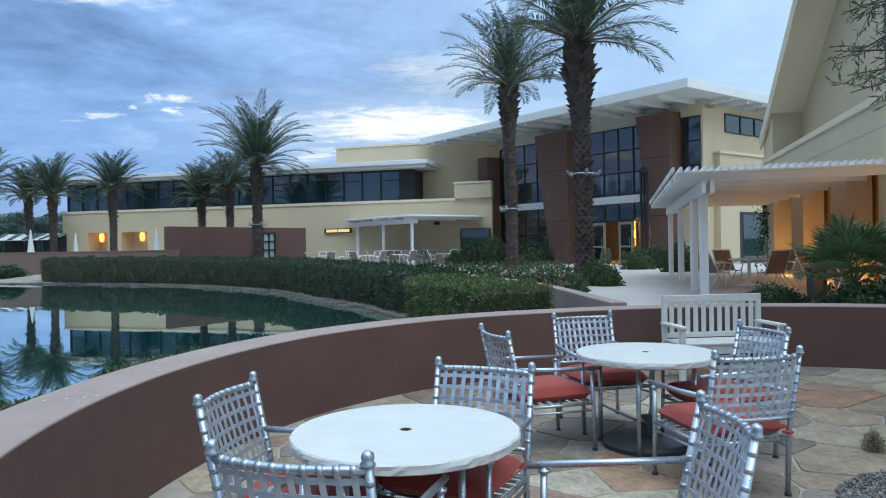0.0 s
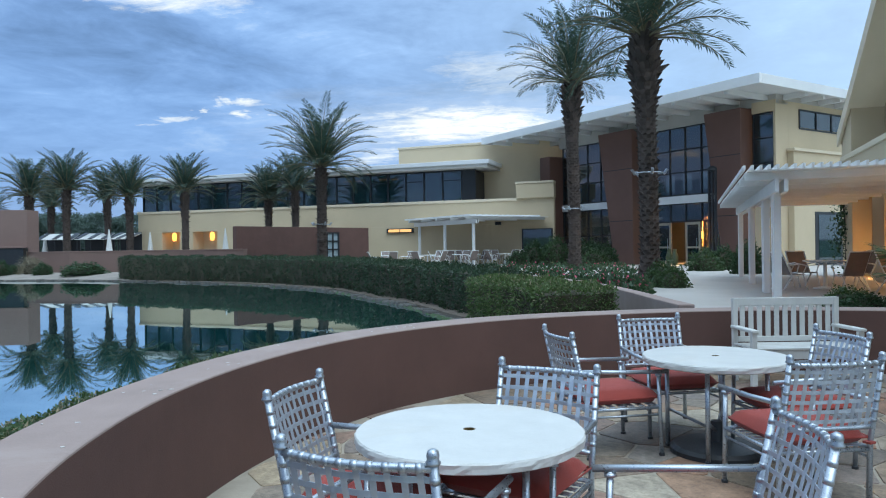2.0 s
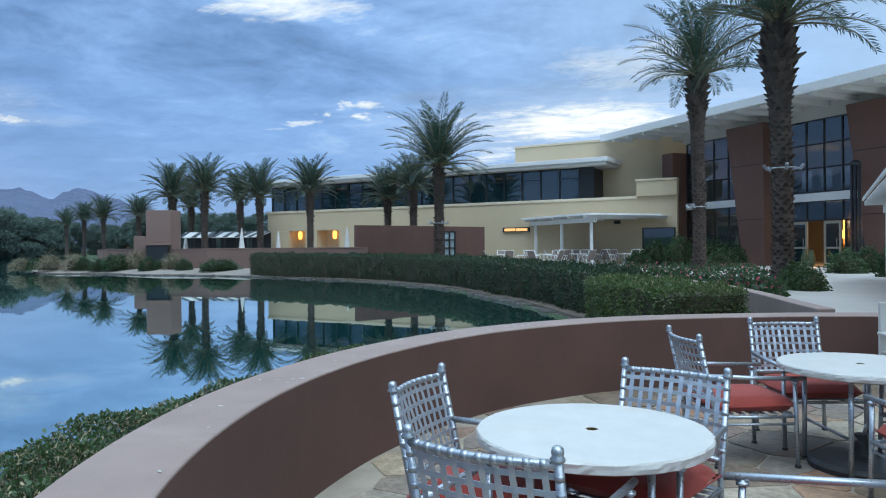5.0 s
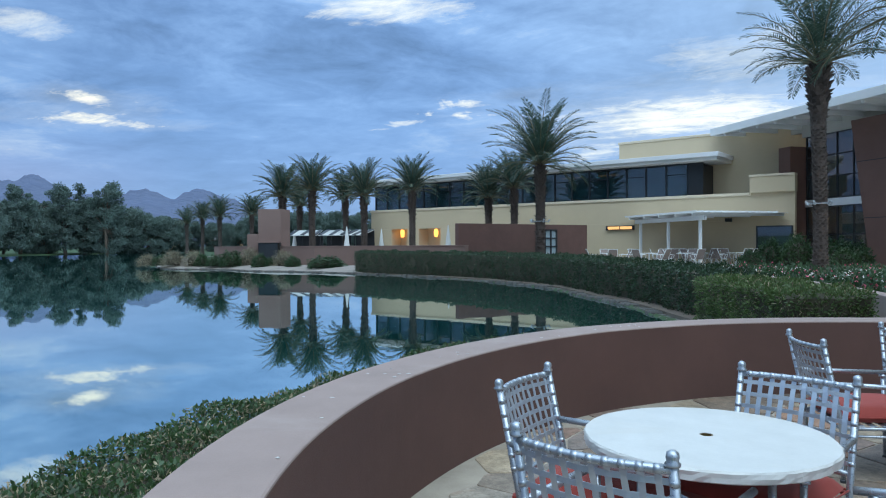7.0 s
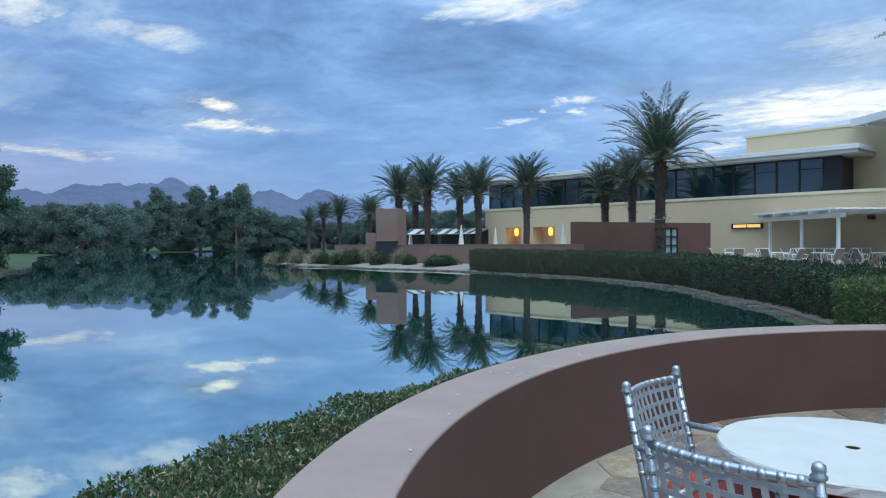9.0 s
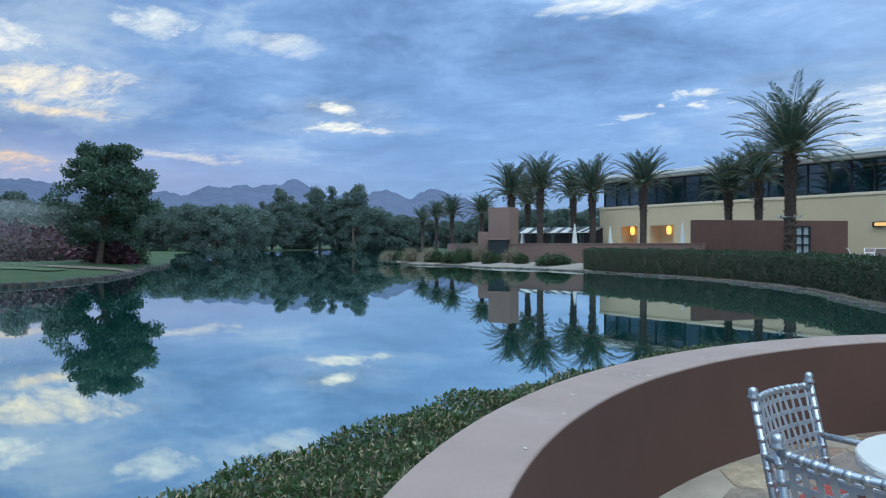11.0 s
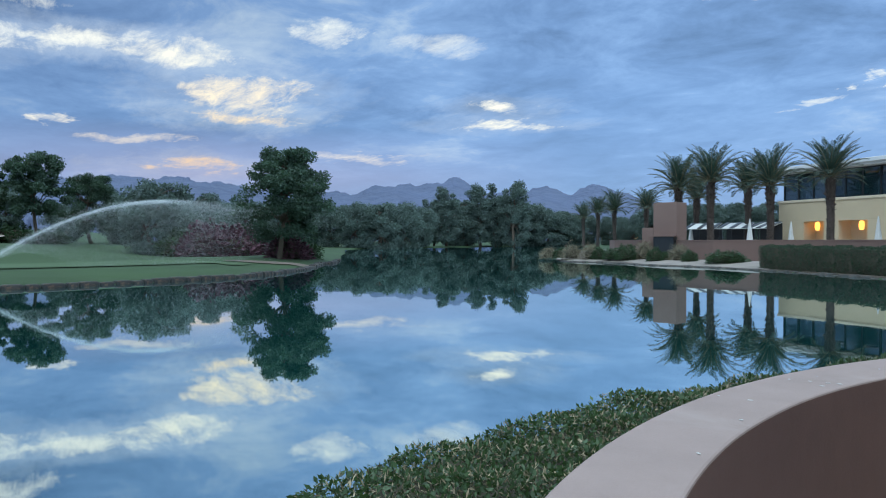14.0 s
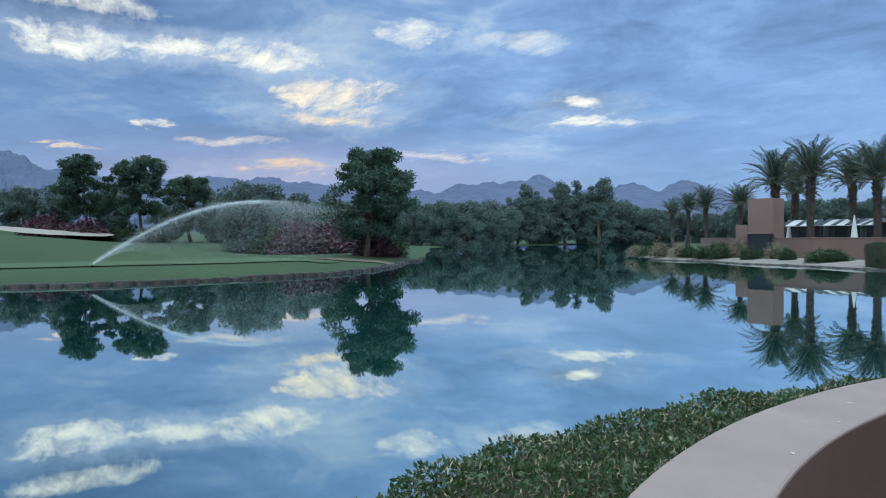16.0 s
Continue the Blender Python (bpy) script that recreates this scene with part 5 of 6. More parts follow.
def palm_meshes(seed, height, fronds, length, trunk_r, leaflets=46, boots=True):
    """Trunk, crown and stalk meshes of a date palm whose crown springs at that height."""
    global rng
    keep, rng = rng, np.random.default_rng(seed)
    trunk = Shape()
    zs = np.linspace(0, height, 26)
    lean = rng.normal(size=2) * 0.01
    mid = [(lean[0] * z + 0.03 * math.sin(z * 0.7), lean[1] * z, z) for z in zs]
    radii = [trunk_r * (1.15 - 0.25 * min(1, z / 1.0) + (0.38 * smoothstep(height - 2.9, height - 1.2, z) if boots else 0.1 * smoothstep(height - 1.6, height - 0.5, z))) * (1.0 if z < height - 0.35 else 0.75) for z in zs]
    trunk.tube(mid, radii, 14)
    rows = int(height / 0.13)
    for r in range(rows):
        z = height * r / rows
        rad = float(np.interp(z, zs, radii))
        big = 0.6 + (1.05 if boots else 0.6) * float(smoothstep(height - 2.8, height - 0.8, z))
        for k in range(9):
            a = 2 * math.pi * (k + 0.5 * (r % 2)) / 9 + rng.normal() * 0.06
            x0, y0 = np.interp(z, zs, [p[0] for p in mid]), np.interp(z, zs, [p[1] for p in mid])
            ca, sa = math.cos(a), math.sin(a)
            out = rad + 0.045 * big + abs(rng.normal()) * 0.065 * big
            w = rad * 0.30
            h = 0.16 * big * (1 + 0.3 * rng.normal())
            b0 = (x0 + ca * rad * 0.9 - sa * w, y0 + sa * rad * 0.9 + ca * w, z)
            b1 = (x0 + ca * rad * 0.9 + sa * w, y0 + sa * rad * 0.9 - ca * w, z)
            t0 = (x0 + ca * out - sa * w * 0.5, y0 + sa * out + ca * w * 0.5, z + h)
            t1 = (x0 + ca * out + sa * w * 0.5, y0 + sa * out - ca * w * 0.5, z + h)
            i0 = (x0 + ca * rad * 0.8, y0 + sa * rad * 0.8, z + h * 0.9)
            trunk.raw([b0, b1, t1, t0, i0], [(0, 1, 2, 3), (3, 2, 4), (0, 3, 4), (1, 4, 2)])
    leaves, stalks = Shape(), Shape()
    for i in range(fronds):
        f = (i + 0.5) / fronds
        az = i * 2.39996 + rng.normal() * 0.15
        lift = radians(86 - 80 * f ** 1.05) + rng.normal() * 0.09
        L = length * (0.78 + 0.28 * math.sin(math.pi * min(1, f + 0.25))) * (1 + 0.06 * rng.normal())
        pts, quads = frond_quads((0.1 * math.cos(az) + mid[-1][0], 0.1 * math.sin(az) + mid[-1][1], height - 0.15 + 0.25 * (1 - f)), az, lift, L, radians(62) * (0.85 + 0.35 * f) + rng.normal() * 0.1, leaflets, 0.17 * length, 0.031, 0)
        leaves.quads(quads)
        stalks.tube([tuple(p) for p in pts[::2]], [0.045 * (1 - 0.85 * k / 7) for k in range(8)], 4, caps=False)
    out = (trunk.mesh("trunk", BARK_PALM, smooth=None), leaves.mesh("crown", FROND, smooth=None), stalks.mesh("frond_heart", FROND_DRY, smooth=None))
    rng = keep
    return out


def plant_palm(meshes, m, label, lights=0.0):
    p = thing("date_palm", m, label, "palm tree", "date palms")
    part("trunk", meshes[0], BARK_PALM, p)
    crown = part("crown", meshes[1], FROND, p)
    part("frond_heart", meshes[2], FROND_DRY, crown)
    if lights:
        ring = part("light_ring", Shape().tube([(0.40 * math.cos(a), 0.40 * math.sin(a), lights) for a in np.linspace(0, 2 * math.pi, 17)], 0.02, 6), METAL, p, "metal band with small spotlights")
        for a in (0.4, 1.6, 2.9, 4.2, 5.4):
            part("spotlight", Shape().tube([(0.44 * math.cos(a), 0.44 * math.sin(a), lights - 0.05), (0.56 * math.cos(a), 0.56 * math.sin(a), lights + 0.10)], 0.045, 8), METAL, ring)
    return p


PALM_B = palm_meshes(11, 7.75, 50, 3.9, 0.31)
PALM_A = palm_meshes(12, 9.1, 50, 3.9, 0.31)
PALM_M = palm_meshes(13, 5.7, 64, 3.4, 0.27, 46, False)
PALM_S = palm_meshes(14, 5.1, 58, 2.65, 0.24, 44, False)
PALM_T = palm_meshes(15, 4.8, 56, 2.65, 0.24, 44, False)
plant_palm(PALM_B, pose(*bearing(11.55, 22.5, PLAZA - 0.05), 0, 0, 30), "tall date palm with shaggy trunk beside the path", 3.45)
plant_palm(PALM_A, pose(*bearing(5.75, 34.2, PLAZA - 0.05)), "tall feathery date palm in the flower bed", 3.0)
plant_palm(PALM_M, pose(*bearing(-14.65, 37.6, 0.25)), "full date palm before the brown garden wall", 2.6)
for az, d, z, sc, turn, ms in ((-16.7, 47, 0.4, 1.0, 40, PALM_S), (-18.75, 48.5, 0.4, 0.95, 100, PALM_T), (-24.95, 50, 0.6, 0.98, 10, PALM_S), (-28.8, 54, 0.6, 1.02, 70, PALM_T), (-32.9, 54, 0.6, 1.04, 200, PALM_S),
                               (-35.3, 58, 0.6, 1.06, 150, PALM_T), (-30.3, 63, 0.6, 1.05, 20, PALM_S), (-33.9, 66, 0.6, 1.0, 250, PALM_T), (-37.6, 75, 0.6, 0.85, 80, PALM_S), (-39.9, 120, 0.4, 1.3, 0, PALM_T), (-41.2, 125, 0.4, 1.2, 50, PALM_S), (-42.3, 135, 0.4, 1.15, 50, PALM_T)):
    plant_palm(ms, pose(*bearing(az, d, z), 0, 0, turn) @ Matrix.Scale(sc, 4), "date palm on the far terrace" if d < 90 else "distant palm across the lake")

# ---- broadleaf trees ----


def tree_meshes(seed, height, spread, clumps, leaves, leaf, trunk_r, fork=0.3, mat=TREE_LEAF, low=0.28, puff=(0.11, 0.24)):
    """Trunk with limbs, and a crown of leaf clumps with gaps between them."""
    global rng
    keep, rng = rng, np.random.default_rng(seed)
    wood = Shape()
    top = np.array([rng.normal() * 0.04 * height, rng.normal() * 0.04 * height, height * 0.8])
    bend = np.array([rng.normal() * 0.05 * height, rng.normal() * 0.05 * height, height * 0.35])
    line = [np.zeros(3), bend * 0.5, bend, (bend + top) / 2, top]
    wood.tube([tuple(p) for p in line], [trunk_r, trunk_r * 0.8, trunk_r * 0.62, trunk_r * 0.4, trunk_r * 0.12], 8)
    centres = []
    for i in range(clumps):
        t = rng.uniform(low, 1.0)
        r = spread * math.sqrt(max(0.05, 1 - ((t - 0.55) / 0.55) ** 2)) * math.sqrt(rng.uniform(0.1, 1.0)) * rng.uniform(0.7, 1.15)
        a = rng.uniform(0, 2 * math.pi)
        c = np.array([top[0] * t + r * math.cos(a), top[1] * t + r * math.sin(a), height * t * 0.97])
        centres.append(c)
        if i % 2 == 0:
            f = max(fork, min(0.9, t - 0.25))
            s = np.array([np.interp(f, [0, 0.175, 0.35, 0.575, 0.8], [p[k] for p in line]) for k in range(3)]) if f < 0.8 else top
            s = np.array(line[2]) if f < 0.4 else (np.array(line[3]) if f < 0.6 else np.array(line[4]))
            mid = (s + c) / 2 + np.array([0, 0, 0.05 * height])
            wood.tube([tuple(s), tuple(mid), tuple(c)], [trunk_r * 0.3, trunk_r * 0.16, trunk_r * 0.04], 5, caps=False)
    per = leaves // clumps
    places = []
    for c in centres:
        size = spread * rng.uniform(*puff)
        q = rng.normal(size=(per, 3))
        q *= (rng.uniform(0.05, 1, (per, 1)) ** 0.45 / np.linalg.norm(q, axis=1)[:, None]) * np.array([1.5 * size, 1.5 * size, size])
        places.append(c + q)
    crown = Shape().quads(leaf_quads(np.concatenate(places), leaf, ratio=0.6))
    out = (wood.mesh("trunk", BARK, smooth=True), crown.mesh("crown", mat, smooth=None))
    rng = keep
    return out


def plant_tree(meshes, m, label, category="tree", name="tree", group=""):
    t = thing(name, m, label, category, group)
    part("trunk", meshes[0], BARK, t)
    part("crown", meshes[1], TREE_LEAF, t)
    return t


BROAD = tree_meshes(21, 7.6, 3.05, 120, 46000, 0.15, 0.22, low=0.22, puff=(0.08, 0.19))
AIRY = tree_meshes(22, 9.0, 2.9, 85, 24000, 0.19, 0.20, low=0.36, puff=(0.09, 0.2))
# these two crowns take the leaf colour paled to imitate haze
ROUND = tree_meshes(23, 7.0, 3.6, 80, 26000, 0.22, 0.3, low=0.05, puff=(0.13, 0.27), mat=HAZED_LEAF)
SLIM = tree_meshes(24, 10.0, 2.4, 75, 20000, 0.22, 0.25, low=0.10, puff=(0.15, 0.3), mat=HAZED_LEAF)


def on_ground(az, d):
    p = bearing(az, d)
    return float(ground_height(np.array([p.x]), np.array([p.y]))[0])


def tree_at(meshes, az, d, top_rise, turn, label, h):
    """Stands on the ground at a bearing and distance; its top is at the given rise above eye level."""
    z = on_ground(az, d) - 0.1
    sc = (1.6 + top_rise * d - z) / h
    plant_tree(meshes, pose(*bearing(az, d, z), 0, 0, turn) @ Matrix.Scale(sc, 4), label)


tree_at(BROAD, -66.9, 48, 0.133, 0, "full dark green tree on the golf spit", 7.9)
tree_at(AIRY, -87.1, 72, 0.115, 20, "open crowned tree behind the fairway", 9.3)
tree_at(AIRY, -83.6, 70, 0.116, 120, "open crowned tree beside the bunker", 9.3)
tree_at(BROAD, -80.2, 75, 0.088, 80, "young tree beyond the fairway", 7.9)
tree_at(ROUND, -76.1, 62, 0.080, 40, "low spreading tree behind the green", 7.4)
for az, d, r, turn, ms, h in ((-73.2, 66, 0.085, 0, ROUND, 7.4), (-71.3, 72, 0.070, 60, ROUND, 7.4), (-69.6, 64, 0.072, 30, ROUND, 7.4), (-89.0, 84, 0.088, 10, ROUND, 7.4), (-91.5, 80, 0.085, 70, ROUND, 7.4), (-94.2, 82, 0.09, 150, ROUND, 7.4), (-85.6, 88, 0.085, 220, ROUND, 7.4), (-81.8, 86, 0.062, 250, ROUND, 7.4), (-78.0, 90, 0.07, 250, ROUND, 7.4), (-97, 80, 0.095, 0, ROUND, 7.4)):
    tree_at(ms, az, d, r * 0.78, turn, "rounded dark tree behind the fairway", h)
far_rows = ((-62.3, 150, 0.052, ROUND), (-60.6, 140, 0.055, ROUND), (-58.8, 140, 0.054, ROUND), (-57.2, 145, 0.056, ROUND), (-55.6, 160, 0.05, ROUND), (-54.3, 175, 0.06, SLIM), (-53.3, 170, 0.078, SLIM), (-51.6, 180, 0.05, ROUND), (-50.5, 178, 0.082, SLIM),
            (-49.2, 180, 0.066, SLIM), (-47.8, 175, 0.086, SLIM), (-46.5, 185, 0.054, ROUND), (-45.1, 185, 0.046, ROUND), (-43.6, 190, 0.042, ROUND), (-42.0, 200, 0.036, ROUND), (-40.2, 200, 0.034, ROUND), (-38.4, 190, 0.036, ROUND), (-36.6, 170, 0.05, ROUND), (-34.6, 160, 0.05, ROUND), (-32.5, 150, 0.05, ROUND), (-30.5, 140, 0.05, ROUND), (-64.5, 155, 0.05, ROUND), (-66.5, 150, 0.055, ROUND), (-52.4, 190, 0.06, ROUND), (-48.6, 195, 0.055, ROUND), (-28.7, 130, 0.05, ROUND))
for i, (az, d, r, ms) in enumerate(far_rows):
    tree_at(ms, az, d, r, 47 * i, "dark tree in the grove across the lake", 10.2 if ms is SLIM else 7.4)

# ---- mountains ----
PROFILE = [(-130, 0.09), (-110, 0.10), (-100, 0.105), (-92.3, 0.1098), (-88.5, 0.0905), (-85, 0.080), (-81.4, 0.079), (-77.5, 0.082), (-73.9, 0.0879), (-70.8, 0.0785), (-67, 0.07), (-63.1, 0.066), (-60, 0.072), (-57.2, 0.0828), (-55.3, 0.0745),
           (-52.6, 0.0874), (-49.9, 0.0732), (-46.9, 0.0683), (-45.1, 0.0754), (-43.4, 0.0685), (-41, 0.0794), (-37.7, 0.060), (-35, 0.045), (-30, 0.03), (-20, 0.02), (10, 0.01)]


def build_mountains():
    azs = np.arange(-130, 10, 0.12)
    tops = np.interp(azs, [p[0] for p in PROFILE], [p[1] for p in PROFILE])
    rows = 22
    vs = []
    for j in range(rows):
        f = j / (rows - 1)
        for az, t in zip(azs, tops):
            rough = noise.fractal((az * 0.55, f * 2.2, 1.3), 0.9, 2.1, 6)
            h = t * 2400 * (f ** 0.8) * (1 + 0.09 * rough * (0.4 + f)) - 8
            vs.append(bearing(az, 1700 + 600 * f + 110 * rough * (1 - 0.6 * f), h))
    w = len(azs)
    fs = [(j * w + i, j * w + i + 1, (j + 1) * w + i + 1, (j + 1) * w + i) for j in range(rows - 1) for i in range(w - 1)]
    return single("mountains", Shape().raw(vs, fs), ROCK_HAZED, "bare desert mountains beyond the lake, coloured blue grey for haze", "mountain", "structure", smooth=None)


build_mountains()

# ---- plaza and terrace furniture ----


def build_sling_chair(m):
    c = thing("terrace_chair", m, "white framed terrace armchair with taupe sling seat", "chair", "terrace chairs")
    for s in (-1, 1):
        x = s * 0.28
        part("leg", Shape().tube([(x, 0.30, 0.0), (x, 0.16, 0.40), (x, 0.26, 0.62), (x, 0.05, 0.66), (x, -0.22, 0.62)], 0.018, 6), WHITE, c, smooth=True)
        part("leg", Shape().tube([(x, -0.36, 0.0), (x, -0.1, 0.36), (x, 0.16, 0.40)], 0.018, 6), WHITE, c, smooth=True)
        part("back_post", Shape().tube([(x * 0.95, -0.12, 0.36), (x * 0.95, -0.24, 0.62), (x * 0.95, -0.40, 0.96)], 0.018, 6), WHITE, c, smooth=True)
    part("top_rail", Shape().tube([(-0.27, -0.40, 0.96), (0.27, -0.40, 0.96)], 0.018, 6), WHITE, c, smooth=True)
    part("backrest", Shape().raw([(-0.255, -0.13, 0.37), (0.255, -0.13, 0.37), (0.255, -0.25, 0.62), (-0.255, -0.25, 0.62), (0.255, -0.40, 0.95), (-0.255, -0.40, 0.95),
                                  (-0.255, -0.145, 0.37), (0.255, -0.145, 0.37), (0.255, -0.265, 0.62), (-0.255, -0.265, 0.62), (0.255, -0.415, 0.95), (-0.255, -0.415, 0.95)],
                                 [(0, 1, 2, 3), (3, 2, 4, 5), (7, 6, 9, 8), (8, 9, 11, 10), (0, 3, 9, 6), (3, 5, 11, 9), (1, 7, 8, 2), (2, 8, 10, 4), (5, 4, 10, 11), (0, 6, 7, 1)]), SLING, c, "taupe sling back")
    part("seat", Shape().box((0, 0.04, 0.395), (0.52, 0.40, 0.012)), SLING, c, "taupe sling seat")
    return c


def build_terrace_table(m):
    t = thing("terrace_table", m, "round white terrace table on a pedestal", "table", "terrace tables")
    part("tabletop", Shape().lathe([(0.5, 0.70), (0.53, 0.71), (0.53, 0.73), (0.5, 0.735)], 28), WHITE, t)
    part("pedestal", Shape().lathe([(0.3, 0.0), (0.28, 0.03), (0.05, 0.06), (0.04, 0.68), (0.16, 0.70)], 16), WHITE, t)
    return t


def table_group(places, first=[]):
    """Tables with chairs round them: x, y, floor height, first chair's turn, chairs."""
    for x, y, z, turn, count in places:
        if first:
            copy_thing(first[1], pose(x, y, z))
        else:
            first += [build_sling_chair(pose(0, 0, 0)), build_terrace_table(pose(x, y, z))]
        for k in range(count):
            a = turn + 360.0 * k / max(count, 1)
            m = pose(x + 0.95 * math.cos(radians(a)), y + 0.95 * math.sin(radians(a)), z, 0, 0, a + 90)
            if len(first) == 2:
                first[0].matrix_basis = m
                first.append(True)
            else:
                copy_thing(first[0], m)


def spot(az, d):
    p = bearing(az, d)
    return p.x, p.y


table_group([(8.35, 19.0, PLAZA, 100, 4), (9.6, 16.2, PLAZA, 30, 4), (*spot(-9.2, 43.6), PLAZA, 20, 4), (*spot(-6.1, 43.4), PLAZA, 60, 4), (*spot(-4.4, 46.2), PLAZA, 10, 4), (*spot(-2.4, 46.0), PLAZA, 50, 4), (*spot(0.2, 45.0), PLAZA, 30, 4), (*spot(-3.4, 43.6), PLAZA, 75, 3)])

# ---- shrubs and beds ----


def shrub_meshes(seed, leaves, leaf, mat, squash=0.75, ratio=0.5):
    """A rounded shrub of one metre across, leaves round a twiggy core."""
    global rng
    keep, rng = rng, np.random.default_rng(seed)
    d = rng.normal(size=(leaves, 3))
    d /= np.linalg.norm(d, axis=1)[:, None]
    d[:, 2] = np.abs(d[:, 2])
    r = 0.5 * rng.uniform(0.55, 1, leaves) ** 0.6 * (1 + 0.12 * np.sin(d[:, 0] * 7 + 1) + 0.10 * np.sin(d[:, 1] * 9 + d[:, 2] * 5))
    p = d * r[:, None] * np.array([1, 1, 2 * squash])
    crown = Shape().quads(leaf_quads(p, leaf, out=d * 0.7, ratio=ratio)).mesh("foliage", mat, smooth=None)
    core = Shape().lathe([(0.30, 0.0), (0.36, squash * 0.25), (0.30, squash * 0.55), (0.12, squash * 0.78)], 12).mesh("stems", TWIG, smooth=True)
    rng = keep
    return crown, core


SHRUB = shrub_meshes(31, 2600, 0.07, LEAF)
SHRUB_DARK = shrub_meshes(32, 2600, 0.075, DARK_LEAF)
SHRUB_RED = shrub_meshes(33, 2600, 0.08, BLOOM)
SHRUB_BUFF = shrub_meshes(34, 1500, 0.26, REED, 0.8, 0.06)


def plant_shrub(ms, x, y, z, width, height, label, turn=0):
    s = thing("shrub", Matrix.Translation((x, y, z)) @ pose(0, 0, 0, 0, 0, turn) @ Matrix.Diagonal((width, width, height / 0.75, 1)), label, "shrub", "shrubs")
    part("foliage", ms[0], LEAF, s)
    part("stem_core", ms[1], TWIG, s)


green, dark = "leafy green shrub in the plaza bed", "rounded dark green shrub on the gravel bank"
for i, (az, d, w, h, ms) in enumerate(((2.6, 43.5, 1.6, 1.5, SHRUB_DARK), (4.3, 43.0, 1.8, 1.7, SHRUB), (6.6, 42.5, 2.0, 1.5, SHRUB_DARK), (8.0, 42.0, 1.7, 1.3, SHRUB_DARK), (7.3, 40.5, 1.5, 1.0, SHRUB), (1.2, 42.0, 1.4, 0.9, SHRUB_DARK),
                                       (12.6, 21.2, 1.15, 0.75, SHRUB), (13.3, 20.6, 0.9, 0.6, SHRUB), (11.9, 20.9, 0.8, 0.5, SHRUB), (15.6, 33.0, 1.4, 1.0, SHRUB), (16.9, 34.5, 1.3, 1.1, SHRUB_DARK), (18.6, 30.0, 1.2, 1.3, SHRUB_DARK), (20.4, 31.5, 0.9, 0.7, SHRUB_DARK),
                                       (25.0, 14.2, 0.9, 0.45, SHRUB), (26.2, 13.8, 0.8, 0.42, SHRUB_DARK), (29.8, 13.0, 0.9, 0.5, SHRUB_DARK), (31.2, 12.5, 1.0, 0.55, SHRUB_DARK), (32.4, 12.8, 1.1, 0.65, SHRUB_DARK), (33.8, 12.4, 1.2, 0.6, SHRUB_DARK), (35.5, 12.4, 1.3, 0.7, SHRUB_DARK))):
    plant_shrub(ms, *spot(az, d), PLAZA - 0.05, w, h, green if ms is SHRUB else "dense dark shrub in the plaza bed", 37 * i)
for i, (az, d, w, h, ms) in enumerate(((-45.2, 54.5, 1.5, 0.9, SHRUB_BUFF), (-44.2, 54, 1.6, 1.0, SHRUB_DARK), (-43.4, 53, 1.7, 1.15, SHRUB_BUFF), (-41.9, 51.5, 1.6, 1.2, SHRUB_BUFF), (-41.3, 51, 1.4, 1.1, SHRUB_DARK), (-40.4, 50, 1.4, 1.0, SHRUB_DARK), (-39.2, 49.5, 2.1, 1.35, SHRUB_DARK), (-37.8, 49.5, 1.5, 1.4, SHRUB_BUFF), (-37.0, 46.5, 1.3, 1.15, SHRUB_DARK), (-36.2, 47.5, 0.9, 0.8, SHRUB_DARK),
                                       (-35.2, 46.5, 1.5, 1.2, SHRUB_BUFF), (-34.5, 45.0, 1.2, 0.95, SHRUB_DARK), (-31.9, 43.2, 2.8, 0.95, SHRUB_DARK))):
    plant_shrub(ms, *spot(az, d), 0.3, 0.8 * w, 0.72 * h, dark if ms is SHRUB_DARK else "buff clump of dry ornamental grass on the gravel bank", 53 * i)
for i, (az, d, w, h) in enumerate(((-66.2, 50, 3.4, 1.7), (-64.9, 51, 2.4, 1.5), (-70.2, 58, 5.0, 2.4), (-72.3, 58, 4.5, 2.6), (-74.0, 60, 4.0, 2.2), (-85.0, 70, 3.5, 1.6), (-87.5, 70, 4.0, 1.8), (-90.0, 72, 4.0, 1.9), (-82.8, 72, 3.0, 1.4))):
    plant_shrub(SHRUB_RED if i in (0, 2, 3, 6, 7) else SHRUB_DARK, *spot(az, d), on_ground(az, d) - 0.1, w, h, "broad bougainvillea bush with dull magenta bloom" if i in (0, 2, 3, 6, 7) else "broad dark bush behind the green", 71 * i)

# low flowers under the tall palms
count = 9000
u, v = rng.uniform(0, 1, count), rng.uniform(0, 1, count)
lx = np.interp(u, [0, 0.55, 1], [2.45, 1.4, -1.0]) + v * np.interp(u, [0, 0.5, 1], [0.7, 3.0, 7.5])
ly = np.interp(u, [0, 0.55, 1], [14.2, 20.5, 38.0]) + v * 1.5
hz = PLAZA + 0.05 + rng.uniform(0, 1, count) ** 1.4 * np.interp(u, [0, 0.4, 1], [0.12, 0.22, 0.35]) * (0.7 + 0.3 * np.sin(lx * 3) * np.cos(ly * 2.1))
bed = single("flower_bed", Shape().quads(leaf_quads(np.stack([lx, ly, hz], 1), 0.13, out=np.array([[0, 0, 0.8]]))), DARK_LEAF, "low leafy bed with pink flowers round the palms", "flower bed", "stuff", smooth=None)
pick = rng.choice(count, 650, replace=False)
part("blossoms", Shape().quads(leaf_quads(np.stack([lx, ly, hz + 0.07], 1)[pick], 0.07, ratio=0.9)), BLOOM_PINK, bed, "pink and red blossoms", smooth=None)


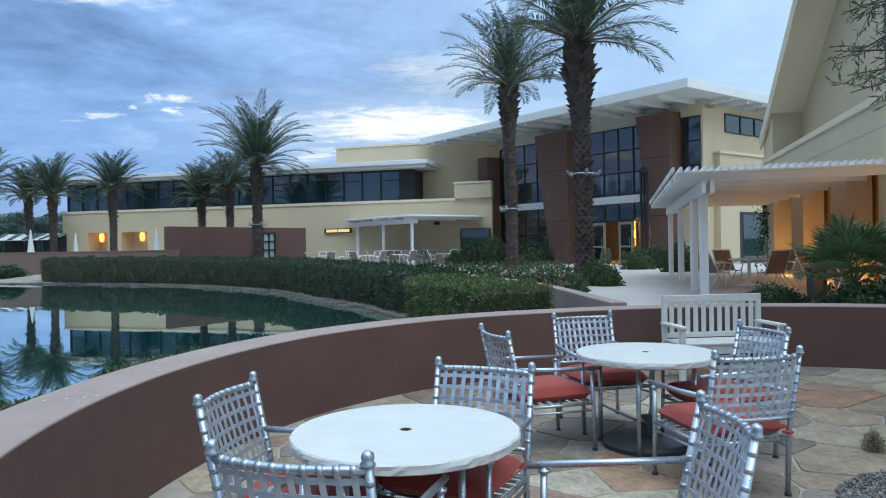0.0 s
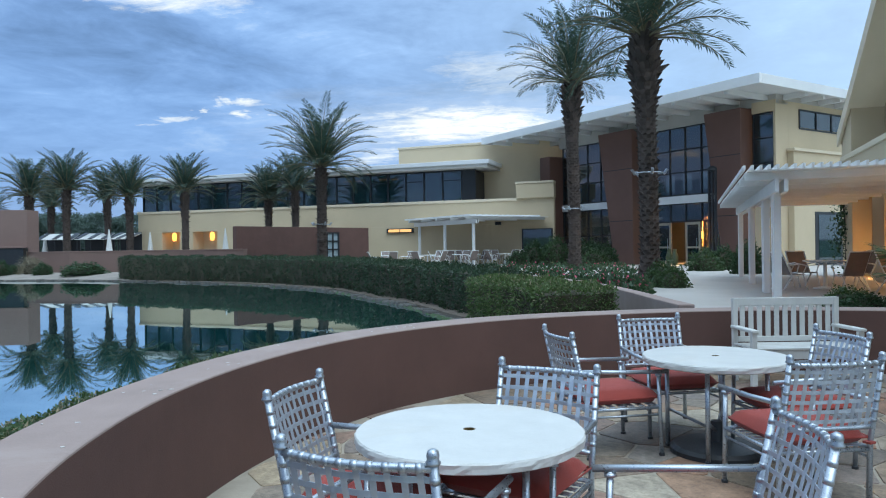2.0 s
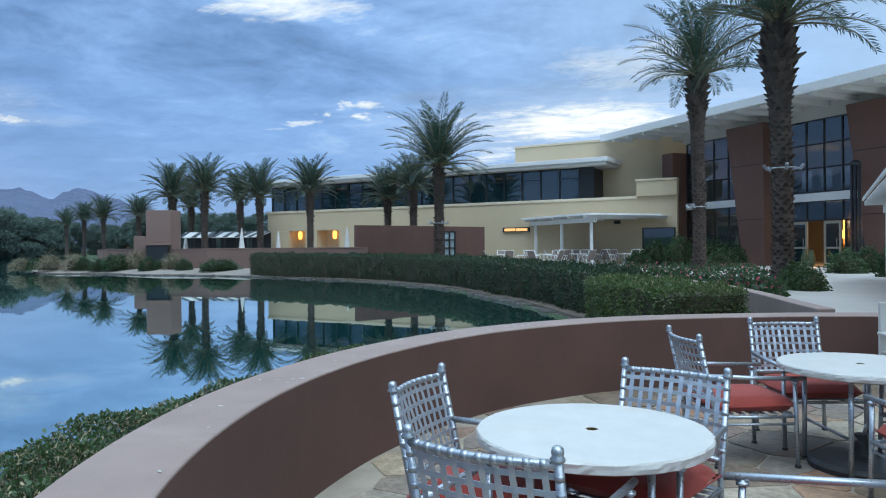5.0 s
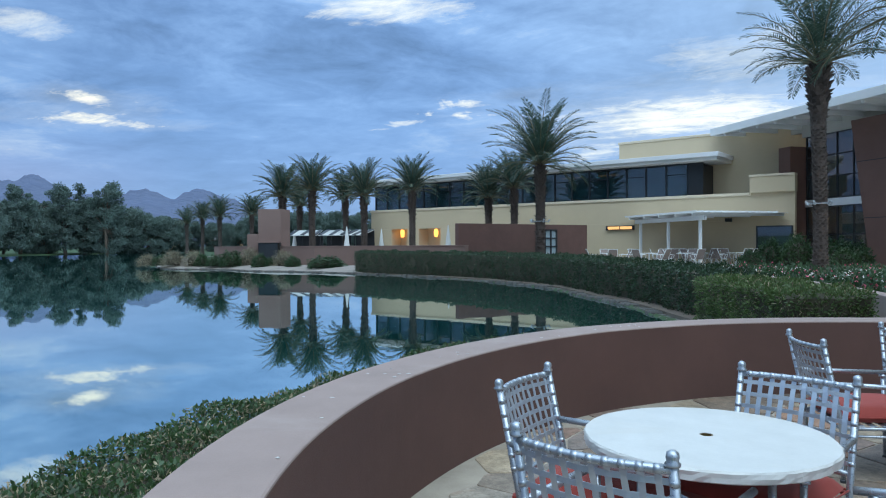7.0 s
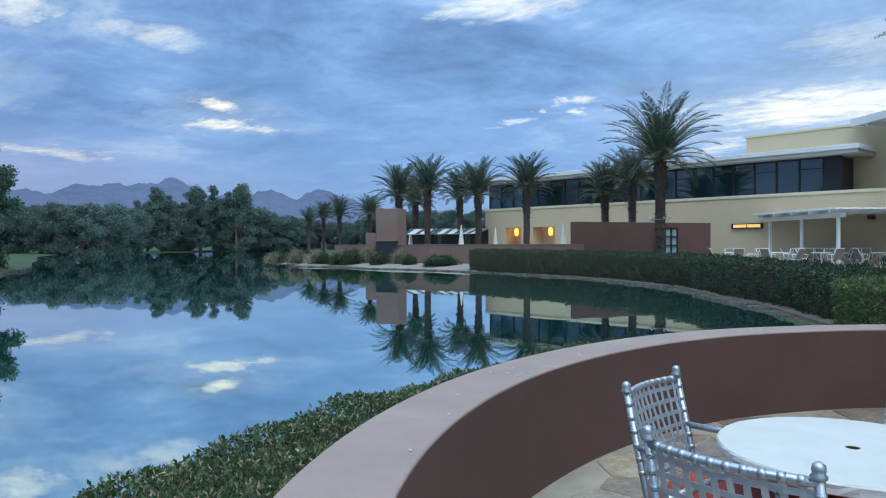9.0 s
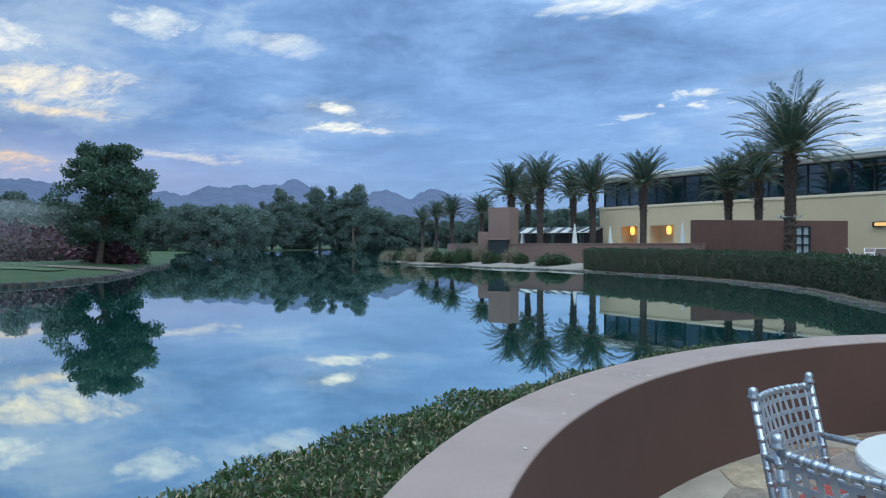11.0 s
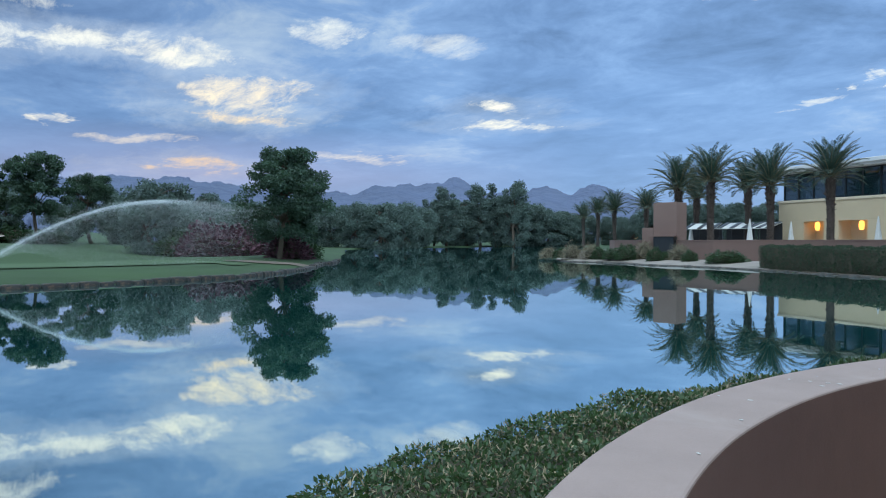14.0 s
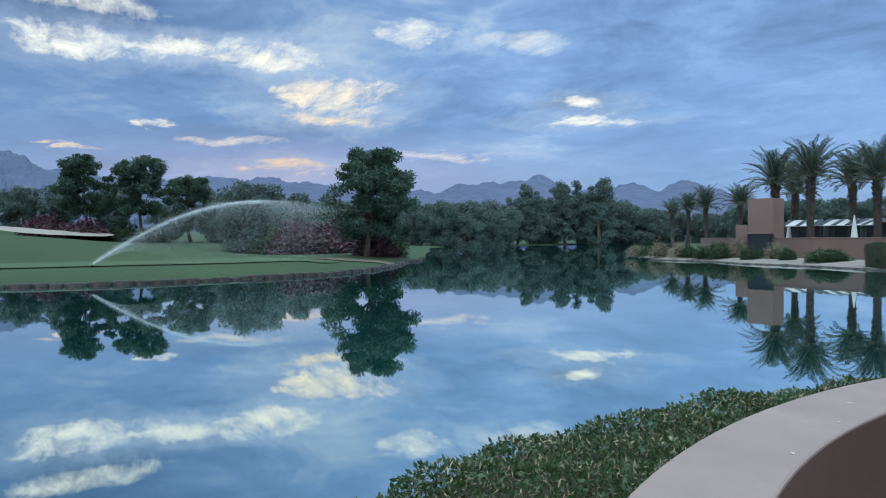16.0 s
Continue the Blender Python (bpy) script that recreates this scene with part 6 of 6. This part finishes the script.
def build_fan_palm(m):
    """A low palm with pleated fan leaves on stalks."""
    p = thing("fan_palm", m, "low fan palm with splayed green fans in the plaza bed", "palm")
    part("trunk", Shape().tube([(0, 0, 0), (0.03, 0, 0.5)], [0.16, 0.12], 10), BARK_PALM, p)
    for i in range(26):
        a = i * 2.39996
        lift = radians(78 - 66 * (i / 26) + 8 * math.sin(i * 3.1))
        L = 0.55 + 0.25 * math.sin(i * 1.7) ** 2
        h = np.array([math.cos(a), math.sin(a), 0])
        d = h * math.cos(lift) + np.array([0, 0, math.sin(lift)])
        base, hub = np.array([0.03, 0, 0.45]), np.array([0.03, 0, 0.45]) + d * L
        side = np.array([-math.sin(a), math.cos(a), 0])
        leaf = Shape().tube([tuple(base), tuple(hub)], [0.014, 0.008], 4)
        n = 22
        quads = []
        for k in range(n):
            b = radians(-105 + 210 * k / (n - 1))
            w = d * math.cos(b) + side * math.sin(b)
            w = w / np.linalg.norm(w)
            ln = 0.62 * (0.75 + 0.25 * math.cos(b)) * (1 + 0.08 * math.sin(k * 2.7 + i))
            across = np.cross(w, np.cross(d, side))
            tip = hub + w * ln + np.array([0, 0, -0.16 * ln])
            mid = hub + w * ln * 0.55
            quads.append([hub, mid + across * 0.028, tip, mid - across * 0.028])
        leaf.quads(np.array(quads))
        part("fan_leaf", leaf, FAN_LEAF, p, smooth=None)
    return p


build_fan_palm(pose(*bearing(30.5, 13.6, PLAZA), 0, 0, 25) @ Matrix.Scale(1.02, 4))
bol = thing("bollard_light", pose(7.45, 13.9, PLAZA), "short black louvred bollard light", "lamp")
part("body", Shape().box((0, 0, 0.3), (0.26, 0.26, 0.66)), BLACK_METAL, bol, bevel=0.02)
part("cap", Shape().box((0, 0, 0.65), (0.30, 0.30, 0.04)), BLACK_METAL, bol, bevel=0.012)
for s in (-1, 1):
    part("fin", Shape().box((s * 0.12, -0.14, 0.32), (0.03, 0.04, 0.6)), BLACK_METAL, bol)


def build_olive(m):
    """The near edge of an olive tree: limbs with narrow silvery leaves in sprays."""
    t = thing("olive_tree", m, "silvery olive tree with drooping leafy sprays", "tree")
    wood = Shape().tube([(0, 0, 0), (0.1, -0.05, 1.2), (0.0, 0.1, 2.5), (0.1, 0.2, 4.4)], [0.16, 0.12, 0.09, 0.03], 8)
    places, ways = [], []
    r = np.random.default_rng(5)
    for i in range(120):
        a = r.uniform(0, 2 * math.pi)
        s = np.array([0.05, 0.1, r.uniform(2.5, 4.3)])
        L = r.uniform(0.6, 1.35)
        e = s + np.array([math.cos(a) * L, math.sin(a) * L, r.uniform(-0.25, 0.7)])
        mid = (s + e) / 2 + np.array([0, 0, 0.18])
        wood.tube([tuple(s), tuple(mid), tuple(e)], [0.02, 0.012, 0.004], 4, caps=False)
        for k in range(9):
            f = r.uniform(0.35, 1.0)
            b = s * (1 - f) ** 2 + 2 * f * (1 - f) * mid + f * f * e
            d = r.normal(size=3) * 0.6 + (e - s) / L * 0.8 + np.array([0, 0, -0.25])
            d /= np.linalg.norm(d)
            ln = r.uniform(0.15, 0.34)
            wood.tube([tuple(b), tuple(b + d * ln)], [0.004, 0.002], 3, caps=False)
            for q in np.linspace(0.1, 1.0, 13):
                places.append(b + d * ln * q)
                ways.append(d * 0.9)
    part("trunk", wood, BARK, t, smooth=True)
    part("crown", Shape().quads(leaf_quads(np.array(places), 0.062, out=np.array(ways), ratio=0.2)), OLIVE_LEAF, t, smooth=None)
    return t


build_olive(pose(*bearing(41.0, 6.4, -0.05)))

# gravel round a planting pocket in the patio
pocket = rng.uniform(0, 1, (7000, 2))
gx, gy = 2.2 + pocket[:, 0] * 2.0, 3.1 + pocket[:, 1] * 1.8
keepers = (gx - 3.25) ** 2 / 1.0 + (gy - 4.0) ** 2 / 0.6 < 0.8
gx, gy = gx[keepers], gy[keepers]
peb = Shape()
for x, y in zip(gx, gy):
    r = 0.006 + 0.010 * rng.uniform()
    peb.lathe([(r * 0.6, 0), (r, r * 0.5), (r * 0.5, r * 1.05)], 5, (x, y, 0.005 + 0.01 * rng.uniform()))
single("gravel", peb, GRAVEL, "loose grey gravel round a planting pocket", "gravel", "stuff", smooth=True)
plant_shrub(SHRUB_BUFF, 3.2, 5.14, 0.0, 0.13, 0.14, "small dry tuft growing between the flagstones")

# ---- far terrace: parasols and awnings ----


def build_parasol(m):
    p = thing("parasol", m, "closed white parasol on the far terrace", "parasol", "closed parasols")
    part("pole", Shape().tube([(0, 0, 0), (0, 0, 2.3)], 0.03, 6), WHITE, p)
    part("canopy", Shape().lathe([(0.18, 0.65), (0.22, 0.8), (0.16, 1.3), (0.07, 2.0), (0.03, 2.3)], 10), CANVAS, p)
    part("base", Shape().lathe([(0.3, 0), (0.3, 0.06), (0.05, 0.1)], 12), FRAME, p)
    return p


par = build_parasol(pose(*bearing(-30.2, 52, 0.75)))
for az, d in ((-35.0, 62), (-34.3, 64), (-27.4, 60), (-22.0, 50)):
    copy_thing(par, pose(*bearing(az, d, 0.75)))
for az0, az1, d in ((-34.6, -32.4, 63), (-32.2, -30.2, 62), (-30.0, -28.5, 61)):
    a, b = bearing(az0, d), bearing(az1, d - 0.5)
    turn = math.degrees(math.atan2((b - a).y, (b - a).x))
    L = (b - a).length
    aw = thing("terrace_awning", pose(a.x, a.y, 0.75, 0, 0, turn), "pale canvas terrace awning on dark posts", "awning", "terrace awnings")
    part("canopy", Shape().raw([(0, -1.2, 1.75), (L, -1.2, 1.75), (L, 2.0, 2.25), (0, 2.0, 2.25), (0, -1.2, 1.8), (L, -1.2, 1.8), (L, 2.0, 2.3), (0, 2.0, 2.3)], [(3, 2, 1, 0), (4, 5, 6, 7), (0, 1, 5, 4), (1, 2, 6, 5), (2, 3, 7, 6), (3, 0, 4, 7)]), CANVAS, aw)
    for x in (0.17, L / 2, L - 0.17):
        part("post", Shape().tube([(x, -1.1, 0), (x, -1.1, 1.76)], 0.05, 6), FRAME, aw)
        part("rib", Shape().raw([(x - 0.16, -1.2, 1.802), (x + 0.16, -1.2, 1.802), (x + 0.16, 2.0, 2.302), (x - 0.16, 2.0, 2.302), (x - 0.16, -1.2, 1.85), (x + 0.16, -1.2, 1.85), (x + 0.16, 2.0, 2.35), (x - 0.16, 2.0, 2.35)], [(3, 2, 1, 0), (4, 5, 6, 7), (0, 1, 5, 4), (1, 2, 6, 5), (2, 3, 7, 6), (3, 0, 4, 7)]), FRAME, aw)
    # added dark sheet that gives the shade under the canopy
    part("shade_sheet", Shape().span(0, L, 2.0, 2.1, 0, 2.25), FRAME, aw)


def build_house(m, w, lit):
    h = thing("lake_house", m, "pale low house with a grey roof across the lake", "house", "lake houses")
    part("wall", Shape().span(-w / 2, w / 2, 0, 6, 0, 2.9), CREAM, h)
    part("roof", Shape().raw([(-w / 2 - 0.6, -0.8, 2.9), (w / 2 + 0.6, -0.8, 2.9), (w / 2 + 0.6, 6.8, 2.9), (-w / 2 - 0.6, 6.8, 2.9), (-w / 4, 3, 5.2), (w / 4, 3, 5.2)], [(3, 2, 1, 0), (0, 1, 5, 4), (1, 2, 5), (2, 3, 4, 5), (3, 0, 4)]), ROOF_TILE, h)
    for x in (-w / 4, w / 4):
        win = part("window", Shape().span(x - 0.9, x + 0.9, -0.04, -0.005, 0.8, 2.3), FRAME, h)
        part("pane", Shape().span(x - 0.8, x + 0.8, -0.06, -0.042, 0.9, 2.2), GLASS, win)
    if lit:
        part("porch_lamp", Shape().lathe([(0.2, 0), (0.4, 0.2), (0.4, 0.6), (0.2, 0.8)], 10, (w / 2 - 0.5, -0.5, 2.0)), WARM_LAMP, h, "glowing porch lamp")


build_house(pose(*bearing(-43.0, 235, 0.4), 0, 0, 40), 9, False)
build_house(pose(*bearing(-39.4, 215, 0.4), 0, 0, 38), 11, True)

# ---- golf spit details ----


def turf_patch(name, az, d, rx, ry, lift, tilt, mat, label, category):
    """A bean-shaped patch that follows the turf: bearing, distance, half widths, lift and rise towards its back."""
    cx, cy = spot(az, d)
    ang = math.atan2(cx, cy)
    outline = []
    for k in range(48):
        a = 2 * math.pi * k / 48
        r = 1 + 0.16 * math.sin(2 * a + 1) + 0.09 * math.sin(3 * a) + 0.05 * math.sin(5 * a + d)
        u, v = rx * r * math.cos(a), ry * r * math.sin(a)
        outline.append((u * math.cos(ang) + v * math.sin(ang), -u * math.sin(ang) + v * math.cos(ang)))
    steps = (0.15, 0.3, 0.45, 0.6, 0.75, 0.9, 1.0)
    xs = np.array([cx] + [cx + p[0] * f for f in steps for p in outline])
    ys = np.array([cy] + [cy + p[1] * f for f in steps for p in outline])
    zs = ground_height(xs, ys) + lift + tilt * np.maximum(0.0, np.hypot(xs, ys) - d + ry)
    fan = [(0, 1 + k, 1 + (k + 1) % 48) for k in range(48)]
    for q in range(len(steps) - 1):
        fan += [(1 + 48 * q + k, 49 + 48 * q + k, 49 + 48 * q + (k + 1) % 48, 1 + 48 * q + (k + 1) % 48) for k in range(48)]
    return single(name, Shape().raw(list(zip(xs, ys, zs)), fan), mat, label, category, "structure", smooth=True)


turf_patch("bunker", -90.0, 67, 4.6, 2.6, 0.25, 0.10, SAND_PALE, "pale sand bunker in the golf turf", "bunker")
turf_patch("bare_soil", -66.6, 43.5, 3.0, 1.3, 0.05, 0.0, SOIL, "bare brown soil patch near the end of the spit", "soil")
turf_patch("putting_green", -88.0, 37.0, 11.0, 5.6, 0.05, 0.0, GRASS_PALE, "pale closely mown putting green", "grass")

spray_mat = bpy.data.materials.new("water droplets")
spray_mat.use_nodes = True
sn = Nodes(spray_mat.node_tree)
drop = sn.add("ShaderNodeBsdfPrincipled", {"Base Color": (0.85, 0.88, 0.9, 1), "Roughness": 0.4})
through_air = sn.add("ShaderNodeBsdfTransparent")
sn.add("ShaderNodeOutputMaterial", {0: sn.add("ShaderNodeMixShader", {0: 0.5, 1: drop.outputs[0], 2: through_air.outputs[0]}).outputs[0]})
head_at = bearing(-87.44, 30.5, on_ground(-87.44, 30.5) + 0.05)
sprinkler = thing("sprinkler", pose(*head_at), "golf sprinkler head throwing a long arc of water", "sprinkler")
part("sprinkler_head", Shape().lathe([(0.03, 0), (0.03, 0.10), (0.02, 0.12), (0.012, 0.15)], 10), BLACK_METAL, sprinkler)
n_drop = 90000
far_end = Vector((*spot(-70.6, 35.0), 0)) - Vector((head_at.x, head_at.y, 0))
tt = rng.uniform(0, 1, n_drop) ** 0.8
crest = 0.12 + 2.75 * (1 - ((tt - 0.72) / 0.72) ** 2)
jet = (rng.uniform(0, 1, n_drop) < 0.30) & (tt < 0.7)
veil = crest * rng.uniform(0, 1, n_drop) ** 2.3 * np.clip(tt * 3.0, 0, 1)
arc_z = crest - np.where(jet, np.abs(rng.normal(size=n_drop)) * (0.02 + 0.10 * tt), veil)
wide = np.where(jet, 0.02 + 0.12 * tt, 0.05 + 0.75 * tt)
sx_ = far_end.x * tt + rng.normal(size=n_drop) * wide
sy_ = far_end.y * tt + rng.normal(size=n_drop) * wide
low_ok = arc_z > 0.05
part("spray", Shape().quads(leaf_quads(np.stack([sx_, sy_, arc_z], 1)[low_ok], 0.018, ratio=0.6)), spray_mat, sprinkler, "fine white arc of spray", smooth=None)

# ---- kerbs ----


def kerb_run(line, name, label, length, width, z0, z1, seed, push=0.0, mat=KERB):
    pts = np.array(line)
    run = np.concatenate([[0], np.cumsum(np.linalg.norm(np.diff(pts, axis=0), axis=1))])
    root = thing(name, pose(0, 0, 0), label, "kerb", kind="structure")
    r = random.Random(seed)
    s = 0.0
    base = Shape().box((0, 0, 0), (1, 1, 1)).mesh("stone", mat, bevel=0.16)
    while s < run[-1] - length:
        l = length * r.uniform(0.6, 1.6)
        x, y = np.interp(s + l / 2, run, pts[:, 0]), np.interp(s + l / 2, run, pts[:, 1])
        x2, y2 = np.interp(s + l / 2 + 0.2, run, pts[:, 0]), np.interp(s + l / 2 + 0.2, run, pts[:, 1])
        ang = math.atan2(y2 - y, x2 - x)
        w = width * r.uniform(0.85, 1.15)
        top = z1 + r.uniform(-0.045, 0.035)
        x, y = x + math.sin(ang) * (push + r.uniform(-0.03, 0.03)), y - math.cos(ang) * (push + r.uniform(-0.03, 0.03))
        m = Matrix.Translation((x, y, (z0 + top) / 2)) @ Matrix.Rotation(ang + r.uniform(-0.03, 0.03), 4, "Z") @ Matrix.Diagonal((l - 0.02, w, top - z0, 1))
        part("stone", base, mat, root, m=m)
        s += l


kerb_run(smooth_line(SHORE[:12], 200), "kerb", "grey stone kerb along the lake", 0.42, 0.30, -0.4, 0.14, 1, 0.12)
kerb_run(smooth_line(SHORE[19:29], 200), "kerb", "dark stone edging of the golf spit", 0.5, 0.4, -0.4, 0.22, 2, 0.1, KERB_DARK)

# ---- flagstones ----


def voronoi(points, clip):
    """Cells round the points, cut to a box."""
    cells = []
    for i, p in enumerate(points):
        d = np.hypot(*(points - p).T)
        poly = [np.array(c, float) for c in ((p[0] - 1.2, p[1] - 1.2), (p[0] + 1.2, p[1] - 1.2), (p[0] + 1.2, p[1] + 1.2), (p[0] - 1.2, p[1] + 1.2))]
        for j in np.argsort(d)[1:18]:
            q = points[j]
            mid, nrm = (p + q) / 2, (q - p) / d[j]
            out = []
            for k in range(len(poly)):
                a, b = poly[k], poly[(k + 1) % len(poly)]
                da, db = (a - mid) @ nrm, (b - mid) @ nrm
                if da <= 0:
                    out.append(a)
                if da * db < 0:
                    out.append(a + (b - a) * da / (da - db))
            poly = out
            if len(poly) < 3:
                break
        cells.append(poly)
    return cells


fr = np.random.default_rng(3)
seeds = []
for gx_ in np.arange(-2.4, 6.6, 0.40):
    for gy_ in np.arange(0.6, 9.2, 0.40):
        p = np.array([gx_, gy_]) + fr.uniform(-0.19, 0.19, 2)
        if fr.uniform() < 0.66:
            seeds.append(p)
seeds = np.array(seeds)
stones = 0
rest = Shape()
for p, cell in zip(seeds, voronoi(seeds, None)):
    c = p - np.array([RING.x, RING.y])
    ang = math.degrees(math.atan2(c[1], c[0])) % 360
    limit = R_IN + float(np.interp(ang, RING_A, RING_D)) - 0.02
    if len(cell) < 3 or np.hypot(*c) > limit - 0.02 or ((p[0] - 3.25) ** 2 / 1.0 + (p[1] - 4.0) ** 2 / 0.6 < 0.55):
        continue
    mid = np.mean(cell, axis=0)
    ring = []
    for q in cell:
        v = q - np.array([RING.x, RING.y])
        if np.hypot(*v) > limit:
            q = np.array([RING.x, RING.y]) + v / np.hypot(*v) * limit
        l = np.hypot(*(q - mid))
        ring.append(q + (mid - q) / (l + 1e-6) * min(0.014, l * 0.3))
    # cut the corners for a broken outline
    soft = []
    for k in range(len(ring)):
        a, b, d_ = ring[k - 1], ring[k], ring[(k + 1) % len(ring)]
        soft += [b + (a - b) * 0.07, b + (d_ - b) * 0.07]
    n_ = len(soft)
    top = fr.uniform(0.0, 0.006)
    inner = [q + (mid - q) * 0.015 for q in soft]
    vs = [(*(q - mid), -0.03) for q in soft] + [(*(q - mid), top - 0.003) for q in soft] + [(*(q - mid), top) for q in inner]
    fs = [tuple(range(2 * n_, 3 * n_))]
    for k in range(n_):
        e = (k + 1) % n_
        fs += [(k, e, e + n_, k + n_), (k + n_, e + n_, e + 2 * n_, k + 2 * n_)]
    part("flagstone", Shape().raw(vs, fs), FLAG, floor_ob, m=Matrix.Translation((mid[0], mid[1], 0)))
    stones += 1

# a dark vine on the corner by the doorway
vine = rng.normal(size=(900, 3)) * np.array([0.22, 0.22, 0.75]) + np.array([0, 0, 1.9])
vine_at = bearing(24.95, 29.0, PLAZA)
v_ob = thing("vine", pose(*vine_at), "dark climbing vine on the cream wall corner", "vine")
part("foliage", Shape().quads(leaf_quads(vine[vine[:, 2] > 0.02], 0.12)), DARK_LEAF, v_ob, smooth=None)
part("stem", Shape().tube([(0, 0, 0), (0.05, 0.02, 1.2), (-0.05, 0.0, 2.8)], 0.025, 6), BARK, v_ob)
